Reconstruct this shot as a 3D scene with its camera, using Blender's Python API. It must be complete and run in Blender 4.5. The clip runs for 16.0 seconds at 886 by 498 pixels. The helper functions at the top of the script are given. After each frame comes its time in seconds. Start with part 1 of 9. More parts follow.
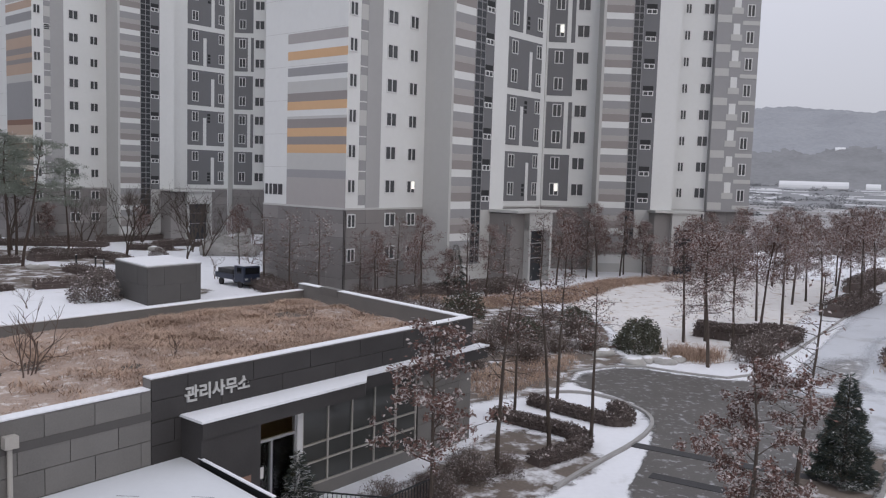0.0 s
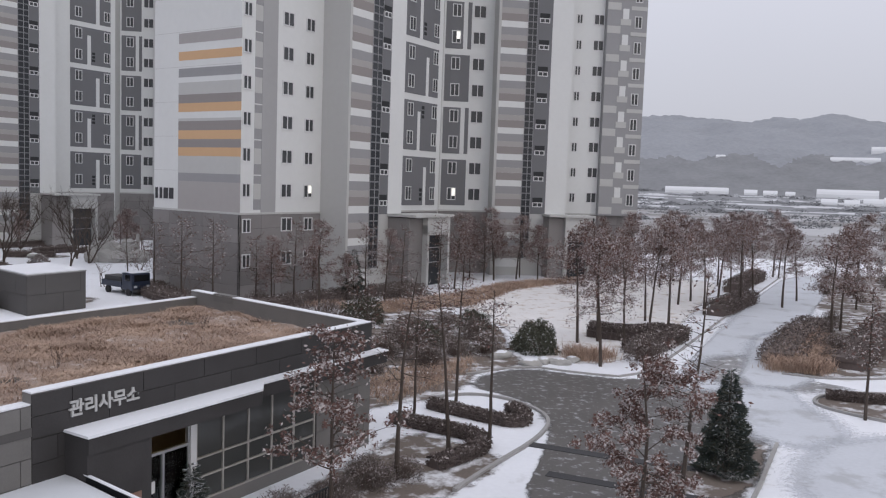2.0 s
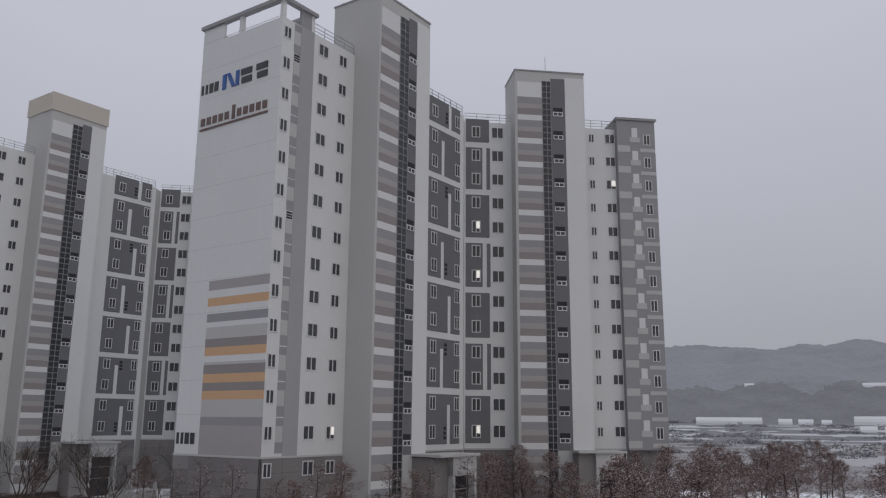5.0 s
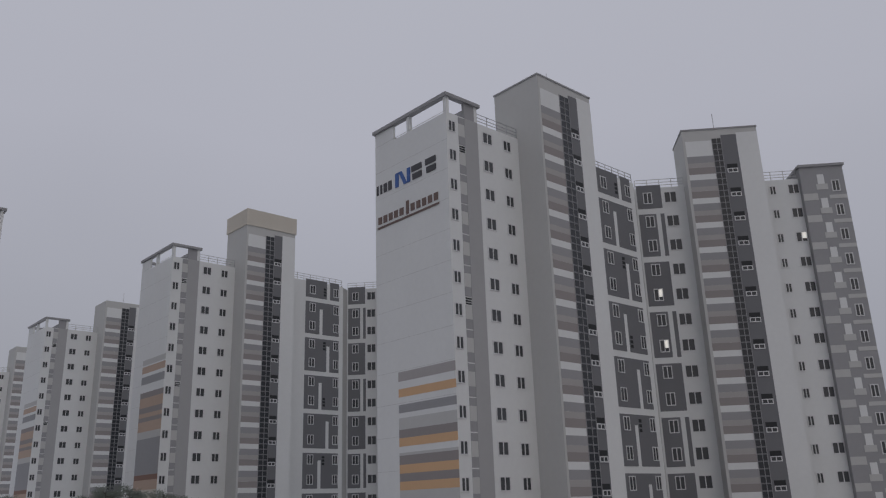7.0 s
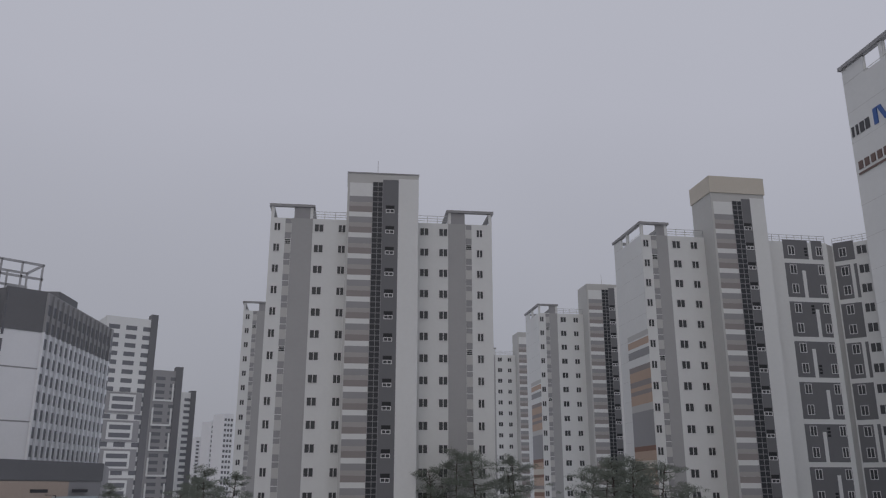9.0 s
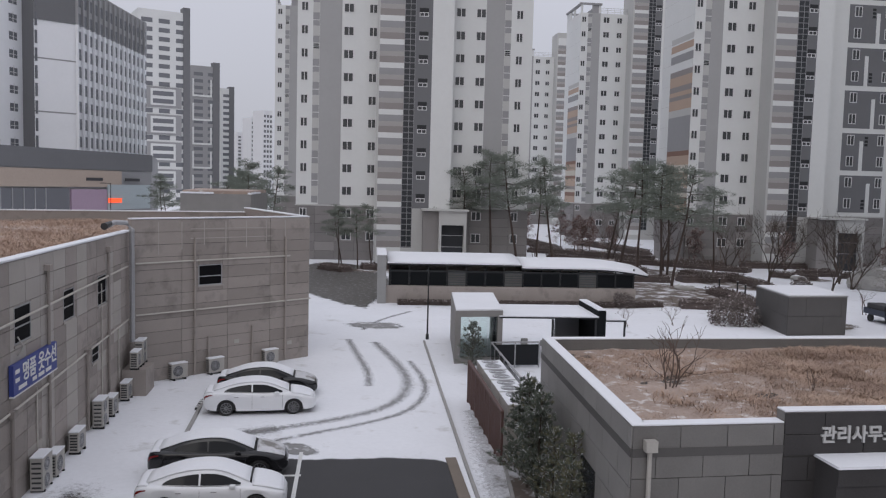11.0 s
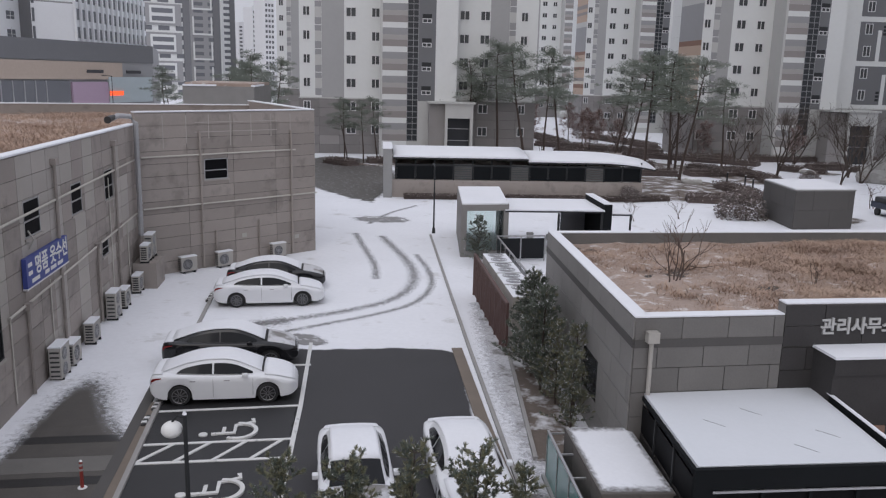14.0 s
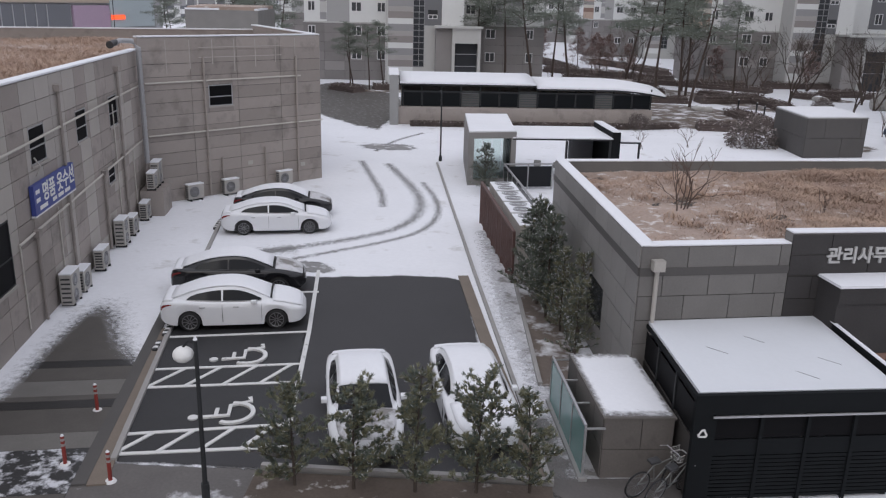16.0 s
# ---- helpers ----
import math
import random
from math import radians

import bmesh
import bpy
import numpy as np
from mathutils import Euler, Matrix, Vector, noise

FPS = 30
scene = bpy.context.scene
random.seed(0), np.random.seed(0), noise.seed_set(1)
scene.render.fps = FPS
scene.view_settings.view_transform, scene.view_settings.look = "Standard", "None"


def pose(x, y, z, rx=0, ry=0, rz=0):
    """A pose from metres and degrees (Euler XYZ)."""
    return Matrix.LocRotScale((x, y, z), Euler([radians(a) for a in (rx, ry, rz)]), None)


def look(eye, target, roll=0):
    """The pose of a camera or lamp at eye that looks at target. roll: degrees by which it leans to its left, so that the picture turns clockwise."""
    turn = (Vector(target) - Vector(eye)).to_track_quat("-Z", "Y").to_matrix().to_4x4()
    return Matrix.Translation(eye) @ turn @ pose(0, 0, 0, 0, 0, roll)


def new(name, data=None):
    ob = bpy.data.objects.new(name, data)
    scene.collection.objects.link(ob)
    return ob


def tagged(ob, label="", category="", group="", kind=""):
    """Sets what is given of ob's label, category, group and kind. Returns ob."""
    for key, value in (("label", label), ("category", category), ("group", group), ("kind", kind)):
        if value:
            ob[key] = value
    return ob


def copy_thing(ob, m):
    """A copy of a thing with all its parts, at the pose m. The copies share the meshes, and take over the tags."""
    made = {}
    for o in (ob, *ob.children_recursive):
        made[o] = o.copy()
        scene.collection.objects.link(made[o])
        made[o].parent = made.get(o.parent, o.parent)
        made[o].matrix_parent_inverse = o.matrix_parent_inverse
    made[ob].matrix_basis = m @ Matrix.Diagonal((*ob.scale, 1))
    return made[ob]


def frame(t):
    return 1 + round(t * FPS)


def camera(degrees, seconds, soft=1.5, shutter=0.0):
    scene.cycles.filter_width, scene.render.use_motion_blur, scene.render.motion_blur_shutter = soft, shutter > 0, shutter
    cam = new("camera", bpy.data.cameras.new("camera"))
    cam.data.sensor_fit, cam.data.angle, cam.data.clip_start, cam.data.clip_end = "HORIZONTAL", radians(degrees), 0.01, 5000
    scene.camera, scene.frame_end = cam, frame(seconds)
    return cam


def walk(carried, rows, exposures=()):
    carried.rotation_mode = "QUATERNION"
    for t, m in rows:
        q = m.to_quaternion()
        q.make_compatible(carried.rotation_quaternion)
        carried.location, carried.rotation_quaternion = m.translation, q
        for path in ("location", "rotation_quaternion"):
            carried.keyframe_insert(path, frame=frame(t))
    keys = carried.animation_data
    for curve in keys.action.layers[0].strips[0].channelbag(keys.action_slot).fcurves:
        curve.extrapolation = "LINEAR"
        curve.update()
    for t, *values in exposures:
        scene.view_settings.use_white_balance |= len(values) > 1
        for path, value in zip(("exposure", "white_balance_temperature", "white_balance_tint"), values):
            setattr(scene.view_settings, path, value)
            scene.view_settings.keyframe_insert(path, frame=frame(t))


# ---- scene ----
cam = camera(57.06, 16.0, soft=1.2)
# seconds, then the turn in degrees; the camera stands at one window, 10.4 m above the ground
TURNS = [
    (0.0, 84.85, -1.73, 0.59),
    (0.5, 84.95, -1.78, -0.56),
    (1.0, 85.09, -1.86, -2.52),
    (1.5, 85.20, -2.04, -4.93),
    (2.0, 85.39, -1.94, -6.55),
    (2.5, 85.72, -1.81, -7.43),
    (3.0, 86.14, -1.71, -7.77),
    (3.5, 87.78, -1.32, -7.65),
    (4.0, 92.82, -0.87, -6.77),
    (4.5, 97.29, -0.51, -5.70),
    (4.7, 99.31, -0.47, -5.29),
    (6.8, 107.39, 1.75, 4.74),
    (7.0, 107.66, 1.81, 8.55),
    (7.5, 108.33, 2.02, 18.97),
    (8.0, 109.01, 1.75, 30.29),
    (8.5, 108.48, 1.20, 35.84),
    (9.0, 106.32, -0.03, 41.43),
    (9.5, 100.54, -1.21, 43.73),
    (10.0, 93.96, -1.44, 43.76),
    (10.2, 91.00, -1.44, 43.77),
    (12.3, 83.12, -1.42, 43.82),
    (12.5, 82.53, -1.40, 43.86),
    (13.0, 81.00, -1.55, 44.06),
    (13.5, 79.27, -1.45, 44.17),
    (14.0, 78.04, -1.37, 44.21),
    (14.5, 76.71, -1.29, 44.33),
    (15.0, 75.52, -1.30, 44.50),
    (15.5, 74.06, -1.36, 44.60),
    (16.0, 72.98, -1.39, 44.70),
]
EYE = (0.0, 0.0, 10.4)
EXPOSURES = [(0.0, -0.15), (3.5, -0.13), (4.0, -0.38), (4.7, -0.70), (6.8, -1.0), (7.6, -1.2), (8.4, -1.12), (9.0, -1.02), (9.5, -0.88), (9.9, -0.68), (10.6, -0.42), (12.5, -0.28), (16.0, -0.16)]
walk(cam, [(t, pose(*EYE, rx, ry, rz)) for t, rx, ry, rz in TURNS], EXPOSURES)

# ---- sky and light: an overcast winter day ----
world = bpy.data.worlds.new("overcast_sky")
scene.world = world
world.use_nodes = True
wn, wl = world.node_tree.nodes, world.node_tree.links
wn.clear()
w_out = wn.new("ShaderNodeOutputWorld")
w_add = wn.new("ShaderNodeAddShader")
w_sky = wn.new("ShaderNodeTexSky")
w_sky.sky_type = "NISHITA"
w_sky.sun_disc = False
w_sky.sun_elevation = radians(28)
w_sky.sun_rotation = radians(150)
w_sky.dust_density = 6.0
w_bg = wn.new("ShaderNodeBackground")
w_bg.inputs["Strength"].default_value = 0.012
w_cloud = wn.new("ShaderNodeBackground")
w_cloud.inputs["Strength"].default_value = 1.0
w_tc = wn.new("ShaderNodeTexCoord")
w_sep = wn.new("ShaderNodeSeparateXYZ")
w_ramp = wn.new("ShaderNodeValToRGB")
w_noise = wn.new("ShaderNodeTexNoise")
w_noise.inputs["Scale"].default_value = 2.2
w_noise.inputs["Detail"].default_value = 3.0
w_mul = wn.new("ShaderNodeMath")
w_mul.operation = "MULTIPLY_ADD"
w_mul.inputs[1].default_value = 0.14
e = w_ramp.color_ramp.elements
e[0].position, e[0].color = 0.0, (0.555, 0.565, 0.635, 1)
e[1].position, e[1].color = 1.0, (0.98, 1.0, 1.12, 1)
for at, shade in ((0.16, (0.61, 0.62, 0.70, 1)), (0.5, (0.86, 0.87, 0.99, 1))):
    e.new(at).color = shade
wl.new(w_tc.outputs["Generated"], w_sep.inputs[0])
wl.new(w_tc.outputs["Generated"], w_noise.inputs["Vector"])
wl.new(w_noise.outputs["Fac"], w_mul.inputs[0])
wl.new(w_sep.outputs["Z"], w_mul.inputs[2])
wl.new(w_mul.outputs[0], w_ramp.inputs[0])
wl.new(w_ramp.outputs[0], w_cloud.inputs["Color"])
wl.new(w_sky.outputs[0], w_bg.inputs["Color"])
wl.new(w_bg.outputs[0], w_add.inputs[0])
wl.new(w_cloud.outputs[0], w_add.inputs[1])
wl.new(w_add.outputs[0], w_out.inputs["Surface"])

sun_data = bpy.data.lights.new("sun", "SUN")
sun_data.energy = 0.3
sun_data.angle = radians(30)
sun_data.color = (1.0, 0.97, 0.93)
sun = new("sun", sun_data)
sun.matrix_world = look((35, -45, 90), (0, 0, 0))


# ---- materials ----
def surface(name, colour, rough=0.7, metal=0.0, grain=0.12, scale=3.0, fine=40.0, bump=0.15, wear=None, wear_amount=0.0, wear_scale=0.6, piece=0.0, spec=0.5):
    """A worn real surface: two scales of noise in the colour, fine relief, an optional second colour in patches."""
    m = bpy.data.materials.new(name)
    m.use_nodes = True
    n, l = m.node_tree.nodes, m.node_tree.links
    b = n["Principled BSDF"]
    b.inputs["Roughness"].default_value = rough
    b.inputs["Metallic"].default_value = metal
    b.inputs["Specular IOR Level"].default_value = spec
    tc = n.new("ShaderNodeTexCoord")
    geo = n.new("ShaderNodeNewGeometry")
    n1, n2 = n.new("ShaderNodeTexNoise"), n.new("ShaderNodeTexNoise")
    n1.inputs["Scale"].default_value, n1.inputs["Detail"].default_value = scale, 5.0
    n2.inputs["Scale"].default_value, n2.inputs["Detail"].default_value = fine, 3.0
    for k in (n1, n2):
        l.new(geo.outputs["Position"], k.inputs["Vector"])
    mix = n.new("ShaderNodeMix")
    mix.data_type, mix.blend_type = "RGBA", "MIX"
    dark = tuple(c * (1 - grain * 1.6) for c in colour)
    light = tuple(min(1.0, c * (1 + grain)) for c in colour)
    mix.inputs["A"].default_value, mix.inputs["B"].default_value = (*dark, 1), (*light, 1)
    avg = n.new("ShaderNodeMath")
    avg.operation = "MULTIPLY_ADD"
    avg.inputs[1].default_value = 0.55
    half = n.new("ShaderNodeMath")
    half.operation = "MULTIPLY"
    half.inputs[1].default_value = 0.45
    l.new(n2.outputs["Fac"], half.inputs[0])
    l.new(n1.outputs["Fac"], avg.inputs[0])
    l.new(half.outputs[0], avg.inputs[2])
    l.new(avg.outputs[0], mix.inputs["Factor"])
    out = mix.outputs["Result"]
    if wear is not None:
        n3, ramp = n.new("ShaderNodeTexNoise"), n.new("ShaderNodeValToRGB")
        n3.inputs["Scale"].default_value, n3.inputs["Detail"].default_value, n3.inputs["Roughness"].default_value = wear_scale, 6.0, 0.65
        l.new(geo.outputs["Position"], n3.inputs["Vector"])
        ramp.color_ramp.elements[0].position = 0.62 - 0.3 * wear_amount
        ramp.color_ramp.elements[1].position = 0.70 - 0.2 * wear_amount
        l.new(n3.outputs["Fac"], ramp.inputs[0])
        mw = n.new("ShaderNodeMix")
        mw.data_type = "RGBA"
        mw.inputs["B"].default_value = (*wear, 1)
        l.new(out, mw.inputs["A"])
        l.new(ramp.outputs[0], mw.inputs["Factor"])
        out = mw.outputs["Result"]
    if piece:
        oi, hs, mr = n.new("ShaderNodeObjectInfo"), n.new("ShaderNodeHueSaturation"), n.new("ShaderNodeMapRange")
        mr.inputs["To Min"].default_value, mr.inputs["To Max"].default_value = 1 - piece, 1 + piece
        l.new(oi.outputs["Random"], mr.inputs["Value"])
        l.new(mr.outputs[0], hs.inputs["Value"])
        l.new(out, hs.inputs["Color"])
        out = hs.outputs["Color"]
    l.new(out, b.inputs["Base Color"])
    if bump:
        bm_ = n.new("ShaderNodeBump")
        bm_.inputs["Strength"].default_value, bm_.inputs["Distance"].default_value = bump, 0.03
        l.new(avg.outputs[0], bm_.inputs["Height"])
        l.new(bm_.outputs["Normal"], b.inputs["Normal"])
    return m


SNOW = (0.77, 0.78, 0.81)
M = {}
M["snow"] = surface("snow", SNOW, 0.85, grain=0.07, scale=0.6, fine=9, bump=0.35)
M["snow_thin"] = surface("thin_smooth_snow", (0.64, 0.66, 0.69), 0.8, grain=0.05, scale=0.6, fine=9, bump=0.2)
M["snow_ground"] = surface("trodden_snow", (0.80, 0.81, 0.845), 0.85, grain=0.09, scale=0.35, fine=4, bump=0.6, wear=(0.62, 0.62, 0.63), wear_amount=0.10, wear_scale=0.45)
M["lawn_snow"] = surface("snow_on_lawn", (0.78, 0.76, 0.75), 0.9, grain=0.14, scale=0.5, fine=6, bump=0.7, wear=(0.50, 0.42, 0.35), wear_amount=0.25, wear_scale=0.9)
M["soil"] = surface("snow_dusted_soil", (0.16, 0.13, 0.11), 0.95, grain=0.3, scale=0.8, fine=8, bump=0.6, wear=(0.66, 0.66, 0.68), wear_amount=0.42, wear_scale=0.7)
M["bed_earth"] = surface("damp_brown_earth", (0.12, 0.095, 0.078), 0.95, grain=0.35, scale=1.5, fine=14, bump=0.7, wear=(0.5, 0.48, 0.47), wear_amount=0.06, wear_scale=1.6)
M["plaza"] = surface("wet_paving", (0.105, 0.097, 0.090), 0.5, grain=0.35, scale=0.5, fine=9, bump=0.25, wear=(0.36, 0.36, 0.37), wear_amount=0.22, wear_scale=2.6)
M["asphalt"] = surface("asphalt", (0.045, 0.044, 0.047), 0.75, grain=0.22, scale=0.5, fine=60, bump=0.3)
M["paving"] = surface("damp_block_paving", (0.13, 0.12, 0.115), 0.65, grain=0.3, scale=1.2, fine=14, bump=0.35, wear=(0.6, 0.6, 0.62), wear_amount=0.05, wear_scale=0.6, piece=0.15)
M["kerb"] = surface("granite_kerb", (0.34, 0.33, 0.32), 0.8, grain=0.2, scale=2, fine=30)
M["gutter"] = surface("brown_gutter", (0.20, 0.165, 0.135), 0.8, grain=0.25, scale=1.5, fine=20)
M["line_paint"] = surface("road_paint", (0.68, 0.68, 0.67), 0.7, grain=0.12, scale=2, fine=30, wear=(0.2, 0.2, 0.2), wear_amount=0.03, wear_scale=3)
M["paint_white"] = surface("white_facade_paint", (0.69, 0.70, 0.69), 0.8, grain=0.05, scale=0.25, fine=2.0, bump=0.08)
M["paint_light"] = surface("light_grey_facade_paint", (0.50, 0.50, 0.485), 0.8, grain=0.05, scale=0.25, fine=2, bump=0.08)
M["paint_mid"] = surface("mid_grey_facade_paint", (0.31, 0.31, 0.315), 0.8, grain=0.06, scale=0.3, fine=2, bump=0.08)
M["paint_taupe"] = surface("taupe_facade_paint", (0.285, 0.262, 0.253), 0.8, grain=0.06, scale=0.3, fine=2, bump=0.08)
M["paint_taupe_light"] = surface("pale_taupe_facade_paint", (0.39, 0.37, 0.36), 0.8, grain=0.06, scale=0.3, fine=2, bump=0.08)
M["paint_dark"] = surface("dark_grey_facade_paint", (0.165, 0.167, 0.175), 0.8, grain=0.07, scale=0.3, fine=2, bump=0.08)
M["paint_orange"] = surface("pale_orange_facade_paint", (0.62, 0.40, 0.23), 0.8, grain=0.05, scale=0.3, fine=2, bump=0.08)
M["paint_tan"] = surface("faded_tan_facade_paint", (0.46, 0.345, 0.27), 0.8, grain=0.05, scale=0.3, fine=2, bump=0.08)
M["paint_strip"] = surface("soft_grey_facade_paint", (0.375, 0.375, 0.375), 0.8, grain=0.06, scale=0.3, fine=2, bump=0.08)
M["paint_bright"] = surface("bright_white_panel", (0.80, 0.81, 0.83), 0.7, grain=0.04, scale=0.3, fine=2, bump=0.05)
M["paint_rust"] = surface("rust_red_facade_paint", (0.235, 0.14, 0.105), 0.8, grain=0.05, scale=0.3, fine=2, bump=0.08)
M["paint_cream"] = surface("cream_panel", (0.56, 0.52, 0.45), 0.8, grain=0.06, scale=0.4, fine=3)
M["stone_dark"] = surface("grey_podium_stone", (0.225, 0.212, 0.208), 0.75, grain=0.14, scale=0.8, fine=12, piece=0.11)
M["stone_light"] = surface("light_podium_stone", (0.265, 0.25, 0.243), 0.75, grain=0.12, scale=0.8, fine=12, piece=0.15)
M["granite_brown"] = surface("brown_grey_granite", (0.322, 0.286, 0.262), 0.75, grain=0.2, scale=0.7, fine=24, wear=(0.235, 0.21, 0.193), wear_amount=0.3, wear_scale=0.7, piece=0.13)
M["granite_pale"] = surface("pale_granite", (0.40, 0.37, 0.34), 0.75, grain=0.12, scale=1.0, fine=24, piece=0.06)
M["granite_grey"] = surface("grey_granite", (0.165, 0.158, 0.150), 0.7, grain=0.24, scale=1.0, fine=24, piece=0.09)
M["granite_wall"] = surface("light_grey_granite", (0.245, 0.236, 0.226), 0.7, grain=0.2, scale=1.0, fine=24, piece=0.06)
M["letter_steel"] = surface("brushed_steel_lettering", (0.46, 0.46, 0.45), 0.5, grain=0.05, bump=0)
M["granite_dark"] = surface("dark_granite", (0.052, 0.049, 0.049), 0.75, spec=0.3, grain=0.3, scale=1.0, fine=24, piece=0.07)
M["granite_dark2"] = surface("brown_dark_granite", (0.085, 0.08, 0.077), 0.7, grain=0.15, scale=1.0, fine=24)
M["metal_mid"] = surface("grey_anodised_frame", (0.20, 0.205, 0.20), 0.5, 0.4, grain=0.1, bump=0)
M["concrete"] = surface("grey_concrete", (0.30, 0.30, 0.295), 0.85, grain=0.15, scale=1.2, fine=18)
M["joint"] = surface("joint_shadow_filler", (0.06, 0.057, 0.053), 0.9)
M["frame_white"] = surface("white_window_frame", (0.66, 0.66, 0.66), 0.5, grain=0.04, bump=0)
M["metal_light"] = surface("galvanised_metal", (0.42, 0.42, 0.43), 0.45, 0.6, grain=0.1, bump=0.05)
M["metal_pale"] = surface("cream_painted_pipe", (0.50, 0.47, 0.43), 0.55, grain=0.1, bump=0.05)
M["metal_dark"] = surface("dark_painted_metal", (0.03, 0.032, 0.034), 0.6, 0.0, spec=0.25, grain=0.12, bump=0.05)
M["panel_black"] = surface("charcoal_cladding", (0.010, 0.0115, 0.013), 0.8, spec=0.12, grain=0.15, scale=1, fine=8, bump=0.1)
M["panel_wood"] = surface("dark_brown_cladding", (0.045, 0.040, 0.037), 0.7, grain=0.2, scale=1, fine=10, bump=0.15)
M["locker_stone"] = surface("brown_grey_locker_stone", (0.145, 0.132, 0.122), 0.75, grain=0.25, scale=1.2, fine=24, piece=0.08, wear=(0.11, 0.10, 0.092), wear_amount=0.25, wear_scale=1.3)
M["red_fence"] = surface("maroon_steel", (0.10, 0.052, 0.045), 0.6, grain=0.15, bump=0.05)
M["plastic_white"] = surface("weathered_white_casing", (0.40, 0.38, 0.35), 0.55, grain=0.1, fine=12, bump=0.05)
M["plastic_dark"] = surface("dark_plastic", (0.04, 0.04, 0.042), 0.5, grain=0.1, bump=0.05)
M["orange_post"] = surface("faded_red_post", (0.24, 0.035, 0.028), 0.55, grain=0.15, bump=0.05)
M["reflector"] = surface("white_reflective_band", (0.75, 0.75, 0.75), 0.4, grain=0.05, bump=0)
M["rubber"] = surface("tyre_rubber", (0.018, 0.018, 0.019), 0.8, grain=0.1, bump=0.1)
M["alloy"] = surface("alloy_rim", (0.30, 0.30, 0.31), 0.3, 0.9, grain=0.08, bump=0)
M["car_white"] = surface("white_car_paint", (0.74, 0.75, 0.77), 0.22, grain=0.03, bump=0)
M["car_black"] = surface("black_car_paint", (0.012, 0.012, 0.014), 0.15, grain=0.05, bump=0)
M["car_blue"] = surface("dark_blue_truck_paint", (0.018, 0.026, 0.05), 0.3, grain=0.08, bump=0)
M["lamp_red"] = surface("tail_lamp_lens", (0.20, 0.012, 0.012), 0.2, grain=0.05, bump=0)
M["lamp_clear"] = surface("headlamp_lens", (0.42, 0.43, 0.45), 0.1, grain=0.05, bump=0)
M["bark"] = surface("dark_bark", (0.075, 0.058, 0.048), 0.9, grain=0.3, scale=3, fine=30)
M["bark_pine"] = surface("reddish_pine_bark", (0.07, 0.05, 0.042), 0.9, grain=0.3, scale=3, fine=30)
M["twig"] = surface("grey_brown_twigs", (0.13, 0.095, 0.08), 0.9, grain=0.2)
M["leaf_brown"] = surface("withered_red_brown_leaves", (0.165, 0.092, 0.077), 0.8, grain=0.4, scale=2, fine=12, bump=0)
M["leaf_brown_snow"] = surface("snowy_withered_leaves", (0.52, 0.47, 0.46), 0.85, grain=0.25, scale=2, fine=12, bump=0)
M["needle"] = surface("pine_needles", (0.145, 0.168, 0.138), 0.8, grain=0.4, scale=2, fine=10, bump=0)
# tall pines' needles: lighter grey-green imitates haze in front of the distant crowns
M["needle_hazed"] = surface("haze_paled_pine_needles", (0.195, 0.222, 0.185), 0.85, grain=0.35, scale=1.2, fine=8, bump=0)
M["needle_dark"] = surface("dark_fir_needles", (0.058, 0.076, 0.070), 0.8, grain=0.4, scale=2, fine=10, bump=0)
M["needle_olive"] = surface("olive_pine_needles", (0.225, 0.225, 0.145), 0.8, grain=0.4, scale=2, fine=10, bump=0)
M["shrub_twig"] = surface("bare_hedge_twigs", (0.175, 0.148, 0.138), 0.9, grain=0.35, scale=2, fine=12, bump=0)
M["hedge_twig"] = surface("dark_clipped_hedge_twigs", (0.135, 0.107, 0.098), 0.9, grain=0.35, scale=2, fine=12, bump=0)
M["shrub_green"] = surface("evergreen_shrub_leaves", (0.105, 0.108, 0.082), 0.9, spec=0.2, grain=0.4, scale=2, fine=12, bump=0)
M["dry_grass"] = surface("dry_straw_grass", (0.51, 0.372, 0.285), 0.9, grain=0.38, scale=0.5, fine=5, bump=0)
M["dry_grass_dark"] = surface("brown_withered_grass", (0.35, 0.245, 0.192), 0.9, grain=0.38, scale=0.6, fine=6, bump=0)
M["roof_soil"] = surface("roof_garden_litter", (0.40, 0.312, 0.262), 0.95, grain=0.4, scale=0.5, fine=9, bump=0.8, wear=(0.62, 0.58, 0.56), wear_amount=0.26, wear_scale=2.2)
M["rock"] = surface("pale_garden_rock", (0.40, 0.39, 0.37), 0.85, grain=0.25, scale=1.5, fine=9, bump=0.6)
M["sign_blue"] = surface("blue_sign_board", (0.045, 0.065, 0.26), 0.5, grain=0.06, bump=0)
M["letter_white"] = surface("white_lettering", (0.72, 0.72, 0.70), 0.5, grain=0.04, bump=0)
M["letter_dark"] = surface("dark_lettering", (0.045, 0.045, 0.05), 0.5, grain=0.04, bump=0)
M["letter_blue"] = surface("blue_emblem", (0.03, 0.10, 0.32), 0.5, grain=0.04, bump=0)
M["letter_brown"] = surface("brown_lettering", (0.14, 0.09, 0.075), 0.5, grain=0.04, bump=0)
M["mall_cream"] = surface("beige_shopfront", (0.45, 0.37, 0.31), 0.8, grain=0.1)
M["mall_pink"] = surface("mauve_sign_panel", (0.42, 0.31, 0.40), 0.7, grain=0.1)
M["mall_teal"] = surface("pale_teal_sign_panel", (0.42, 0.48, 0.50), 0.7, grain=0.1)
M["far_field"] = surface("snow_dusted_fields", (0.46, 0.46, 0.47), 0.95, grain=0.2, scale=0.01, fine=0.08, bump=0, wear=(0.22, 0.21, 0.205), wear_amount=0.62, wear_scale=0.016)
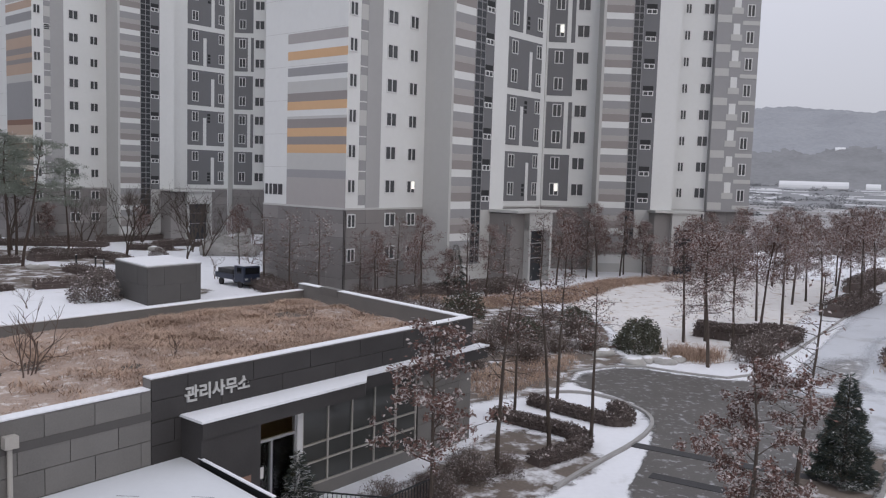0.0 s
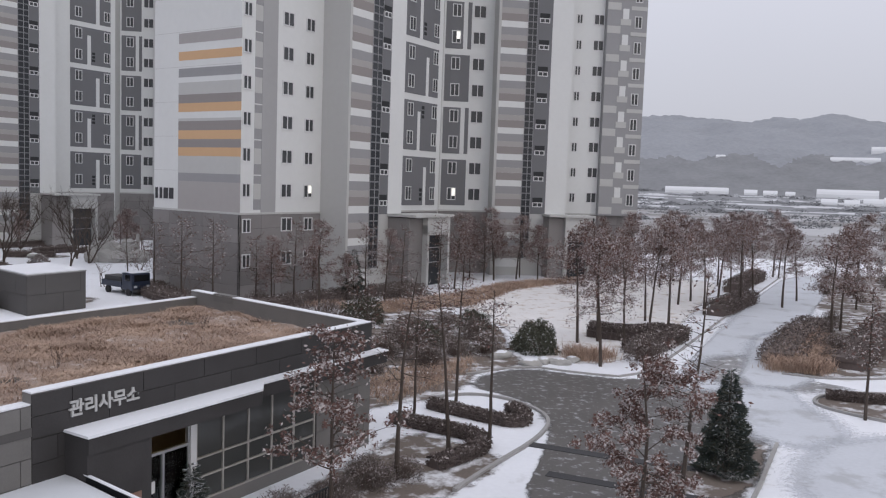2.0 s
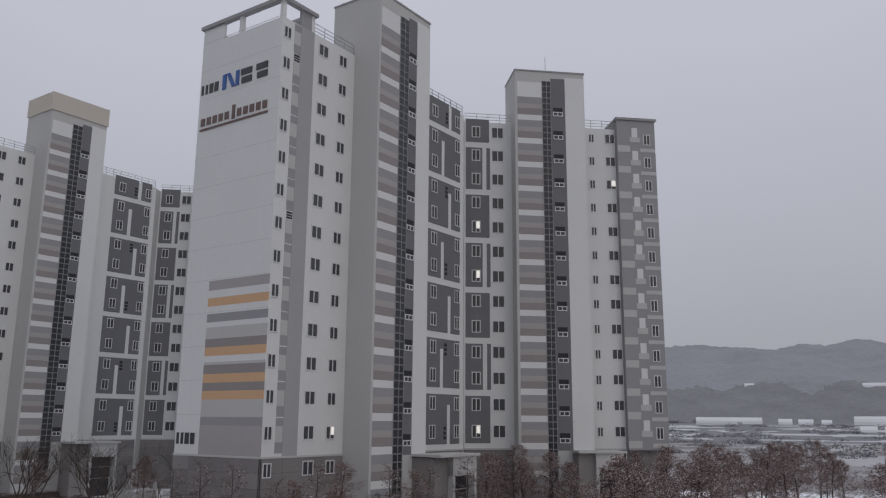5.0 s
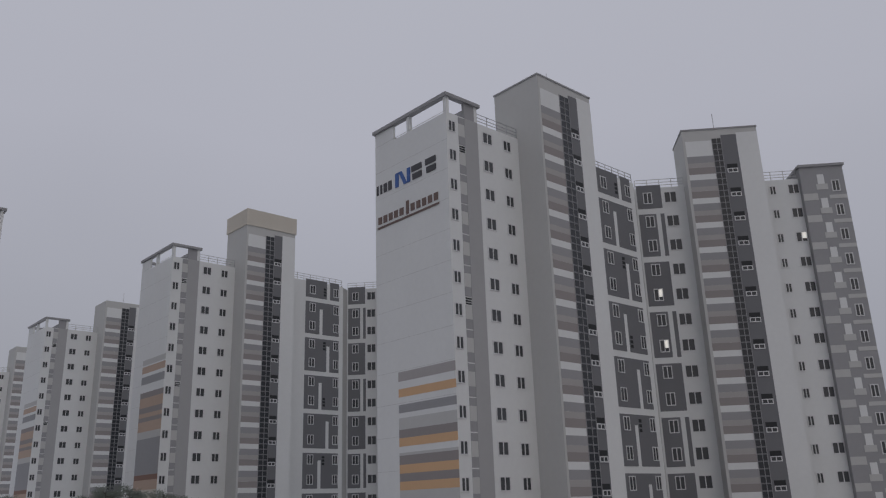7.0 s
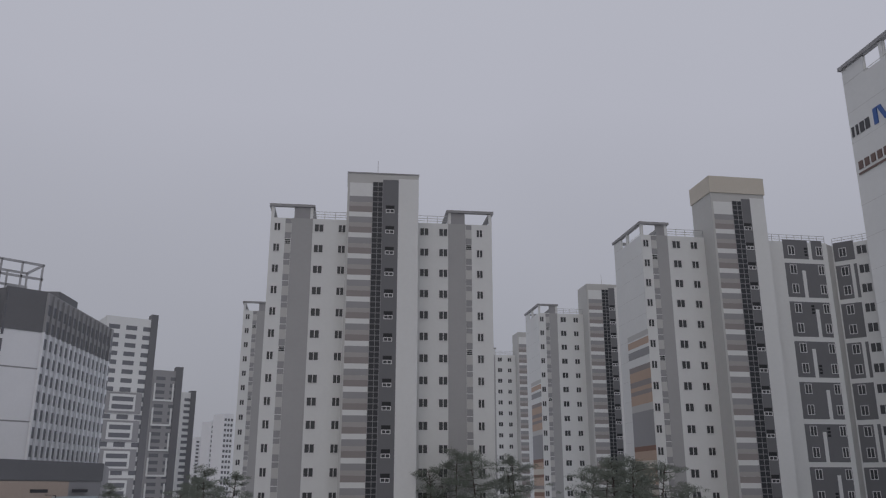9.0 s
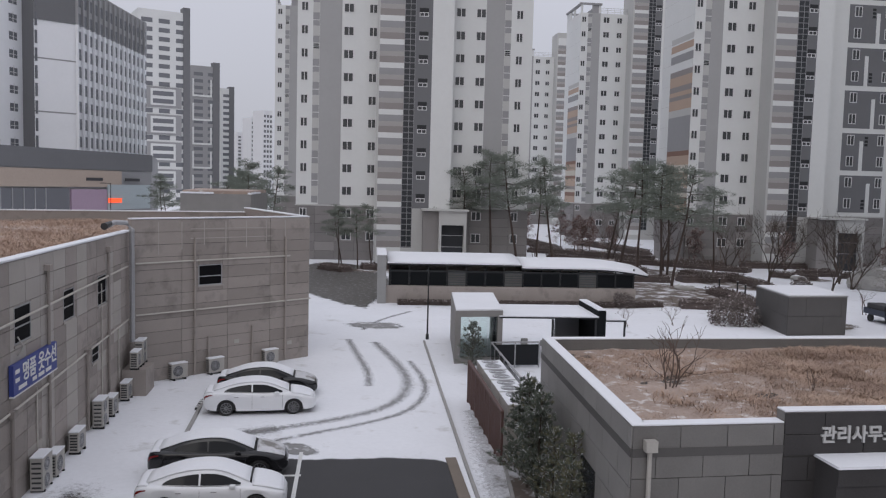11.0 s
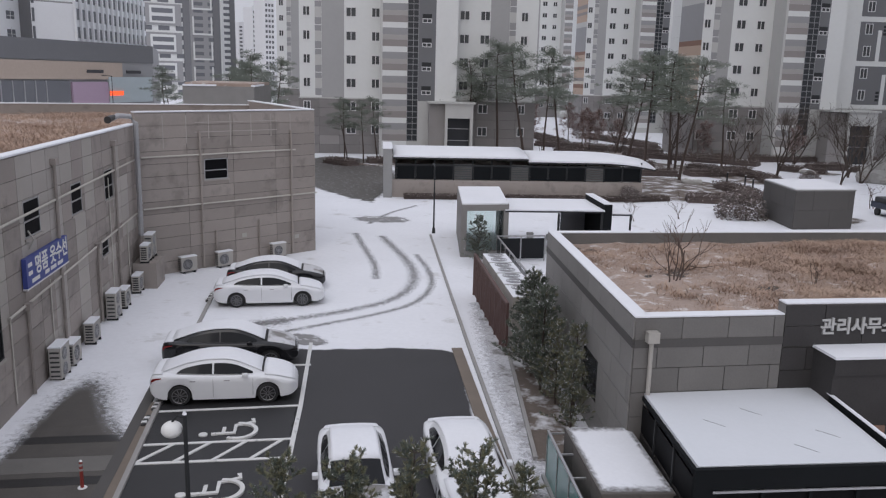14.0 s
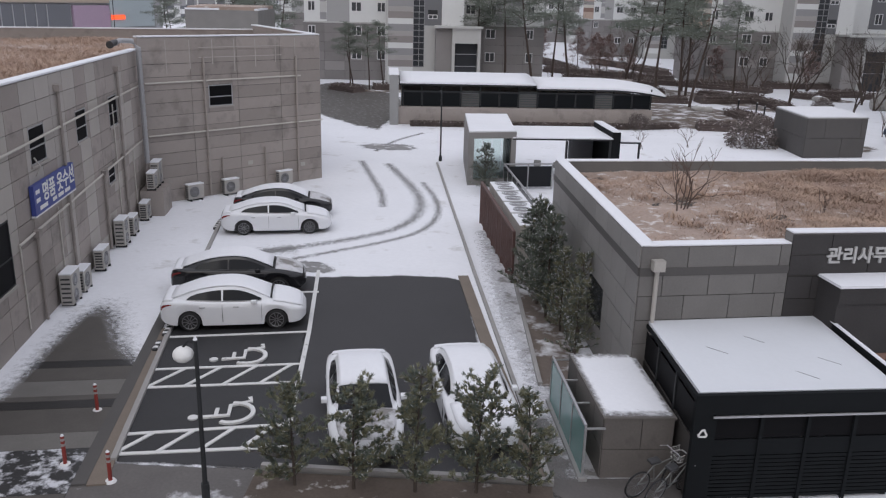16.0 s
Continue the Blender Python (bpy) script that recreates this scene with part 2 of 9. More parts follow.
# woodland and scrub: distance haze is mixed into these grey-blue colours, besides snow
M["far_wood"] = surface("haze_paled_snowy_woodland", (0.30, 0.312, 0.335), 0.95, grain=0.24, scale=0.010, fine=0.16, bump=0)
M["far_scrub"] = surface("haze_paled_bare_scrub", (0.235, 0.24, 0.25), 0.95, grain=0.3, scale=0.03, fine=0.2, bump=0)
M["snow_field"] = surface("snow_covered_field", (0.60, 0.61, 0.63), 0.95, grain=0.15, scale=0.02, fine=0.2, bump=0, wear=(0.3, 0.3, 0.3), wear_amount=0.25, wear_scale=0.04)
M["far_snow"] = surface("greenhouse_sheeting", (0.70, 0.71, 0.73), 0.7, grain=0.06, scale=0.05, bump=0)


def glass(name, colour=(0.042, 0.045, 0.05), rough=0.08):
    m = bpy.data.materials.new(name)
    m.use_nodes = True
    b = m.node_tree.nodes["Principled BSDF"]
    b.inputs["Base Color"].default_value = (*colour, 1)
    b.inputs["Roughness"].default_value = rough
    b.inputs["Specular IOR Level"].default_value = 0.35
    return m


def clear_glass(name, tint=(0.85, 0.92, 0.9)):
    m = bpy.data.materials.new(name)
    m.use_nodes = True
    n, l = m.node_tree.nodes, m.node_tree.links
    n.clear()
    o, mx, tr, gl, fr = (n.new(k) for k in ("ShaderNodeOutputMaterial", "ShaderNodeMixShader", "ShaderNodeBsdfTransparent", "ShaderNodeBsdfGlossy", "ShaderNodeFresnel"))
    tr.inputs["Color"].default_value = (*tint, 1)
    gl.inputs["Roughness"].default_value = 0.03
    l.new(fr.outputs[0], mx.inputs[0])
    l.new(tr.outputs[0], mx.inputs[1])
    l.new(gl.outputs[0], mx.inputs[2])
    l.new(mx.outputs[0], o.inputs["Surface"])
    return m


def glowing(name, colour, strength):
    m = bpy.data.materials.new(name)
    m.use_nodes = True
    b = m.node_tree.nodes["Principled BSDF"]
    b.inputs["Base Color"].default_value = (*colour, 1)
    b.inputs["Emission Color"].default_value = (*colour, 1)
    b.inputs["Emission Strength"].default_value = strength
    return m


M["glass"] = glass("dark_window_glass")
M["glass_flat"] = glass("apartment_window_glass", (0.07, 0.073, 0.077), 0.12)
# base colour lightened and blued to paint in the air haze over far windows
M["glass_far"] = glass("haze_paled_window_glass", (0.17, 0.175, 0.19), 0.2)
M["glass_dim"] = glass("smoked_glass", (0.010, 0.010, 0.011), 0.5)
M["glass_dim"].node_tree.nodes["Principled BSDF"].inputs["Specular IOR Level"].default_value = 0.03
M["glass_office"] = glass("grey_reflecting_office_glass", (0.062, 0.064, 0.062), 0.1)
M["car_glass"] = glass("tinted_car_glass", (0.012, 0.013, 0.015), 0.08)
M["car_glass"].node_tree.nodes["Principled BSDF"].inputs["Specular IOR Level"].default_value = 0.2
M["glass_clear"] = clear_glass("clear_glass")
M["glass_teal"] = glass("teal_glass", (0.13, 0.26, 0.245), 0.1)
M["lit"] = glowing("lit_room_window", (1.0, 0.97, 0.88), 0.75)
M["lit_warm"] = glowing("warm_ceiling_lamp", (1.0, 0.74, 0.32), 1.6)
M["led_red"] = glowing("red_led_sign", (1.0, 0.10, 0.03), 1.3)


# ---- building helpers ----
def link(name, bm, mat, parent=None, label=""):
    me = bpy.data.meshes.new(name)
    bm.to_mesh(me)
    bm.free()
    for k in mat if isinstance(mat, (list, tuple)) else [mat]:
        me.materials.append(M[k])
    ob = new(name, me)
    if parent is not None:
        ob.parent = parent
    if label:
        ob["label"] = label
    return ob


def part(name, bm, mat, parent, label=""):
    return link(name, bm, mat, parent, label)


def thing(name, label, category, at=(0, 0, 0), turn=0.0, group="", kind=""):
    ob = new(name)
    ob.empty_display_size = 0.2
    ob.matrix_basis = Matrix.Translation(at) @ Matrix.Rotation(turn, 4, "Z")
    return tagged(ob, label, category, group, kind)


def add_box(bm, x0, x1, y0, y1, z0, z1, m=None, mi=0):
    v = [bm.verts.new((x, y, z)) for z in (z0, z1) for x, y in ((x0, y0), (x1, y0), (x1, y1), (x0, y1))]
    if m is not None:
        for k in v:
            k.co = m @ k.co
    for q in ((3, 2, 1, 0), (4, 5, 6, 7), (0, 1, 5, 4), (1, 2, 6, 5), (2, 3, 7, 6), (3, 0, 4, 7)):
        bm.faces.new([v[k] for k in q]).material_index = mi
    return v


def boxes(*rows):
    bm = bmesh.new()
    for r in rows:
        add_box(bm, *r)
    return bm


def soft_boxes(bevel, *rows):
    bm = boxes(*rows)
    bmesh.ops.bevel(bm, geom=bm.edges[:], offset=bevel, segments=2, affect="EDGES", profile=0.6)
    return bm


def add_prism(bm, pts, z0, z1, mi=0):
    """An upright prism over a plan outline, given anticlockwise."""
    if sum(a[0] * b[1] - b[0] * a[1] for a, b in zip(pts, pts[1:] + pts[:1])) < 0:
        pts = pts[::-1]
    lo = [bm.verts.new((x, y, z0)) for x, y in pts]
    hi = [bm.verts.new((x, y, z1)) for x, y in pts]
    n = len(pts)
    bm.faces.new(hi).material_index = mi
    bm.faces.new(lo[::-1]).material_index = mi
    for k in range(n):
        bm.faces.new((lo[k], lo[(k + 1) % n], hi[(k + 1) % n], hi[k])).material_index = mi


def prism(pts, z0, z1):
    bm = bmesh.new()
    add_prism(bm, list(pts), z0, z1)
    return bm


def add_tube(bm, pts, radii, sides=6, cap=True, mi=0):
    """A tapered tube along points."""
    rings = []
    n = len(pts)
    for k, p in enumerate(pts):
        a, b = pts[max(k - 1, 0)], pts[min(k + 1, n - 1)]
        d = (Vector(b) - Vector(a)).normalized()
        side = d.orthogonal().normalized()
        up = d.cross(side)
        r = radii[k] if isinstance(radii, (list, tuple)) else radii
        rings.append([bm.verts.new(Vector(p) + (side * math.cos(q) + up * math.sin(q)) * r) for q in (2 * math.pi * i / sides for i in range(sides))])
    for a, b in zip(rings, rings[1:]):
        for i in range(sides):
            bm.faces.new((a[i], a[(i + 1) % sides], b[(i + 1) % sides], b[i])).material_index = mi
    if cap:
        bm.faces.new(rings[0][::-1]).material_index = mi
        bm.faces.new(rings[-1]).material_index = mi


def tube(pts, radii, sides=8):
    bm = bmesh.new()
    add_tube(bm, pts, radii, sides)
    return bm


CUBES = {}


def unit(mat):
    """A shared cube of side one on its centre."""
    if mat not in CUBES:
        bm = boxes((-0.5, 0.5, -0.5, 0.5, -0.5, 0.5))
        me = bpy.data.meshes.new("block_" + mat)
        bm.to_mesh(me)
        bm.free()
        me.materials.append(M[mat])
        CUBES[mat] = me
    return CUBES[mat]


def piece(name, mat, parent, m, x0, x1, y0, y1, z0, z1, label=""):
    """A block given in the frame m, as an object of its own on a shared mesh."""
    ob = new(name, unit(mat))
    ob.parent = parent
    ob.matrix_basis = m @ Matrix.Translation(((x0 + x1) / 2, (y0 + y1) / 2, (z0 + z1) / 2)) @ Matrix.Diagonal((abs(x1 - x0), abs(y1 - y0), abs(z1 - z0), 1))
    if label:
        ob["label"] = label
    return ob


def face_frame(p, d):
    """A frame on a wall: x along the wall (direction d), y into the wall, z up; seen from outside, d runs to the right."""
    d = Vector((d[0], d[1], 0)).normalized()
    inward = Vector((-d.y, d.x, 0))
    m = Matrix.Identity(4)
    m.col[0], m.col[1], m.col[2], m.col[3] = (*d, 0), (*inward, 0), (0, 0, 1, 0), (p[0], p[1], 0, 1)
    return m


def text_mesh(name, words, size, mat, parent, m, depth=0.04, bold=0.0, label="", align="LEFT"):
    cu = bpy.data.curves.new(name, "FONT")
    cu.body, cu.size, cu.extrude, cu.align_x, cu.offset = words, size, depth, align, bold
    tmp = bpy.data.objects.new(name, cu)
    scene.collection.objects.link(tmp)
    bpy.context.view_layer.update()
    me = bpy.data.meshes.new_from_object(tmp.evaluated_get(bpy.context.evaluated_depsgraph_get()))
    bpy.data.objects.remove(tmp)
    bpy.data.curves.remove(cu)
    me.materials.clear()
    me.materials.append(M[mat])
    ob = new(name, me)
    if parent is not None:
        ob.parent = parent
    # stands on the wall: text x along the wall, text y up, text normal outward
    ob.matrix_basis = m @ Matrix(((1, 0, 0, 0), (0, 0, -1, 0), (0, 1, 0, 0), (0, 0, 0, 1)))
    if label:
        ob["label"] = label
    return ob


def on_wall(name, mat, parent, m, s0, s1, z0, z1, out1, out0=-0.05, label=""):
    """A block on a wall, from s0 to s1 along it and out1 proud of it."""
    return piece(name, mat, parent, m, s0, s1, -out1, -out0, z0, z1, label)


# ---- ground ----
def sheet(name, pts, z, mat, label, thick=0.12, category="ground"):
    """A slab of ground with its top at z."""
    bm = prism(pts, z - thick, z)
    ob = link(name, bm, mat)
    return tagged(ob, label, category, kind="structure")


def smooth_loop(pts, times=2):
    for _ in range(times):
        out = []
        for a, b in zip(pts, pts[1:] + pts[:1]):
            out += [(a[0] * 0.75 + b[0] * 0.25, a[1] * 0.75 + b[1] * 0.25), (a[0] * 0.25 + b[0] * 0.75, a[1] * 0.25 + b[1] * 0.75)]
        pts = out
    return pts


def smooth_line(pts, times=2):
    for _ in range(times):
        out = [pts[0]]
        for a, b in zip(pts, pts[1:]):
            out += [(a[0] * 0.75 + b[0] * 0.25, a[1] * 0.75 + b[1] * 0.25), (a[0] * 0.25 + b[0] * 0.75, a[1] * 0.25 + b[1] * 0.75)]
        pts = out + [pts[-1]]
    return pts


def strip_outline(pts, width):
    left, right = [], []
    for k, p in enumerate(pts):
        a, b = pts[max(k - 1, 0)], pts[min(k + 1, len(pts) - 1)]
        d = Vector((b[0] - a[0], b[1] - a[1])).normalized()
        left.append((p[0] - d.y * width / 2, p[1] + d.x * width / 2))
        right.append((p[0] + d.y * width / 2, p[1] - d.x * width / 2))
    return left, right


def add_strip(bm, pts, width, z0, z1):
    """A band of even width along a line, as a solid."""
    left, right = strip_outline(pts, width)
    rows = [[bm.verts.new((*q, z)) for q, z in ((l, z0), (l, z1), (r, z1), (r, z0))] for l, r in zip(left, right)]
    for a, b in zip(rows, rows[1:]):
        for i in range(4):
            bm.faces.new((a[i], a[(i + 1) % 4], b[(i + 1) % 4], b[i]))
    bm.faces.new(rows[0][::-1])
    bm.faces.new(rows[-1])
    bmesh.ops.recalc_face_normals(bm, faces=bm.faces[:])


def band(name, pts, width, z0, z1, mat, label, category="ground", parent=None, kind="structure"):
    bm = bmesh.new()
    add_strip(bm, pts, width, z0, z1)
    ob = link(name, bm, mat, parent)
    return tagged(ob, label, category, kind=kind) if parent is None else ob


def feathered(key, soft=False):
    """The material key with a ragged melting edge, read from the patch's own cover value."""
    name = key + ("_drifting" if soft else "_melting")
    if name in M:
        return name
    m = M[key].copy()
    m.name = name
    n, l = m.node_tree.nodes, m.node_tree.links
    out = next(k for k in n if k.type == "OUTPUT_MATERIAL")
    b = n["Principled BSDF"]
    at, no, geo, ma, mr, mx, tr = (n.new(k) for k in ("ShaderNodeAttribute", "ShaderNodeTexNoise", "ShaderNodeNewGeometry", "ShaderNodeMath", "ShaderNodeMapRange", "ShaderNodeMixShader", "ShaderNodeBsdfTransparent"))
    at.attribute_name = "cover"
    no.inputs["Scale"].default_value, no.inputs["Detail"].default_value, no.inputs["Roughness"].default_value = 1.3, 8.0, 0.72
    ma.operation = "MULTIPLY_ADD"
    ma.inputs[1].default_value = 1.1
    l.new(geo.outputs["Position"], no.inputs["Vector"])
    l.new(no.outputs["Fac"], ma.inputs[0])
    l.new(at.outputs["Fac"], ma.inputs[2])
    mr.inputs["From Min"].default_value, mr.inputs["From Max"].default_value = 0.82, 1.22
    mr.interpolation_type = "SMOOTHSTEP"
    if soft:
        no.inputs["Scale"].default_value, no.inputs["Roughness"].default_value = 4.5, 0.85
        ma.inputs[1].default_value = 1.6
        mr.inputs["From Min"].default_value, mr.inputs["From Max"].default_value = 0.78, 1.5
    l.new(ma.outputs[0], mr.inputs["Value"])
    l.new(mr.outputs[0], mx.inputs[0])
    l.new(tr.outputs[0], mx.inputs[1])
    l.new(b.outputs[0], mx.inputs[2])
    l.new(mx.outputs[0], out.inputs["Surface"])
    M[name] = m
    return name


PATCH_LEVEL = [0]


def cover_mesh(name, rings, caps, mat, label, category, soft=False):
    """rings: rows of (points, cover); skins between rows, and fills the last row when caps is set."""
    PATCH_LEVEL[0] += 1
    z = 0.006 + 0.0007 * PATCH_LEVEL[0]
    verts, faces, cover = [], [], []
    n = len(rings[0][0])
    for pts, c in rings:
        verts += [(p[0], p[1], z) for p in pts]
        cover += [c] * n
    span = n if caps else n - 1
    for r in range(len(rings) - 1):
        for k in range(span):
            a, b = r * n + k, r * n + (k + 1) % n
            faces.append((a, b, b + n, a + n))
    if caps:
        faces.append(tuple(range((len(rings) - 1) * n, len(rings) * n)))
    me = bpy.data.meshes.new(name)
    me.from_pydata(verts, [], faces)
    me.materials.append(M[feathered(mat, soft)])
    at = me.attributes.new("cover", "FLOAT", "POINT")
    at.data.foreach_set("value", cover)
    bm = bmesh.new()
    bm.from_mesh(me)
    for f in bm.faces:
        if f.normal.z < 0:
            f.normal_flip()
    bm.to_mesh(me)
    bm.free()
    return tagged(new(name, me), label, category, kind="structure")


def inset(pts, d):
    """The outline drawn in towards its middle by d (outwards where d is negative)."""
    cx, cy = sum(p[0] for p in pts) / len(pts), sum(p[1] for p in pts) / len(pts)
    out = []
    for x, y in pts:
        r = math.hypot(x - cx, y - cy)
        f = 1 - min(d, r * 0.6) / r
        out.append((cx + (x - cx) * f, cy + (y - cy) * f))
    return out


def patch(name, pts, mat, label, feather=0.8, category="ground", soft=False):
    """A patch of bare ground whose edge melts raggedly into the snow."""
    base = inset(pts, 0.0)
    return cover_mesh(name, [(inset(base, -feather * 0.6), 0.0), (base, 0.45), (inset(base, feather * 0.5), 1.0)], True, mat, label, category, soft)


def track(name, pts, width, mat, label, strength=0.44):
    left, right = strip_outline(pts, width)
    return cover_mesh(name, [(left, 0.0), (pts, strength), (right, 0.0)], False, mat, label, "tyre track", True)


bm = bmesh.new()
add_prism(bm, [(-2400, -700), (2400, -700), (2400, 2600), (-2400, 2600)], -1.0, -0.02)
tagged(link("ground", bm, "far_field"), "snow-dusted flat land reaching the far hills", "ground", kind="structure")

sheet("site_ground", [(-300, -20), (70, -20), (78, 60), (82, 118), (30, 135), (-60, 240), (-300, 300)], 0.0, "snow_ground", "thin trodden snow over the estate's ground", 0.3)

M["slush"] = surface("wet_tyre_slush", (0.26, 0.255, 0.255), 0.6, grain=0.3, scale=1.0, fine=8, bump=0.3, wear=(0.75, 0.76, 0.79), wear_amount=0.3, wear_scale=1.4)
M["walk_snow"] = surface("thin_wet_snow", (0.58, 0.60, 0.64), 0.7, grain=0.14, scale=0.4, fine=5, bump=0.4, wear=(0.42, 0.43, 0.45), wear_amount=0.28, wear_scale=0.35)
M["swept"] = surface("swept_paving", (0.12, 0.112, 0.105), 0.7, grain=0.3, scale=0.8, fine=14, bump=0.3, wear=(0.40, 0.40, 0.41), wear_amount=0.34, wear_scale=2.4)
M["thin_snow"] = surface("thin_melting_snow", (0.60, 0.60, 0.62), 0.85, grain=0.2, scale=0.8, fine=9, bump=0.4, wear=(0.22, 0.21, 0.20), wear_amount=0.4, wear_scale=1.1)
# driveway bay: bare dark asphalt where cars kept the snow off
patch("bare_asphalt", [(-26.0, 15.6), (-25.0, 17.4), (-23.9, 18.4), (-22.4, 20.4), (-20.9, 21.8), (-20.2, 21.9), (-15.8, 17.9), (-9.7, 13.1), (-14.3, 8.9), (-17.0, 6.5), (-23.4, 11.5)], "asphalt", "bare dark asphalt in the parking bays", 0.5)
patch("apron_paving", [(-8.2, 13.6), (-9.4, 13.2), (-14.2, 9.0), (-16.9, 6.5), (-17.6, 5.6), (-12.0, -4.0), (2.0, 2.0), (-3.6, 14.6), (-6.9, 14.6)], "paving", "damp brown block paving before the bays", 0.6)
G_AT, G_U, G_V = Vector((-17.1, 5.77)), Vector((-0.792, 0.610)), Vector((0.610, 0.792))


def lane(u, v):
    """A place on the paved lane between shop and gutter: u along it, v across it."""
    p = G_AT + G_U * u + G_V * v
    return (p.x, p.y)


M["paver_brown"] = surface("damp_brown_pavers", (0.088, 0.080, 0.073), 0.65, grain=0.3, scale=1.6, fine=22, bump=0.35)
M["paver_light"] = surface("drying_pale_pavers", (0.155, 0.148, 0.138), 0.75, grain=0.22, scale=1.6, fine=22, bump=0.35)
M["paver_black"] = surface("wet_black_pavers", (0.022, 0.021, 0.021), 0.5, grain=0.3, scale=1.6, fine=22, bump=0.35)
M["paver_icy"] = surface("black_pavers_dusted_with_snow", (0.028, 0.028, 0.029), 0.6, grain=0.3, scale=1.6, fine=22, bump=0.35, wear=(0.60, 0.61, 0.64), wear_amount=0.48, wear_scale=2.6)
sheet("side_paving", [lane(*p) for p in ((6.7, -3.6), (11.6, -3.5), (12.4, -2.4), (12.4, -0.9), (10.6, 0.05), (6.7, 0.10))], 0.035, "paver_brown", "damp brown pavers half covered by blown snow", 0.06)
for u0, u1, kind in ((-3.4, -0.9, "paver_brown"), (-0.9, 0.98, "paver_icy"), (0.98, 1.76, "paver_light"), (1.76, 3.03, "paver_brown"), (3.03, 3.47, "paver_black"), (3.47, 3.75, "paver_brown"), (3.75, 4.67, "paver_light"), (4.67, 5.53, "paver_brown"), (5.53, 6.0, "paver_black"), (6.0, 6.7, "paver_brown")):
    sheet("paver_band", [lane(u0 + 0.006, -3.75), lane(u1 - 0.006, -3.75), lane(u1 - 0.006, 0.10), lane(u0 + 0.006, 0.10)], 0.035, kind, "damp band of block pavers beside the bays", 0.06)
drift = (((7.6, 0.1), (9.0, 0.1), (10.6, 0.1), (12.8, -0.8), (12.9, -2.4), (12.4, -3.8), (8.0, -3.8), (5.2, -3.8), (3.0, -3.8), (0.4, -3.8)), ((6.4, 0.1), (7.6, -0.5), (9.0, -0.9), (10.4, -1.4), (10.9, -2.1), (9.6, -2.6), (7.6, -2.75), (5.0, -2.95), (2.8, -3.15), (0.3, -3.45)), ((5.4, 0.1), (6.3, -0.7), (7.6, -1.2), (9.2, -1.7), (9.6, -2.0), (8.6, -2.3), (7.0, -2.4), (5.0, -2.55), (2.4, -2.8), (0.2, -3.15)))
cover_mesh("blown_snow", [(smooth_line([lane(*p) for p in row], 2), c) for row, c in zip(drift, (1.0, 0.5, 0.0))], False, "snow_ground", "thin snow blown over the pavers", "ground", True).location.z = 0.034
patch("locker_apron", smooth_loop([(-12.0, 15.2), (-11.0, 14.0), (-9.4, 13.0), (-8.0, 12.8), (-6.0, 14.4), (-7.2, 15.8), (-9.2, 17.2)], 1), "paving", "damp dark paving round the stone locker", 0.9)
M["asphalt_wet"] = surface("wet_black_asphalt", (0.024, 0.024, 0.026), 0.6, grain=0.25, scale=0.8, fine=60, bump=0.3)
patch("wet_bay", [(-24.4, 13.0), (-21.2, 15.4), (-18.3, 12.8), (-14.8, 9.9), (-17.2, 6.7), (-20.0, 8.9), (-22.8, 11.0)], "asphalt_wet", "wet black asphalt of the disabled bays", 0.35)
# gutters and kerbs along the driveway
band("kerb", [lane(-0.6, 0.27), lane(4.0, 0.27), lane(10.5, 0.22)], 0.32, -0.05, 0.055, "granite_dark2", "flush dark stone edging between lane and gutter", "kerb")
band("gutter_strip", [(-16.2, 5.9), (-20.0, 8.6), (-23.4, 11.2)], 0.42, -0.05, 0.045, "gutter", "brown concrete gutter beside the disabled bays", "gutter")
band("gutter_strip", [(-9.6, 13.2), (-15.6, 18.1), (-20.6, 22.3)], 0.40, -0.05, 0.045, "gutter", "brown concrete gutter along the walkway", "gutter")
band("kerb", [(-9.3, 13.2), (-20.2, 22.6), (-37.6, 37.8)], 0.12, -0.05, 0.10, "kerb", "narrow granite kerb edging the driveway walk", "kerb")
band("kerb", [(-16.9, 6.6), (-23.6, 11.6), (-34.0, 19.6)], 0.14, -0.05, 0.10, "kerb", "granite kerb behind the parking bays", "kerb")
band("kerb", [(-12.6, 17.0), (-18.8, 23.3), (-25.4, 29.0)], 0.12, -0.05, 0.12, "kerb", "granite kerb of the planted strip", "kerb")
sheet("planted_strip", [(-11.4, 17.8), (-12.6, 17.0), (-18.8, 23.3), (-17.8, 24.4)], 0.05, "soil", "earth strip with patchy snow beside the office wall")
sheet("planter_bed", [(-14.2, 8.7), (-9.2, 13.1), (-8.4, 12.2), (-13.4, 7.8)], 0.10, "bed_earth", "planter bed of brown earth before the parked cars")
band("kerb", [(-14.3, 8.9), (-9.3, 13.3)], 0.14, -0.05, 0.16, "kerb", "pale kerb stones of the planter bed", "kerb")

# bay markings
LINE_LEVEL = [0.03]


def marking(pts, width=0.12, name="bay_line"):
    LINE_LEVEL[0] += 0.0006
    return band(name, pts, width, 0.0, LINE_LEVEL[0], "line_paint", "worn white parking bay line", "road marking")


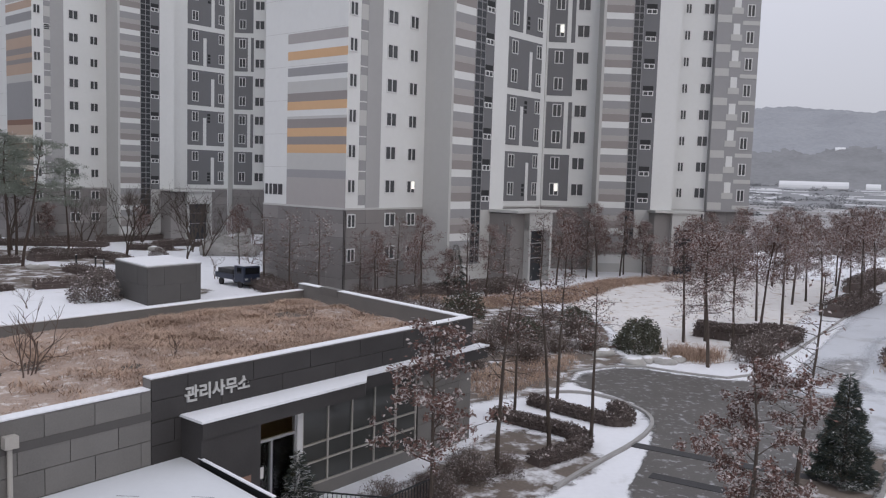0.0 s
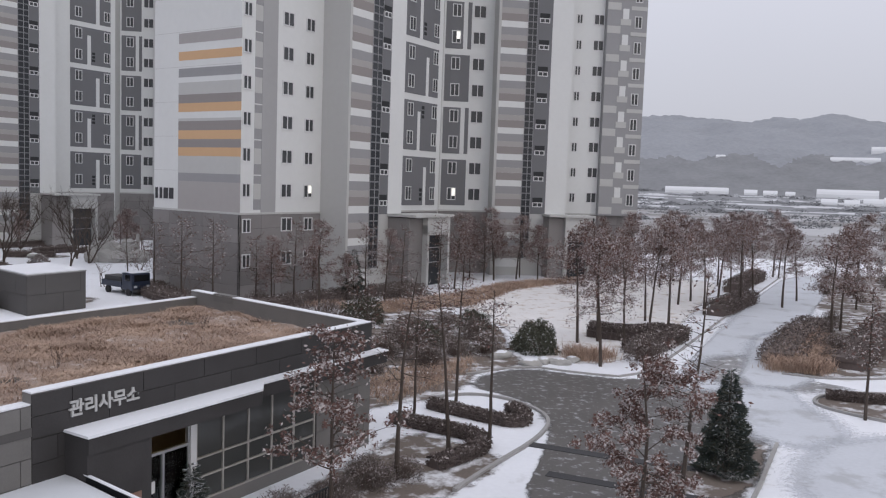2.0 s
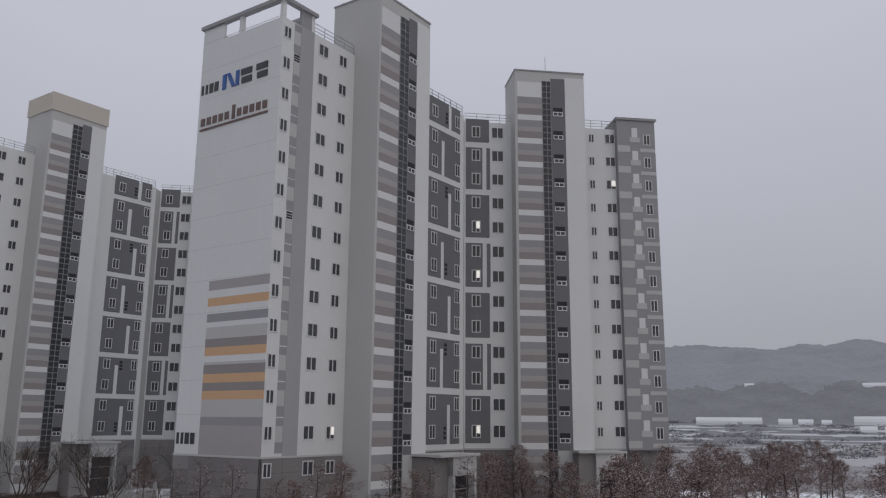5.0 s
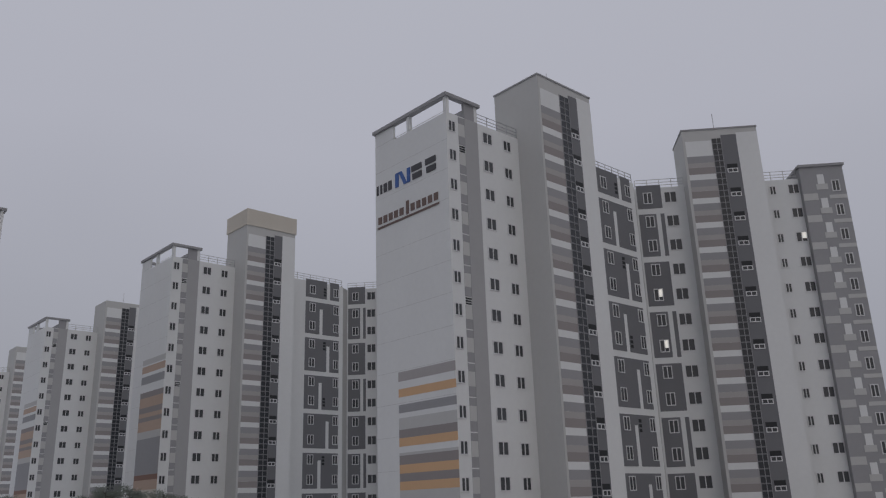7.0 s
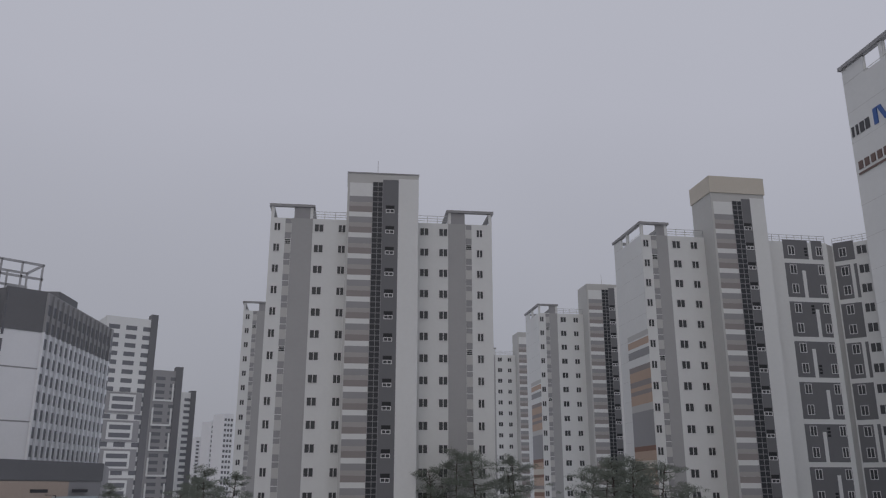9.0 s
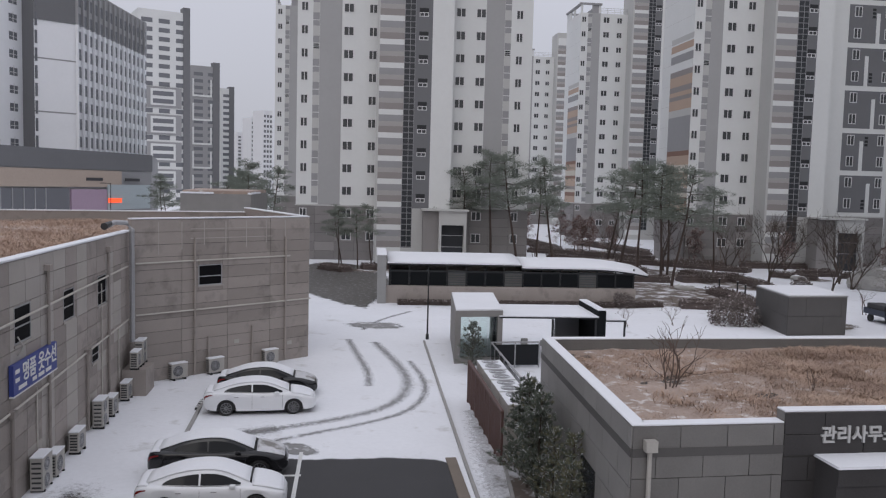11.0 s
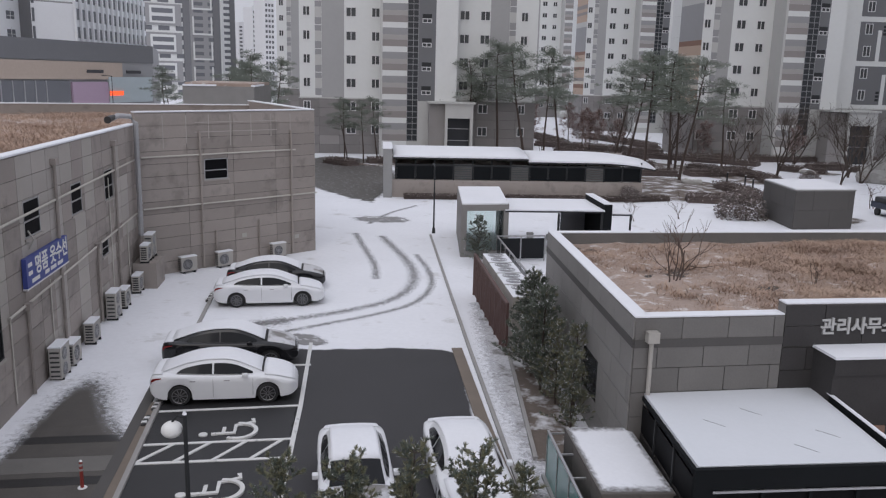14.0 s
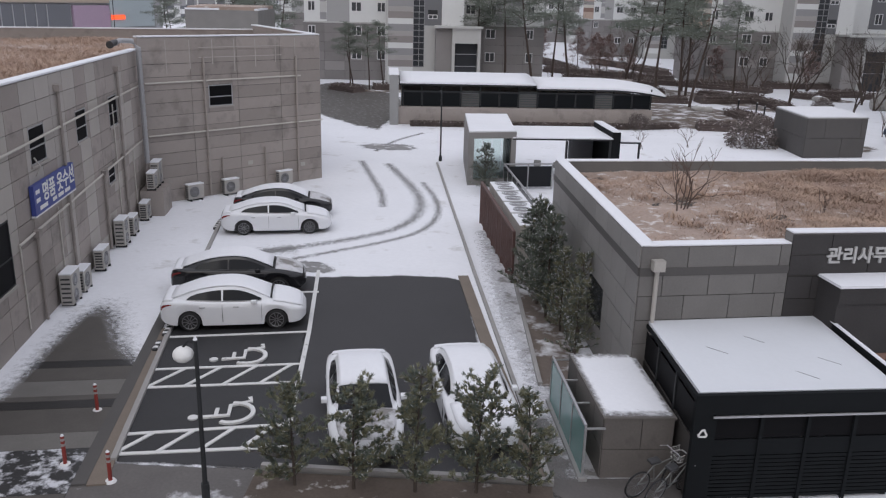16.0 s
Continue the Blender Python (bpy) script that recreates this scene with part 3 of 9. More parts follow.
marking([(-24.9, 18.5), (-20.1, 14.5), (-15.4, 10.4)], 0.14)
marking([(-22.8, 10.9), (-20.0, 8.7), (-17.2, 6.6)], 0.14)
for a, b in (((-22.65, 11.0), (-20.1, 14.5)), ((-20.83, 9.5), (-18.24, 12.93)), ((-19.96, 8.75), (-17.31, 12.18)), ((-18.0, 7.15), (-15.6, 10.5)), ((-17.26, 6.62), (-14.7, 9.9)), ((-25.7, 13.4), (-22.9, 17.0))):
    marking([a, b])
for (ax, ay), (bx, by), (cx, cy), (dx, dy) in ((((-20.83, 9.5)), (-18.24, 12.93), (-19.96, 8.75), (-17.31, 12.18)), ((-18.0, 7.15), (-15.6, 10.5), (-17.26, 6.62), (-14.7, 9.9))):
    for k in range(4):
        f0, f1 = 0.22 + 0.235 * k, 0.03 + 0.235 * k
        marking([(ax + (bx - ax) * f0, ay + (by - ay) * f0), (cx + (dx - cx) * f1, cy + (dy - cy) * f1)], 0.11, "hatch_line")


def wheelchair_mark(at, turn):
    bm = bmesh.new()
    m = Matrix.Translation((*at, 0)) @ Matrix.Rotation(turn, 4, "Z")
    arc = [(0.52 * math.cos(q), 0.52 * math.sin(q)) for q in (radians(150 + 215 * k / 14) for k in range(15))]
    for line, w in ((arc, 0.12), ([(-0.15, 0.75), (-0.1, 0.1), (0.42, 0.1), (0.62, -0.42), (0.85, -0.36)], 0.12), ([(-0.12, 0.42), (0.3, 0.42)], 0.1)):
        pts = [tuple((m @ Vector((*p, 0)))[:2]) for p in line]
        add_strip(bm, pts, w, 0.0, 0.05 + 0.0015 * len(pts))
    ring = [(math.cos(q) * 0.13 - 0.15, math.sin(q) * 0.13 + 0.98) for q in (2 * math.pi * k / 12 for k in range(12))]
    add_prism(bm, [tuple((m @ Vector((*p, 0)))[:2]) for p in ring], 0.0, 0.05)
    tagged(link("wheelchair_mark", bm, "line_paint"), "white painted wheelchair symbol on the asphalt", "road marking", kind="structure")


wheelchair_mark((-19.75, 12.0), radians(-218))
wheelchair_mark((-17.0, 9.8), radians(-218))

# tyre tracks pressed into the driveway snow
for line, w in (
    ([(-41.4, 34.5), (-37, 31.6), (-33.1, 29.1), (-31.0, 27.2)], 0.26),
    ([(-39.6, 35.2), (-35.0, 32.6), (-31.2, 30.2), (-28.6, 27.6), (-27.3, 24.8), (-27.5, 22.0), (-28.0, 19.8), (-28.6, 17.6)], 0.34),
    ([(-34.0, 33.0), (-30.4, 30.6), (-27.8, 28.2), (-26.2, 25.4), (-26.2, 22.6), (-26.6, 20.0), (-26.9, 17.6)], 0.22),
    ([(-43.5, 37.5), (-46.0, 41.5), (-47.4, 46.0)], 0.22),
    ([(-28.0, 19.6), (-28.5, 17.9), (-28.8, 16.8)], 0.6),
):
    track("tyre_track", smooth_line(line), w * 2.6, "slush", "grey slushy tyre track across the snow")
patch("wet_road", smooth_loop([(-53.0, 46.6), (-50.5, 43.6), (-66.0, 47.0), (-80.0, 56.0), (-84.0, 66.0), (-76.0, 67.0), (-61.0, 57.0)], 1), "plaza", "wet road with melting snow by the ramp canopy", 3.0)

track("worn_walk", [(-8.6, 14.4), (-12.0, 17.4), (-15.4, 20.2), (-19.4, 23.9), (-24.0, 28.4)], 2.6, "thin_snow", "thin trodden snow on the walkway", 0.8)
patch("yard_wet_patch", smooth_loop([(-24.2, 18.6), (-25.8, 17.6), (-26.6, 18.4), (-25.2, 19.4)], 2), "slush", "wet dark patch beside a parked car", 0.8)
patch("yard_wet_patch", smooth_loop([(-46.5, 38.5), (-44.5, 37.6), (-42.0, 40.0), (-44.0, 41.5)], 2), "slush", "wet slushy patch on the driveway", 1.6)

# garden plaza on the office's sunny side
patch("wet_plaza", smooth_loop([(6.4, 40.8), (7.6, 43.6), (10.4, 45.2), (13.0, 43.4), (15.6, 42.5), (19.2, 43.2), (22.0, 41.5), (19.8, 36.6), (18.1, 32.2), (15.3, 27.4), (11.0, 23.5), (5.6, 25.2), (7.4, 29.4), (8.9, 33.6), (9.2, 37.2), (7.6, 39.6)], 2), "plaza", "dark wet paving with melting snow", 1.6)
patch("snowy_lawn", smooth_loop([(9.6, 64.0), (10.4, 68.6), (16.7, 80.2), (24.2, 88.0), (33.0, 90.0), (44.0, 92.0), (37.0, 79.0), (27.0, 62.0), (19.0, 49.2), (14.2, 45.6), (11.0, 49.0), (12.0, 58.0)], 2), "lawn_snow", "lawn under thin patchy snow", 1.5)
patch("garden_bed", smooth_loop([(-1.5, 33.5), (1.6, 37.2), (4.2, 38.2), (6.3, 41.0), (7.4, 44.4), (10.6, 46.0), (10.2, 49.4), (11.4, 58.0), (8.8, 65.0), (2.0, 66.0), (-6.0, 58.0), (-9.0, 46.0)], 1), "soil", "planted bed with earth and patchy snow", 1.4)
patch("entrance_bed", smooth_loop([(-2.4, 25.0), (-0.2, 28.6), (1.6, 31.4), (2.4, 33.4), (5.4, 31.2), (6.2, 29.4), (3.6, 26.4), (0.4, 22.6)], 1), "soil", "planted bed with earth and patchy snow by the office", 1.4)
band("kerb", smooth_line([(4.4, 38.6), (6.4, 39.4), (8.2, 38.2), (9.4, 35.4), (8.2, 32.4), (5.2, 28.6), (3.8, 26.6)], 2), 0.16, -0.05, 0.12, "kerb", "curved granite kerb of the garden walk", "kerb")
band("kerb", smooth_line([(6.6, 43.4), (10.4, 45.6), (13.2, 43.8), (15.8, 42.9), (19.4, 47.0), (29.0, 60.8), (41.0, 77.8), (54.6, 97.0)], 1), 0.14, -0.05, 0.10, "kerb", "low kerb between lawn and snowy walk", "kerb")
for y in (0.0, -3.4):
    band("drain_channel", [(7.4, 31.6 + y), (10.2, 30.0 + y), (13.4, 28.4 + y)], 0.55, -0.05, 0.035, "asphalt", "dark wet drain channel across the plaza", "drain")

patch("long_walk", smooth_loop([(17.0, 41.0), (21.5, 48.0), (29.8, 60.6), (41.6, 77.8), (55.4, 97.2), (63.6, 100.6), (49.0, 78.5), (32.6, 56.0), (25.0, 45.5), (21.0, 40.0)], 1), "walk_snow", "long walk under thin wet snow", 2.4, soft=True)
patch("walk_slush", smooth_loop([(20.0, 44.0), (24.0, 49.0), (27.5, 48.0), (24.6, 43.6), (28.0, 40.6), (22.0, 40.4)], 2), "slush", "grey slush across the walk", 2.4, soft=True)

patch("walk_slush", smooth_loop([(17.4, 33.0), (19.4, 38.0), (21.6, 41.4), (23.6, 40.4), (22.6, 37.0), (22.2, 33.6), (20.6, 31.2), (18.8, 31.0)], 1), "walk_snow", "thin wet snow trodden grey before the planting island", 2.0, soft=True)
patch("walk_slush", smooth_loop([(21.4, 41.6), (26.2, 49.5), (31.0, 57.5), (35.4, 57.0), (29.8, 48.0), (24.8, 40.8)], 1), "walk_snow", "thin wet snow trodden grey across the walk", 2.4, soft=True)
patch("wet_walk", smooth_loop([(19.0, 30.6), (24.0, 32.4), (31.0, 30.6), (30.0, 22.0), (16.0, 19.0), (15.6, 25.4)], 1), "walk_snow", "walk under thin wet snow beside the conifer", 2.0, soft=True)

# beds right of the long walk
patch("side_bed", smooth_loop([(25.0, 44.8), (33.0, 56.2), (41.0, 67.4), (50.0, 62.0), (44.0, 54.0), (34.0, 44.4), (28.0, 43.2)], 1), "soil", "bed of shrubs beside the long walk", 1.4)
patch("side_bed", smooth_loop([(41.2, 67.8), (49.5, 79.0), (64.0, 101.0), (72.0, 99.0), (58.0, 74.0), (50.2, 62.4)], 1), "soil", "bed of shrubs beside the far walk", 1.4)
band("kerb", smooth_line([(25.2, 44.0), (27.6, 42.6), (33.6, 43.2), (40.0, 48.5)], 2), 0.14, -0.05, 0.11, "kerb", "low kerb of the shrub bed", "kerb")
sheet("round_bed", smooth_loop([(23.5, 38.0), (23.9, 36.2), (26.0, 33.8), (31.5, 33.0), (33.0, 37.5), (29.4, 39.2), (25.6, 39.4)], 2), 0.08, "soil", "kerbed planting island with patchy snow")
loop = smooth_loop([(23.3, 38.0), (23.7, 36.1), (25.9, 33.6), (31.6, 32.8), (33.2, 37.6), (29.5, 39.5), (25.5, 39.7)], 2)
band("kerb", loop + loop[:1], 0.16, -0.05, 0.13, "kerb", "curved granite kerb of a planting island", "kerb")
band("kerb", [(18.0, 31.4), (14.9, 26.9), (11.0, 21.5)], 0.14, -0.05, 0.12, "kerb", "granite kerb beside the conifer", "kerb")
patch("conifer_bed", [(17.6, 31.3), (14.7, 26.9), (11.0, 24.4), (12.6, 28.6), (15.4, 31.6)], "soil", "bed with low shrubs round the conifer", 1.4)

# curving snowy garden paths between the blocks keep their planted islands
for pts in ((
    [(-36.0, 66.0), (-31.0, 69.0), (-29.5, 73.0), (-34.0, 79.0), (-43.0, 83.5), (-50.0, 78.0), (-52.0, 68.0), (-44.0, 63.5)],
    [(-36.0, 84.0), (-32.0, 87.0), (-37.0, 93.0), (-48.0, 96.0), (-60.0, 96.0), (-64.0, 90.0), (-52.0, 88.5), (-43.0, 87.0)],
    [(-76.0, 63.0), (-72.0, 70.0), (-68.0, 80.0), (-62.0, 84.0), (-60.0, 80.0), (-66.0, 70.0), (-72.0, 61.0)],
    [(-28.0, 64.6), (-24.0, 62.4), (-20.0, 66.4), (-20.4, 70.0), (-25.0, 69.0)],
    [(-40.0, 100.0), (-34.0, 100.5), (-33.0, 104.0), (-39.0, 104.5)],
    [(-50.0, 49.0), (-47.0, 51.0), (-37.0, 62.0), (-35.4, 66.6), (-38.5, 67.5), (-52.5, 52.0)],
    [(-11.0, 62.0), (-14.5, 66.0), (-19.0, 75.0), (-16.0, 79.0), (-5.0, 66.0)],
)):
    patch("garden_island", smooth_loop(pts, 2), "soil", "garden island with low hedges and patchy snow", 1.6)

# the distance: fields that rise to wooded hills, with long greenhouses
def land(az_deg, d):
    i = (az_deg + 30) / 110 * 89
    f = max(0.0, (d - 900) / 700)
    q = min(1.0, max(0.0, (d - 430) / 470))
    h = 139 * f ** 0.8
    h *= 1 + 0.10 * noise.noise((i * 0.13, 0.3, 0.1)) + 0.06 * noise.noise((i * 0.5, 2.1, f * 2.6))
    h += 14 * noise.noise((i * 0.35, f * 6.5, 3.0)) * f
    return h + (9.5 * q * q * (3 - 2 * q) - 0.6 * (1 - q)) * (1 - f)


rng = random.Random(40)
bm = bmesh.new()
nx, ny = 420, 90
grid = []
for j in range(ny):
    row = []
    d = 430 + 1170 * j / (ny - 1)
    for i in range(nx):
        a = -30 + 110 * i / (nx - 1)
        wood = 4.0 * rng.random() if d > 1010 + 60 * noise.noise((a * 0.4, 1.0, 5.0)) else 0.0
        row.append(bm.verts.new((d * math.sin(radians(a)), d * math.cos(radians(a)), land(a, d) + wood)))
    grid.append(row)
for j in range(ny - 1):
    d = 430 + 1170 * (j + 0.5) / (ny - 1)
    for i in range(nx - 1):
        a = -30 + 110 * (i + 0.5) / (nx - 1)
        k = noise.noise((a * 0.22, d * 0.035, 8.0)) + 0.3 * noise.noise((a * 1.1, d * 0.03, 1.0))
        f = bm.faces.new((grid[j][i], grid[j][i + 1], grid[j + 1][i + 1], grid[j + 1][i]))
        f.smooth = True
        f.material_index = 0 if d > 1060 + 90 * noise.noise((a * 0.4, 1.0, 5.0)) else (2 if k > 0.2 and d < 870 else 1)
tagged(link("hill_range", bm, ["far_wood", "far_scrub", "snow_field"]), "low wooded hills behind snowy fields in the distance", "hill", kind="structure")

for ax, d, w, hh in ((23.8, 850, 60, 6), (27.2, 840, 12, 5), (28.4, 850, 13, 4.5), (32.9, 850, 52, 7.5), (33.2, 1058, 52, 5), (34.8, 1120, 29, 8), (25.2, 1058, 11, 3.5), (31.9, 660, 11, 4), (33.2, 650, 10, 4), (34.4, 660, 13, 5), (36.6, 700, 40, 5), (38.5, 900, 50, 6), (29.6, 860, 9, 4)):
    x, y = d * math.sin(radians(ax)), d * math.cos(radians(ax))
    bm = bmesh.new()
    prof = [(-9 * math.cos(q), hh * math.sin(q)) for q in (math.pi * k / 8 for k in range(9))]
    a = [bm.verts.new((-w / 2, p[0], p[1])) for p in prof]
    b = [bm.verts.new((w / 2, p[0], p[1])) for p in prof]
    for k in range(8):
        bm.faces.new((a[k], a[k + 1], b[k + 1], b[k]))
    bm.faces.new(a)
    bm.faces.new(b[::-1])
    for p in prof[:1] + prof[-1:]:
        add_box(bm, -w / 2, w / 2, p[0] - 0.3, p[0] + 0.3, -5.0, 0.1)
    bmesh.ops.recalc_face_normals(bm, faces=bm.faces[:])
    ob = link("greenhouse", bm, "far_snow")
    ob.matrix_basis = Matrix.Translation((x, y, land(ax, d) + 0.3)) @ Matrix.Rotation(radians(-ax), 4, "Z")
    tagged(ob, "long white greenhouse standing in snowy fields", "greenhouse", "far greenhouses")


# ---- apartment blocks ----
FLOOR = 3.0
V2, U2 = Vector((0.64, 0.768)).normalized(), Vector((-0.768, 0.64)).normalized()
WINDOWS = {}


def window_meshes(w, h, style="two"):
    key = (w, h, style)
    if key not in WINDOWS:
        t = 0.09
        xs = [-w / 2, -w / 2 + t, -t / 2, t / 2, w / 2 - t, w / 2] if style == "two" else [-w / 2, -w / 2 + t, w / 2 - t, w / 2]
        zs = [0, t, h - t, h] if style == "two" else [0, t, h * 0.42, h * 0.42 + 0.06, h - t, h]
        bm = bmesh.new()
        front = [[bm.verts.new((x, -0.07, z)) for x in xs] for z in zs]
        rear = [[bm.verts.new((x, 0.04, z)) for x in xs] for z in zs]
        for j in range(len(zs) - 1):
            for i in range(len(xs) - 1):
                if i % 2 and j % 2:
                    for p, q in (((j, i), (j, i + 1)), ((j, i + 1), (j + 1, i + 1)), ((j + 1, i + 1), (j + 1, i)), ((j + 1, i), (j, i))):
                        bm.faces.new((front[p[0]][p[1]], front[q[0]][q[1]], rear[q[0]][q[1]], rear[p[0]][p[1]]))
                else:
                    bm.faces.new((front[j][i], front[j][i + 1], front[j + 1][i + 1], front[j + 1][i]))
        nj, ni = len(zs) - 1, len(xs) - 1
        for i in range(ni):
            bm.faces.new((front[0][i + 1], front[0][i], rear[0][i], rear[0][i + 1]))
            bm.faces.new((front[nj][i], front[nj][i + 1], rear[nj][i + 1], rear[nj][i]))
        for j in range(nj):
            bm.faces.new((front[j][0], front[j + 1][0], rear[j + 1][0], rear[j][0]))
            bm.faces.new((front[j + 1][ni], front[j][ni], rear[j][ni], rear[j + 1][ni]))
        bmesh.ops.recalc_face_normals(bm, faces=bm.faces[:])
        me = bpy.data.meshes.new("window")
        bm.to_mesh(me)
        bm.free()
        me.materials.append(M["frame_white"])
        bm = boxes((-w / 2 + t, w / 2 - t, -0.025, 0.02, t, h - t))
        pm = bpy.data.meshes.new("pane")
        bm.to_mesh(pm)
        bm.free()
        pm.materials.append(M["glass_flat"])
        bm = boxes((0.0, w / 2 - t, -0.03, 0.02, h * 0.35, h - t))
        lm = bpy.data.meshes.new("lit_pane")
        bm.to_mesh(lm)
        bm.free()
        lm.materials.append(M["lit"])
        WINDOWS[key] = (me, pm, lm)
    return WINDOWS[key]


def add_window(parent, m, s, z, w, h, out=0.0, style="two", lit=False):
    me, pm, lm = window_meshes(w, h, style)
    ob = new("window", me)
    ob.parent = parent
    ob.matrix_basis = m @ Matrix.Translation((s, -out, z))
    p = new("pane", pm)
    p.parent = ob
    if lit:
        p = new("lit_pane", lm)
        p.parent = ob
        ob["label"] = "window of a lit room"
    return ob


def stair_tower(block, m, s0, s1, proud, back, top, stripes, cap=False):
    """The lift and stair tower: striped wall, glazed stair slot, dark strip with small windows, white strip."""
    bm = bmesh.new()
    add_box(bm, s0, s1, -proud, back, 0, top, m)
    part("stair_tower", bm, "paint_light", block, "light grey stair tower")
    on = proud
    a, b, c = stripes
    on_wall("end_strip", "paint_white", block, m, c, s1 + 0.005, 7.2, top - 0.6, on + 0.03, on - 0.05)
    on_wall("dark_strip", "paint_dark", block, m, b + 0.004, c - 0.004, 7.2, top - 0.8, on + 0.03, on - 0.05)
    on_wall("stripe_field", "paint_white", block, m, s0 + 0.3, a - 0.02, 1.0, top - 1.4, on + 0.012, on - 0.05)
    z = -0.98
    while z < top - 4.0:
        for z0, z1, tone in ((0.0, 0.84, "paint_taupe"), (0.845, 1.43, "paint_taupe_light"), (1.435, 2.3, "paint_mid")):
            if z + z0 > 1.0:
                on_wall("stripe", tone, block, m, s0 + 0.3, a - 0.02, z + z0, z + z1, on + 0.02, on - 0.05)
        z += FLOOR
    on_wall("stair_glazing", "glass", block, m, a, b, 2.0, top - 1.2, on + 0.015, on - 0.05)
    for q in range(int((top - 3.2) / 0.75)):
        on_wall("glazing_bar", "paint_dark", block, m, a, b, 2.0 + q * 0.75, 2.14 + q * 0.75, on + 0.05, on - 0.05)
    for q in (a - 0.03, (a + b) / 2, b - 0.05):
        on_wall("glazing_post", "paint_mid", block, m, q, q + 0.06, 2.0, top - 1.2, on + 0.06, on - 0.05)
    for q in range(14):
        add_window(block, m, (b + c) / 2 - 0.05, 8.0 + q * FLOOR, 1.2, 0.55, on + 0.03, "two")
        on_wall("vent_panel", "metal_dark", block, m, (b + c) / 2 - 0.65, (b + c) / 2 + 0.55, 8.57 + q * FLOOR, 9.1 + q * FLOOR, on + 0.035, on - 0.05)
    if cap:
        bm = bmesh.new()
        add_box(bm, s0 - 0.15, s1 + 0.15, -proud - 0.15, back + 0.15, top, top + 2.6, m)
        part("tower_cap", bm, "paint_cream", block, "cream panelled tower cap")
    else:
        bm = bmesh.new()
        add_box(bm, s0 - 0.08, s1 + 0.08, -proud - 0.08, back + 0.08, top, top + 0.18, m)
        part("coping", bm, "paint_mid", block)
    mast = tube([m @ Vector((s0 + 4.2, -1.0, top)), m @ Vector((s0 + 4.2, -1.0, top + 2.6))], 0.04, 5)
    part("lightning_rod", mast, "metal_light", block)


def railing(block, m, s0, s1, y, z, h=1.1):
    for q in (0.35, 0.7, h):
        piece("rail", "metal_light", block, m, s0, s1, y - 0.025, y + 0.025, z + q - 0.03, z + q + 0.03)
    n = max(2, int((s1 - s0) / 1.2))
    for k in range(n + 1):
        s = s0 + (s1 - s0) * k / n
        piece("rail_post", "metal_light", block, m, s - 0.03, s + 0.03, y - 0.03, y + 0.03, z, z + h)


def roof_pergola(block, m, s0, s1, y0, y1, z, solid):
    """The open frame on a roof corner: slab edge beams on posts, one end walled."""
    for r in ((s0 - 0.25, s1 + 0.25, y0 - 0.25, y0 + 0.35), (s0 - 0.25, s1 + 0.25, y1 - 0.35, y1 + 0.25), (s0 - 0.25, s0 + 0.35, y0 + 0.35, y1 - 0.35), (s1 - 0.35, s1 + 0.25, y0 + 0.35, y1 - 0.35)):
        piece("roof_beam", "paint_mid", block, m, r[0], r[1], r[2], r[3], z + 1.65, z + 2.0)
    for s, y in ((s0, y0), (s1 - 0.4, y0), (s0, y1 - 0.4), (s1 - 0.4, y1 - 0.4), (s0, (y0 + y1) / 2)):
        piece("roof_post", "paint_white", block, m, s + 0.003, s + 0.4, y + 0.003, y + 0.4, z, z + 1.65)
    if solid:
        piece("roof_wall", "paint_mid", block, m, solid[0], solid[1], y0 + 0.006, y0 + 0.3, z, z + 1.65)


def podium_stones(block, m, s0, s1, out, tall=7.2, base=0.0):
    """Stone slabs of the two lowest storeys, laid in courses with open joints."""
    on_wall("podium_backing", "joint", block, m, s0, s1, base, tall - 0.02, out, -0.05)
    z, row = base, 0
    while z < tall - 0.2:
        h = 1.2
        n = max(1, round((s1 - s0) / 2.4))
        w = (s1 - s0) / n
        for k in range(n):
            on_wall("stone_slab", "stone_light" if (k * 7 + row * 5) % 6 == 0 else "stone_dark", block, m, s0 + k * w + 0.012, s0 + (k + 1) * w - 0.012, z + 0.012, min(z + h, tall) - 0.012, out + 0.04, out - 0.01)
        z += h
        row += 1
    on_wall("ledge", "paint_light", block, m, s0 - 0.01, s1 + 0.01, tall, tall + 0.16, out + 0.07, -0.05)


def porch(block, m, s0, s1, out0, out1):
    """The entrance porch: a stone side wall and a framed portal with a dark glazed door."""
    mid = s0 + (s1 - s0) * 0.36
    on_wall("porch_wall", "stone_light", block, m, s0, mid, 0, 6.9, out1 - 0.6, out0)
    for a, b in ((mid, mid + 0.35), (s1 - 0.35, s1)):
        on_wall("portal_post", "paint_light", block, m, a, b, 0, 6.2, out1, out0)
    on_wall("portal_lintel", "paint_light", block, m, mid, s1, 5.2, 7.0, out1 + 0.004, out0)
    on_wall("canopy", "paint_light", block, m, s0 - 0.2, s1 + 0.25, 7.0, 7.25, out1 + 0.3, out0)
    on_wall("entrance_door", "glass", block, m, mid + 0.36, s1 - 0.36, 0, 5.2, out1 - 1.0, out0)
    for z in (2.3, 3.8):
        on_wall("door_rail", "metal_light", block, m, mid + 0.36, s1 - 0.36, z, z + 0.08, out1 - 0.96, out1 - 1.01)


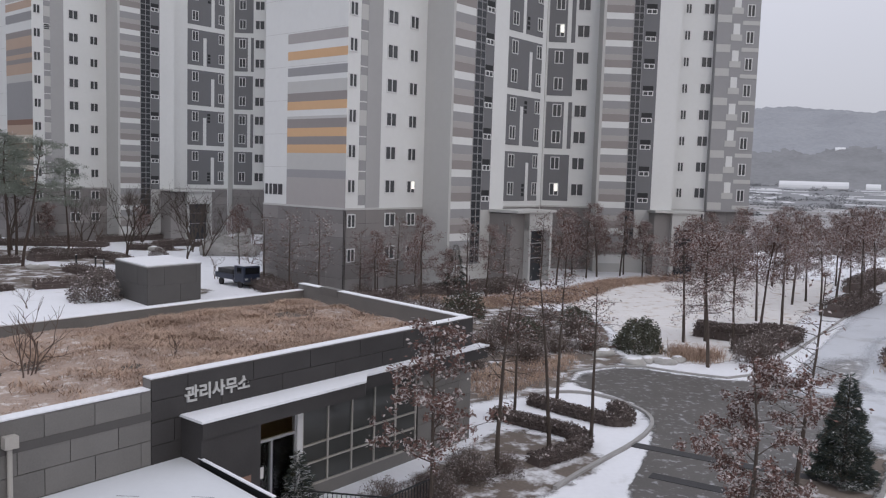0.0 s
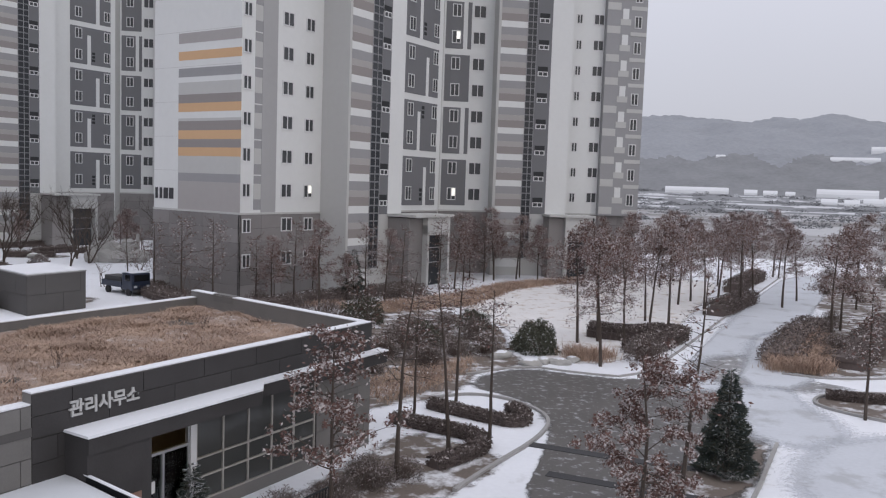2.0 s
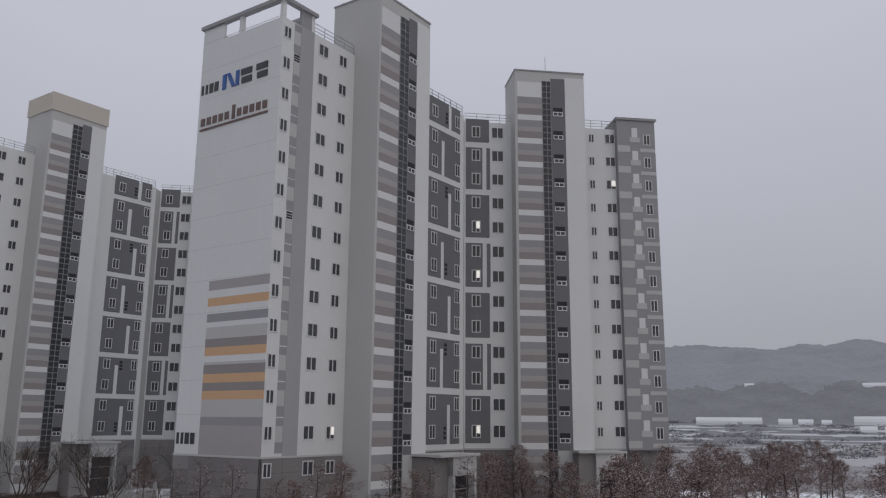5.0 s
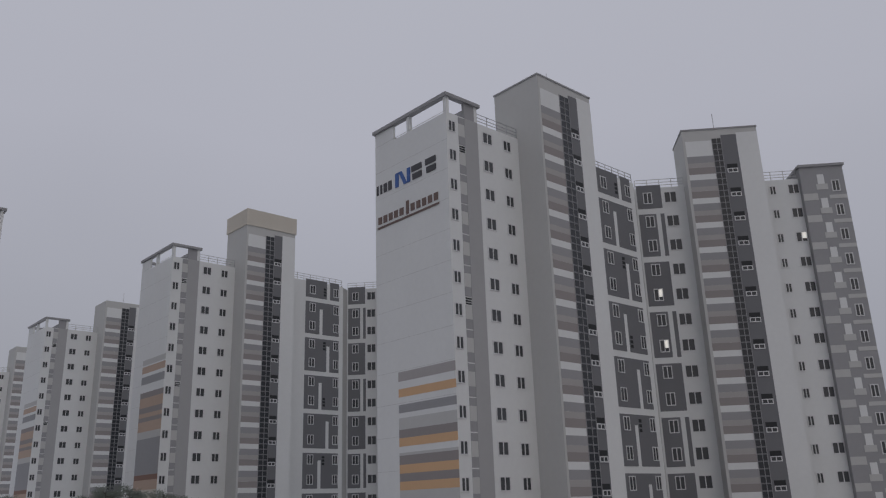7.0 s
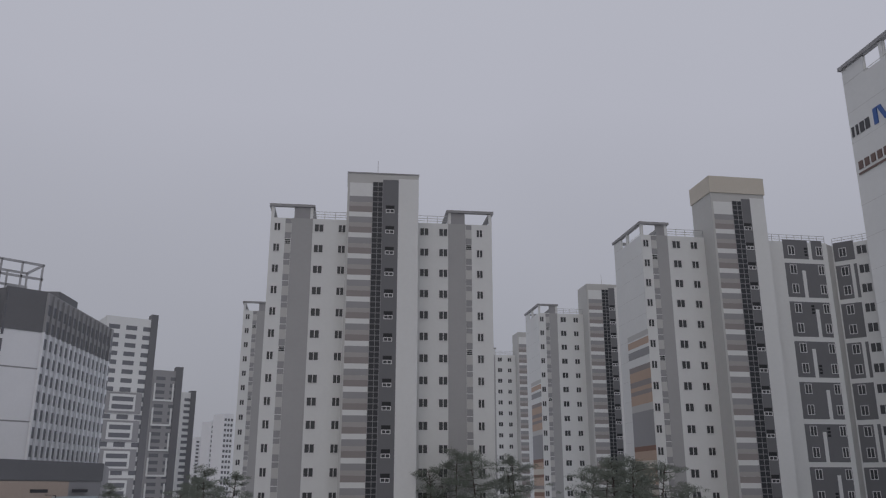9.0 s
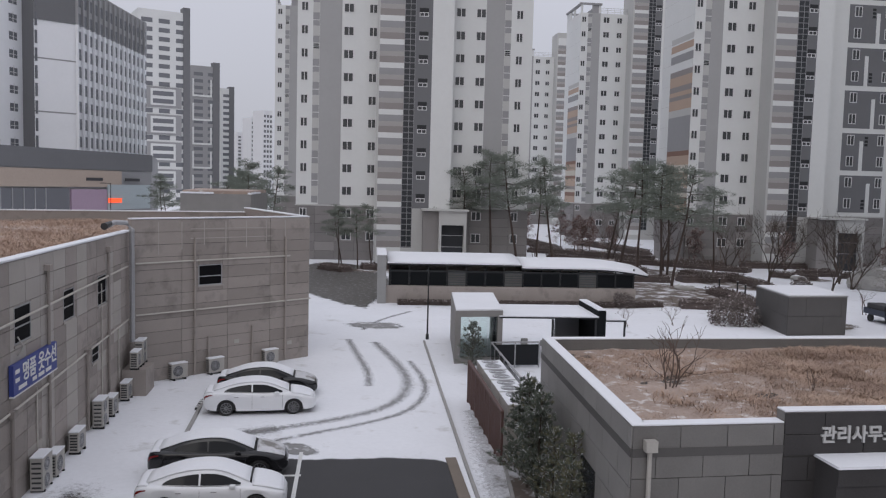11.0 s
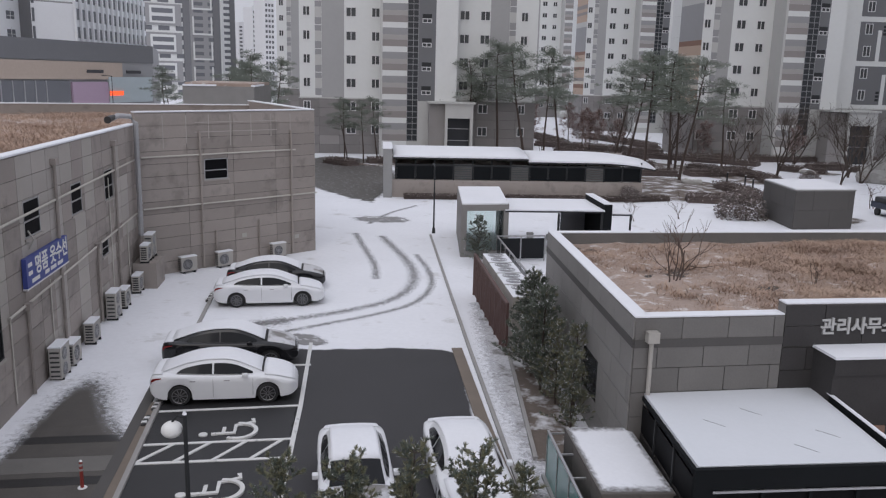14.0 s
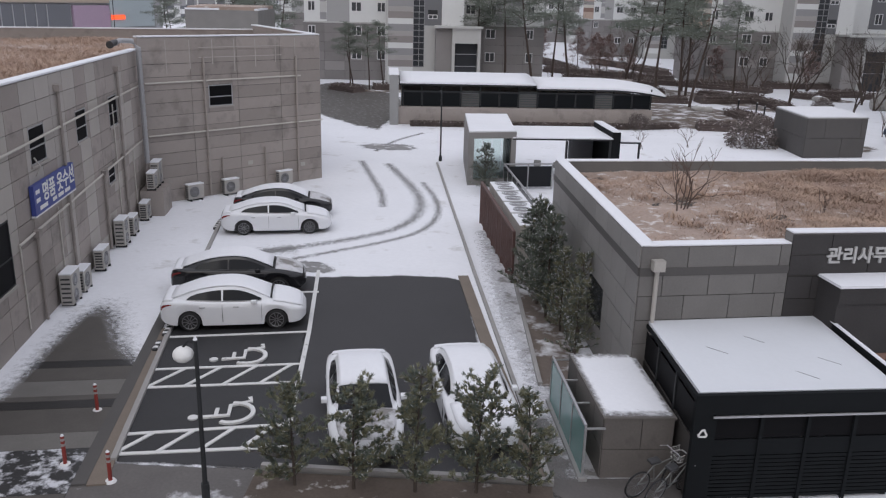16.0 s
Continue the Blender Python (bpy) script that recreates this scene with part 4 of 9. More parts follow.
def louvre_column(block, m, s0, s1, tops=46.4):
    rng = random.Random(5)
    for k in range(13):
        z = 7.6 + k * FLOOR
        on_wall("louvre_panel", "paint_mid", block, m, s0, s1, z, z + 0.9, 0.03)
        on_wall("louvre_panel", "paint_light", block, m, s0, s1, z + 0.91, z + 2.2, 0.025)
        if rng.random() < 0.35:
            for q in range(3):
                on_wall("louvre_slat", "metal_dark", block, m, s0 + 0.05, s1 - 0.05, z + 2.25 + q * 0.24, z + 2.41 + q * 0.24, 0.03)
        else:
            on_wall("louvre_panel", "paint_mid", block, m, s0, s1, z + 2.21, z + 2.9, 0.028)


def sign_bars(block, gm, z):
    """A row of four dark upright bars on the gable."""
    for a, w in ((0.25, 0.3), (0.85, 0.3), (1.4, 0.55), (2.15, 0.55)):
        on_wall("sign_bar", "letter_dark", block, gm, a, a + w, z, z + 0.98, 0.06, -0.04)


def block_l(name, signed, bands, lit, cap):
    """The bent slab block, with its gable's corner at the origin, wing one along V2, wing two turned to the right."""
    block = thing(name, "tall grey and white apartment block with painted gable bands", "apartment block", (0, 0, 0), group="apartment blocks")
    m = face_frame((0, 0), V2)
    gm = face_frame(V2 * 0.62 + U2 * 11.15, -U2)
    w_dir = Vector((25.7, 1.4)).normalized()
    w0 = Vector((20.75, 25.3))
    wm = face_frame(w0, w_dir)
    bm = bmesh.new()
    add_box(bm, 0.62, 30.6, 0, 11.15, 0, 46.6, m)
    part("wall", bm, "paint_white", block, "white painted concrete wall")
    bm = bmesh.new()
    add_box(bm, -0.9, 23.2, 0, 10.0, 0, 46.55, wm)
    part("wall", bm, "paint_white", block, "white painted concrete wall")
    bm = prism([tuple((V2 * 30.5)), (w0.x - 0.9, w0.y), tuple(w0 + Vector((4, 8))), tuple(V2 * 28 + U2 * 8)], 0, 46.5)
    part("wall", bm, "paint_light", block)
    # gable: painted bands
    g = 11.15
    for z0, z1, mat in bands:
        on_wall("painted_band", mat, block, gm, 3.3, g + 0.012, z0, z1, 0.012, -0.04)
    podium_stones(block, gm, 0, g + 0.1, 0.06)
    # wing one
    on_wall("grey_strip", "paint_strip", block, m, 3.0, 4.75, 7.3, 46.6, 0.03)
    louvre_column(block, m, 2.15, 2.98)
    podium_stones(block, m, 0.52, 10.55, 0.06)
    for k in range(15):
        z = 2.65 + k * FLOOR
        o = 0.1 if k < 2 else 0.0
        add_window(block, m, 1.28, z, 0.95, 1.2, o)
        add_window(block, m, 6.05, z, 1.35, 1.25, o)
        add_window(block, m, 8.85, z, 1.15, 1.2, o, lit=(k == 2 and lit))
    stair_tower(block, m, 10.6, 19.1, 3.2, 3.0, 52.7, (13.9, 15.4, 16.8), cap)
    podium_stones(block, m, 19.2, 30.4, 0.05, 7.2)
    for k in range(13):
        z = 7.9 + k * FLOOR
        tall = 3.0 if k % 2 == 0 else 2.3
        cell = (k // 2) % 2
        bar = (26.0, 26.6) if cell else (27.4, 28.0)
        on_wall("floor_panel", "paint_dark", block, m, 23.3, bar[0], z, z + tall, 0.03)
        on_wall("floor_panel", "paint_dark", block, m, bar[1], 29.8, z, z + tall, 0.03)
        if k % 2:
            on_wall("floor_panel", "paint_dark", block, m, bar[0], bar[1], z + 1.2, z + tall, 0.028)
        add_window(block, m, 24.6, z + 0.6, 1.1, 1.45, 0.03)
        add_window(block, m, 29.2, z + 0.6, 1.0, 1.45, 0.03)
        for q in range(3 if k % 3 == 0 else 0):
            on_wall("louvre_slat", "metal_dark", block, m, 26.75, 27.25, z + 0.5 + q * 0.5, z + 0.85 + q * 0.5, 0.045)
    porch(block, m, 17.0, 23.4, 3.2, 6.4)
    # wing two
    podium_stones(block, wm, -0.9, 5.0, 0.05)
    for k in range(13):
        z = 7.9 + k * FLOOR
        tall = 3.0 if k % 2 == 0 else 2.3
        cell = (k // 2) % 2
        on_wall("floor_panel", "paint_dark", block, wm, -0.7, 1.35 if cell else 2.2, z, z + tall, 0.03)
        if cell:
            on_wall("floor_panel", "paint_dark", block, wm, 1.85, 2.3, z, z + tall, 0.03)
        add_window(block, wm, 0.55, z + 0.6, 1.05, 1.45, 0.03, lit=lit and k in (0, 6, 8))
        add_window(block, wm, 3.25, z + 0.6, 1.5, 1.45, 0.0)
    stair_tower(block, wm, 5.0, 13.75, 2.2, 3.2, 52.7, (8.4, 9.5, 11.3))
    podium_stones(block, wm, 13.8, 23.5, 0.05)
    porch(block, wm, 11.2, 16.2, 2.2, 5.0)
    for k in range(15):
        z = 2.65 + k * FLOOR
        o = 0.1 if k < 2 else 0.0
        add_window(block, wm, 15.25, z, 0.75, 1.15, o)
        add_window(block, wm, 17.65, z, 1.3, 1.25, o, lit=lit and k == 12)
    bm = bmesh.new()
    add_box(bm, 18.35, 23.3, -0.8, 6.0, 7.2, 47.6, wm)
    part("end_bay", bm, "paint_mid", block, "mid grey end bay")
    for k in range(13):
        z = 7.4 + k * FLOOR
        on_wall("pattern_band", "paint_light", block, wm, 18.37, 20.0, z + (k % 2) * 0.3, z + 0.85 + (k % 2) * 0.3, 0.83, 0.7)
        on_wall("pattern_band", "paint_light", block, wm, 20.0, 21.3, z + 1.3, z + 2.0, 0.835, 0.7)
        on_wall("light_bar", "paint_white", block, wm, 20.25, 21.0, z + 2.0, z + 3.2, 0.84, 0.7)
        on_wall("pattern_band", "paint_light", block, wm, 21.3, 23.28, z + 0.1, z + 0.55, 0.83, 0.7)
        add_window(block, wm, 22.2, z + 1.0, 0.9, 1.4, 0.8)
    piece("coping", "paint_mid", block, wm, 18.2, 23.5, -1.0, 6.2, 47.6, 47.9)
    # roofs
    roof_pergola(block, m, 0.62, 4.75, 0.0, 11.1, 46.6, (3.0, 4.75))
    piece("roof_wall", "paint_white", block, gm, 0.0, 3.0, 0.006, 0.3, 46.6, 48.2)
    railing(block, m, 4.8, 10.5, 0.1, 46.6)
    railing(block, m, 19.2, 30.4, 0.1, 46.6)
    railing(block, wm, -0.8, 5.0, 0.1, 46.55)
    railing(block, wm, 13.8, 18.2, 0.1, 46.55)
    # thin horizontal construction joints on the gable
    for k in range(3, 16):
        on_wall("wall_joint", "paint_light", block, gm, 0.0, g, 1.75 + k * FLOOR, 1.78 + k * FLOOR, 0.006, -0.04)
    if signed:
        sign_bars(block, gm, 8.2)
    return block, gm


BANDS_MAIN = [(21.76, 22.64, "paint_taupe_light"), (20.31, 21.06, "paint_orange"), (18.86, 19.61, "paint_mid"), (17.36, 18.4, "paint_light"), (16.61, 17.36, "paint_taupe"), (15.86, 16.61, "paint_orange"), (15.06, 15.3, "paint_light"), (14.26, 15.06, "paint_taupe"), (13.5, 14.26, "paint_orange"), (12.79, 13.5, "paint_taupe"), (12.04, 12.79, "paint_orange"), (10.56, 12.04, "paint_light"), (9.85, 10.56, "paint_mid"), (7.3, 9.85, "paint_taupe_light")]
BANDS_NEXT = [(31.6, 32.4, "paint_light"), (30.4, 31.4, "paint_tan"), (28.8, 29.9, "paint_mid"), (26.8, 27.6, "paint_taupe"), (25.4, 26.8, "paint_tan"), (24.6, 25.4, "paint_taupe"), (24.0, 24.6, "paint_tan"), (23.4, 24.0, "paint_taupe"), (22.0, 23.4, "paint_tan"), (21.0, 22.0, "paint_light"), (16.1, 21.0, "paint_mid"), (15.4, 16.1, "paint_rust"), (14.1, 15.4, "paint_tan"), (13.0, 14.1, "paint_cream"), (12.4, 13.0, "paint_rust"), (10.8, 12.4, "paint_tan"), (10.1, 10.8, "paint_taupe"), (9.5, 10.1, "paint_cream"), (8.7, 9.5, "paint_rust"), (7.3, 8.7, "paint_tan")]

main_block, gm_main = block_l("apartment_block", True, BANDS_MAIN, True, False)
sign_bars(main_block, gm_main, 41.3)
bm = bmesh.new()
for pts in (((0, 0), (0.5, 0), (0.5, 1.5), (0, 1.5)), ((0.55, 1.5), (1.35, 0), (1.8, 0), (1.0, 1.5)), ((1.85, 0), (2.3, 0), (2.3, 1.5), (1.85, 1.5))):
    v = [bm.verts.new((x, -0.1, z)) for x, z in pts]
    w = [bm.verts.new((x, 0.0, z)) for x, z in pts]
    bm.faces.new(v)
    for k in range(4):
        bm.faces.new((v[k], w[k], w[(k + 1) % 4], v[(k + 1) % 4]))
bmesh.ops.recalc_face_normals(bm, faces=bm.faces[:])
bm.transform(gm_main @ Matrix.Translation((3.35, 0, 41.2)))
part("emblem", bm, "letter_blue", main_block, "blue emblem on the gable")
bm = bmesh.new()
for a in (5.9, 8.0):
    for r in ((0.0, 1.5, 0.75, 1.35), (0.15, 1.5, -0.1, 0.5)):
        add_box(bm, a + r[0], a + r[0] + (r[1] - r[0]), -0.1, 0.0, 41.3 + r[2], 41.3 + r[3])
bm.transform(gm_main)
part("emblem", bm, "letter_dark", main_block, "dark bars of the emblem")
bm = bmesh.new()
for k in range(11):
    if k != 5:
        a = 0.5 + k * 0.86
        for r in ((0, 0.56, 0.1, 0.85),):
            add_box(bm, a + r[0], a + r[1], -0.08, 0.0, 37.95 + r[2], 37.95 + r[3])
add_box(bm, 0.4, 9.8, -0.08, 0.0, 37.55, 37.75)
add_box(bm, 4.95, 5.35, -0.08, 0.0, 37.9, 39.3)
bm.transform(gm_main)
part("emblem", bm, "letter_brown", main_block, "brown estate emblem strip")
main_block.matrix_basis = Matrix.Translation((-9.45, 69.3, 0))

next_block, _ = block_l("apartment_block", False, BANDS_NEXT, False, True)
next_block["label"] = "tall grey and white apartment block with a cream tower cap"
next_block.matrix_basis = Matrix.Translation((-55.0, 105.9, 0))
for x, y, label in ((-99.2, 142.6, "tall grey and white apartment block farther along the row"), (-144.5, 179.0, "tall grey and white apartment block at the row's far end")):
    row_block = copy_thing(next_block, Matrix.Translation((x, y, 0)))
    row_block["label"] = label
    for ob in list(row_block.children):
        if ob.name.startswith("tower_cap"):
            bpy.data.objects.remove(ob)


def block_face():
    """The straight slab block that turns its long side to the driveway."""
    block = thing("apartment_block", "tall pale apartment block with a central striped stair tower", "apartment block", group="apartment blocks")
    m = face_frame((0, 0), V2)
    n = 31.2
    bm = bmesh.new()
    add_box(bm, 0, n, 0, 12.0, 0, 46.6, m)
    part("wall", bm, "paint_white", block, "white painted concrete wall")
    for s0, s1, a, b in ((2.9, 5.8, 2.0, 2.9), (24.9, 27.4, 27.4, 28.3)):
        on_wall("grey_strip", "paint_strip", block, m, s0, s1, 7.3, 46.6, 0.03)
        louvre_column(block, m, a + 0.03, b - 0.03)
    for k in range(15):
        z = 2.65 + k * FLOOR
        o = 0.1 if k < 2 else 0.0
        for s, w in ((0.95, 0.95), (6.7, 1.35), (9.9, 1.1), (21.5, 1.3), (24.2, 1.3), (29.4, 0.95)):
            add_window(block, m, s, z, w, 1.22, o)
    podium_stones(block, m, -0.1, 10.4, 0.06)
    podium_stones(block, m, 20.6, n + 0.1, 0.06)
    stair_tower(block, m, 10.5, 20.4, 2.6, 3.0, 52.7, (14.0, 15.4, 17.6))
    porch(block, m, 16.8, 22.4, 2.6, 5.4)
    roof_pergola(block, m, 0.0, 5.8, 0.0, 11.9, 46.6, (3.2, 5.8))
    roof_pergola(block, m, 24.9, n, 0.0, 11.9, 46.6, (24.9, 27.3))
    railing(block, m, 5.9, 10.4, 0.1, 46.6)
    railing(block, m, 20.5, 24.8, 0.1, 46.6)
    return block


fb = block_face()
fb.matrix_basis = Matrix.Translation((-89.4, 65.0, 0)) @ Matrix.Rotation(radians(-2), 4, "Z")
copy_thing(fb, Matrix.Translation((-144.5, 99.5, 0)))["label"] = "tall pale apartment block half hidden behind another"


# ---- management office with a planted roof ----
SW, SQ, NE, BK, NW = (-10.1, 17.5), (-7.66, 20.72), (1.0, 31.72), (-7.1, 40.0), (-18.65, 25.25)


def lerp2(a, b, f):
    return (a[0] + (b[0] - a[0]) * f, a[1] + (b[1] - a[1]) * f)


def cladding(parent, m, length, z0, z1, course, slab, mat, out=0.03, seed=1, gaps=(), pale=0.0, dark_band=None, alt="granite_pale", stack=False):
    """Stone slabs in courses on a wall, each a piece of its own with an open joint; gaps: (s0, s1, z0, z1) kept free."""
    rng = random.Random(seed)
    rows = max(1, round((z1 - z0) / course))
    h = (z1 - z0) / rows
    for r in range(rows):
        s = -slab * (0.5 if r % 2 and not stack else 0.0)
        while s < length - 0.02:
            a, b = max(s, 0.0), min(s + slab, length)
            za, zb = z0 + r * h, z0 + (r + 1) * h
            column = round(s / slab)
            s += slab
            if b - a < 0.06:
                continue
            cells = [(a, b, za, zb)]
            for g0, g1, gz0, gz1 in gaps:
                left = []
                for c0, c1, d0, d1 in cells:
                    if c1 <= g0 or c0 >= g1 or d1 <= gz0 or d0 >= gz1:
                        left.append((c0, c1, d0, d1))
                        continue
                    left += [(c0, g0, d0, d1), (g1, c1, d0, d1)]
                    left += [(max(c0, g0), min(c1, g1), d0, gz0), (max(c0, g0), min(c1, g1), gz1, d1)]
                cells = [c for c in left if c[1] - c[0] > 0.03 and c[3] - c[2] > 0.03]
            kind = mat
            if dark_band and dark_band[0] <= (za + zb) / 2 <= dark_band[1]:
                kind = "granite_dark"
            elif stack and pale and noise.noise((column * 3.7, r * 0.21 + seed, 0.5)) > 0.5 - pale:
                kind = alt
            elif not stack and rng.random() < pale:
                kind = alt
            for c0, c1, d0, d1 in cells:
                on_wall("stone_slab", kind, parent, m, c0 + 0.010, c1 - 0.010, d0 + 0.010, d1 - 0.010, out, -0.02)


office = thing("management_office", "low grey stone office with a planted grass roof", "office building")
fm = face_frame(SQ, (NE[0] - SQ[0], NE[1] - SQ[1]))
flen = math.hypot(NE[0] - SQ[0], NE[1] - SQ[1])


def fw(s, d):
    p = fm @ Vector((s, d, 0))
    return (p.x, p.y)


bm = bmesh.new()
add_prism(bm, [SW, SQ, fw(2.9, 0.0), fw(2.9, 5.0), lerp2(NW, BK, 0.2), NW], 0, 3.3)
add_prism(bm, [fw(10.8, 0.0), fw(flen, 0.0), lerp2(NE, BK, 0.45), fw(10.8, 5.0)], 0, 3.3)
add_prism(bm, [fw(2.9, 5.0), fw(10.8, 5.0), lerp2(NE, BK, 0.45), BK, lerp2(NW, BK, 0.2)], 0, 3.3)
add_prism(bm, [SW, SQ, NE, BK, NW], 3.3, 4.12)
part("wall", bm, "joint", office, "dark backing of the stone cladding")
# parapets
wm_ = face_frame(NW, (SW[0] - NW[0], SW[1] - NW[1]))
wlen = math.hypot(SW[0] - NW[0], SW[1] - NW[1])
sm = face_frame(SW, (SQ[0] - SW[0], SQ[1] - SW[1]))
slen = math.hypot(SQ[0] - SW[0], SQ[1] - SW[1])
em = face_frame(NE, (BK[0] - NE[0], BK[1] - NE[1]))
elen = math.hypot(BK[0] - NE[0], BK[1] - NE[1])
nm = face_frame(BK, (NW[0] - BK[0], NW[1] - BK[1]))
nlen = math.hypot(NW[0] - BK[0], NW[1] - BK[1])
for m_, a, b, top in ((wm_, 0.0, wlen, 4.6), (sm, 0.36, slen, 4.6), (fm, 0.0, flen, 4.88), (em, 0.36, elen, 4.88), (nm, 0.36, nlen - 0.36, 4.6)):
    bm = bmesh.new()
    add_box(bm, a, b, 0.0, 0.36, 4.1, top, m_)
    part("parapet", bm, "granite_grey", office, "grey stone parapet")
    bm = bmesh.new()
    add_box(bm, a, b, -0.02, 0.38, top, top + 0.04, m_)
    bmesh.ops.bevel(bm, geom=bm.edges[:], offset=0.012, segments=2, affect="EDGES")
    part("snow_cap", bm, "snow", office, "snow lying on the parapet")
bm = bmesh.new()
add_box(bm, elen - 3.2, elen - 1.8, -0.02, 0.38, 4.6, 4.95, em)
part("parapet", bm, "granite_grey", office)
# stone faces
cladding(office, wm_, wlen, 0.0, 4.58, 0.76, 1.5, "granite_wall", gaps=((6.6, 8.4, 1.0, 2.3),))
cladding(office, sm, slen, 0.0, 4.58, 0.66, 1.25, "granite_grey")
cladding(office, fm, flen, 3.75, 4.86, 0.56, 2.2, "granite_dark", 0.04)
cladding(office, fm, 2.9, 0.0, 3.72, 0.62, 1.4, "granite_dark")
cladding(office, fm @ Matrix.Translation((10.8, 0, 0)), flen - 10.8, 0.0, 3.72, 0.62, 1.6, "granite_grey")
cladding(office, em, elen, 0.0, 4.86, 0.7, 1.6, "granite_grey")
piece("dark_band", "granite_dark2", office, wm_, 0.0, wlen, -0.045, 0.0, 3.82, 4.04, "thin dark stone band")
piece("dark_band", "granite_dark2", office, sm, 0.0, slen, -0.045, 0.0, 3.82, 4.04, "thin dark stone band")
bm = bmesh.new()
add_box(bm, 6.6, 8.4, -0.01, 0.0, 1.0, 2.3, wm_)
part("side_window", bm, "glass", office)
# canopy over the entrance and the thin ledge that goes on from it
pts = [(0.9, 0.0), (0.9, -1.0), (7.0, -1.0), (7.6, -0.45), (flen + 0.5, -0.45), (flen + 0.5, 0.0)]
cp = [fw(*p) for p in pts]
part("canopy", prism(cp, 3.28, 3.72), "granite_dark", office, "dark stone canopy over the entrance")
part("snow_cap", prism([fw(s, d) for s, d in ((0.86, 0.0), (0.86, -1.04), (7.0, -1.04), (7.6, -0.49), (flen + 0.54, -0.49), (flen + 0.54, 0.0))], 3.72, 3.79), "snow", office, "snow lying on the canopy")
part("canopy_pier", prism([fw(0.9, -0.0), fw(0.9, -0.95), fw(2.85, -0.95), fw(2.85, 0.0)], 0, 3.28), "granite_dark", office, "dark stone pier beside the entrance")
# room behind the glazing
room = [(2.95, 0.3), (10.75, 0.3), (10.75, 4.95), (2.95, 4.95)]
part("room_floor", prism([fw(*p) for p in room], 0.0, 0.05), "kerb", office)
bm = bmesh.new()
add_box(bm, 2.95, 10.75, 4.85, 4.97, 0.05, 3.28, fm)
part("room_wall", bm, "mall_cream", office, "beige inner wall")
for a in (3.3, 4.4, 6.2):
    bm = bmesh.new()
    add_box(bm, a, a + 0.9, 1.6, 2.0, 3.18, 3.26, fm)
    part("ceiling_lamp", bm, "lit_warm", office, "warm ceiling lamp inside")
bm = bmesh.new()
add_box(bm, 5.6, 10.2, 2.4, 3.1, 0.05, 1.05, fm)
part("reception_desk", bm, "mall_cream", office)
# glazing
for k in range(6):
    s = 5.25 + k * 1.09
    piece("mullion", "plastic_white", office, fm, s - 0.028, s + 0.028, -0.02, 0.10, 0.42, 3.28)
for z in (0.42, 1.15, 1.75, 3.2):
    piece("transom", "plastic_white", office, fm, 5.25, 10.7, -0.015, 0.095, z, z + 0.05)
for k in range(5):
    for z0, z1 in ((0.49, 1.15), (1.22, 1.75), (1.82, 3.2)):
        s = 5.25 + k * 1.09
        ob = piece("pane", "glass_office", office, fm, s + 0.035, s + 1.055, 0.03, 0.045, z0, z1)
for k in range(2, 5):
    piece("roller_blind", "kerb", office, fm, 5.29 + k * 1.09, 6.30 + k * 1.09, 0.16, 0.18, 1.5 + 0.3 * (k % 2), 3.2, "pale roller blind")
piece("plinth", "granite_grey", office, fm, 5.2, 10.8, -0.03, 0.3, 0.0, 0.42)
piece("entrance_column", "frame_white", office, fm, 5.0, 5.22, -0.05, 0.2, 0.0, 3.28)
for a, b, z0, z1 in ((2.95, 3.02, 0, 3.28), (4.0, 4.07, 0, 2.3), (4.93, 5.0, 0, 3.28), (2.95, 5.0, 2.3, 2.38)):
    piece("door_frame", "metal_light", office, fm, a, b, 0.0, 0.1, z0, z1)
for a, b in ((3.02, 4.0), (4.07, 4.93)):
    piece("door_leaf", "glass_clear", office, fm, a, b, 0.04, 0.055, 0.02, 2.3, "clear glass door leaf")
piece("notice", "letter_white", office, fm, 3.35, 3.75, 0.02, 0.03, 1.2, 1.55)
piece("mat_board", "paint_rust", office, fm, 1.7, 2.5, -0.99, -0.96, 1.2, 1.9)
text_mesh("lettering", "\uad00\ub9ac\uc0ac\ubb34\uc18c", 0.47, "letter_steel", office, fm @ Matrix.Translation((0.98, -0.06, 4.12)), 0.03, 0.012, "white metal lettering on the fascia")
stair_rail = thing("entrance_railing", "black steel railing with upright bars by the office entrance", "railing")
for a, b in (((4.4, -1.3), (5.6, -3.3)), ((5.6, -3.3), (7.6, -3.3))):
    pa, pb = fw(*a), fw(*b)
    rw = math.hypot(pb[0] - pa[0], pb[1] - pa[1])
    rf = face_frame(pa, (pb[0] - pa[0], pb[1] - pa[1]))
    for z in (0.12, 0.95):
        piece("rail", "metal_dark", stair_rail, rf, 0.0, rw, -0.02, 0.02, z, z + 0.04)
    for k in range(int(rw / 0.14) + 1):
        piece("bar", "metal_dark", stair_rail, rf, k * 0.14 - 0.009, k * 0.14 + 0.009, -0.009, 0.009, 0.0 if k % 7 == 0 else 0.12, 0.95)
# rain pipe
bm = tube([sm @ Vector((0.42, -0.12, 0.0)), sm @ Vector((0.42, -0.12, 4.0))], 0.06, 8)
part("rain_pipe", bm, "plastic_white", office, "white rain pipe")
bm = bmesh.new()
add_box(bm, 0.27, 0.57, -0.26, -0.035, 4.0, 4.28, sm)
part("rain_hopper", bm, "plastic_white", office, "white rain hopper with snow")
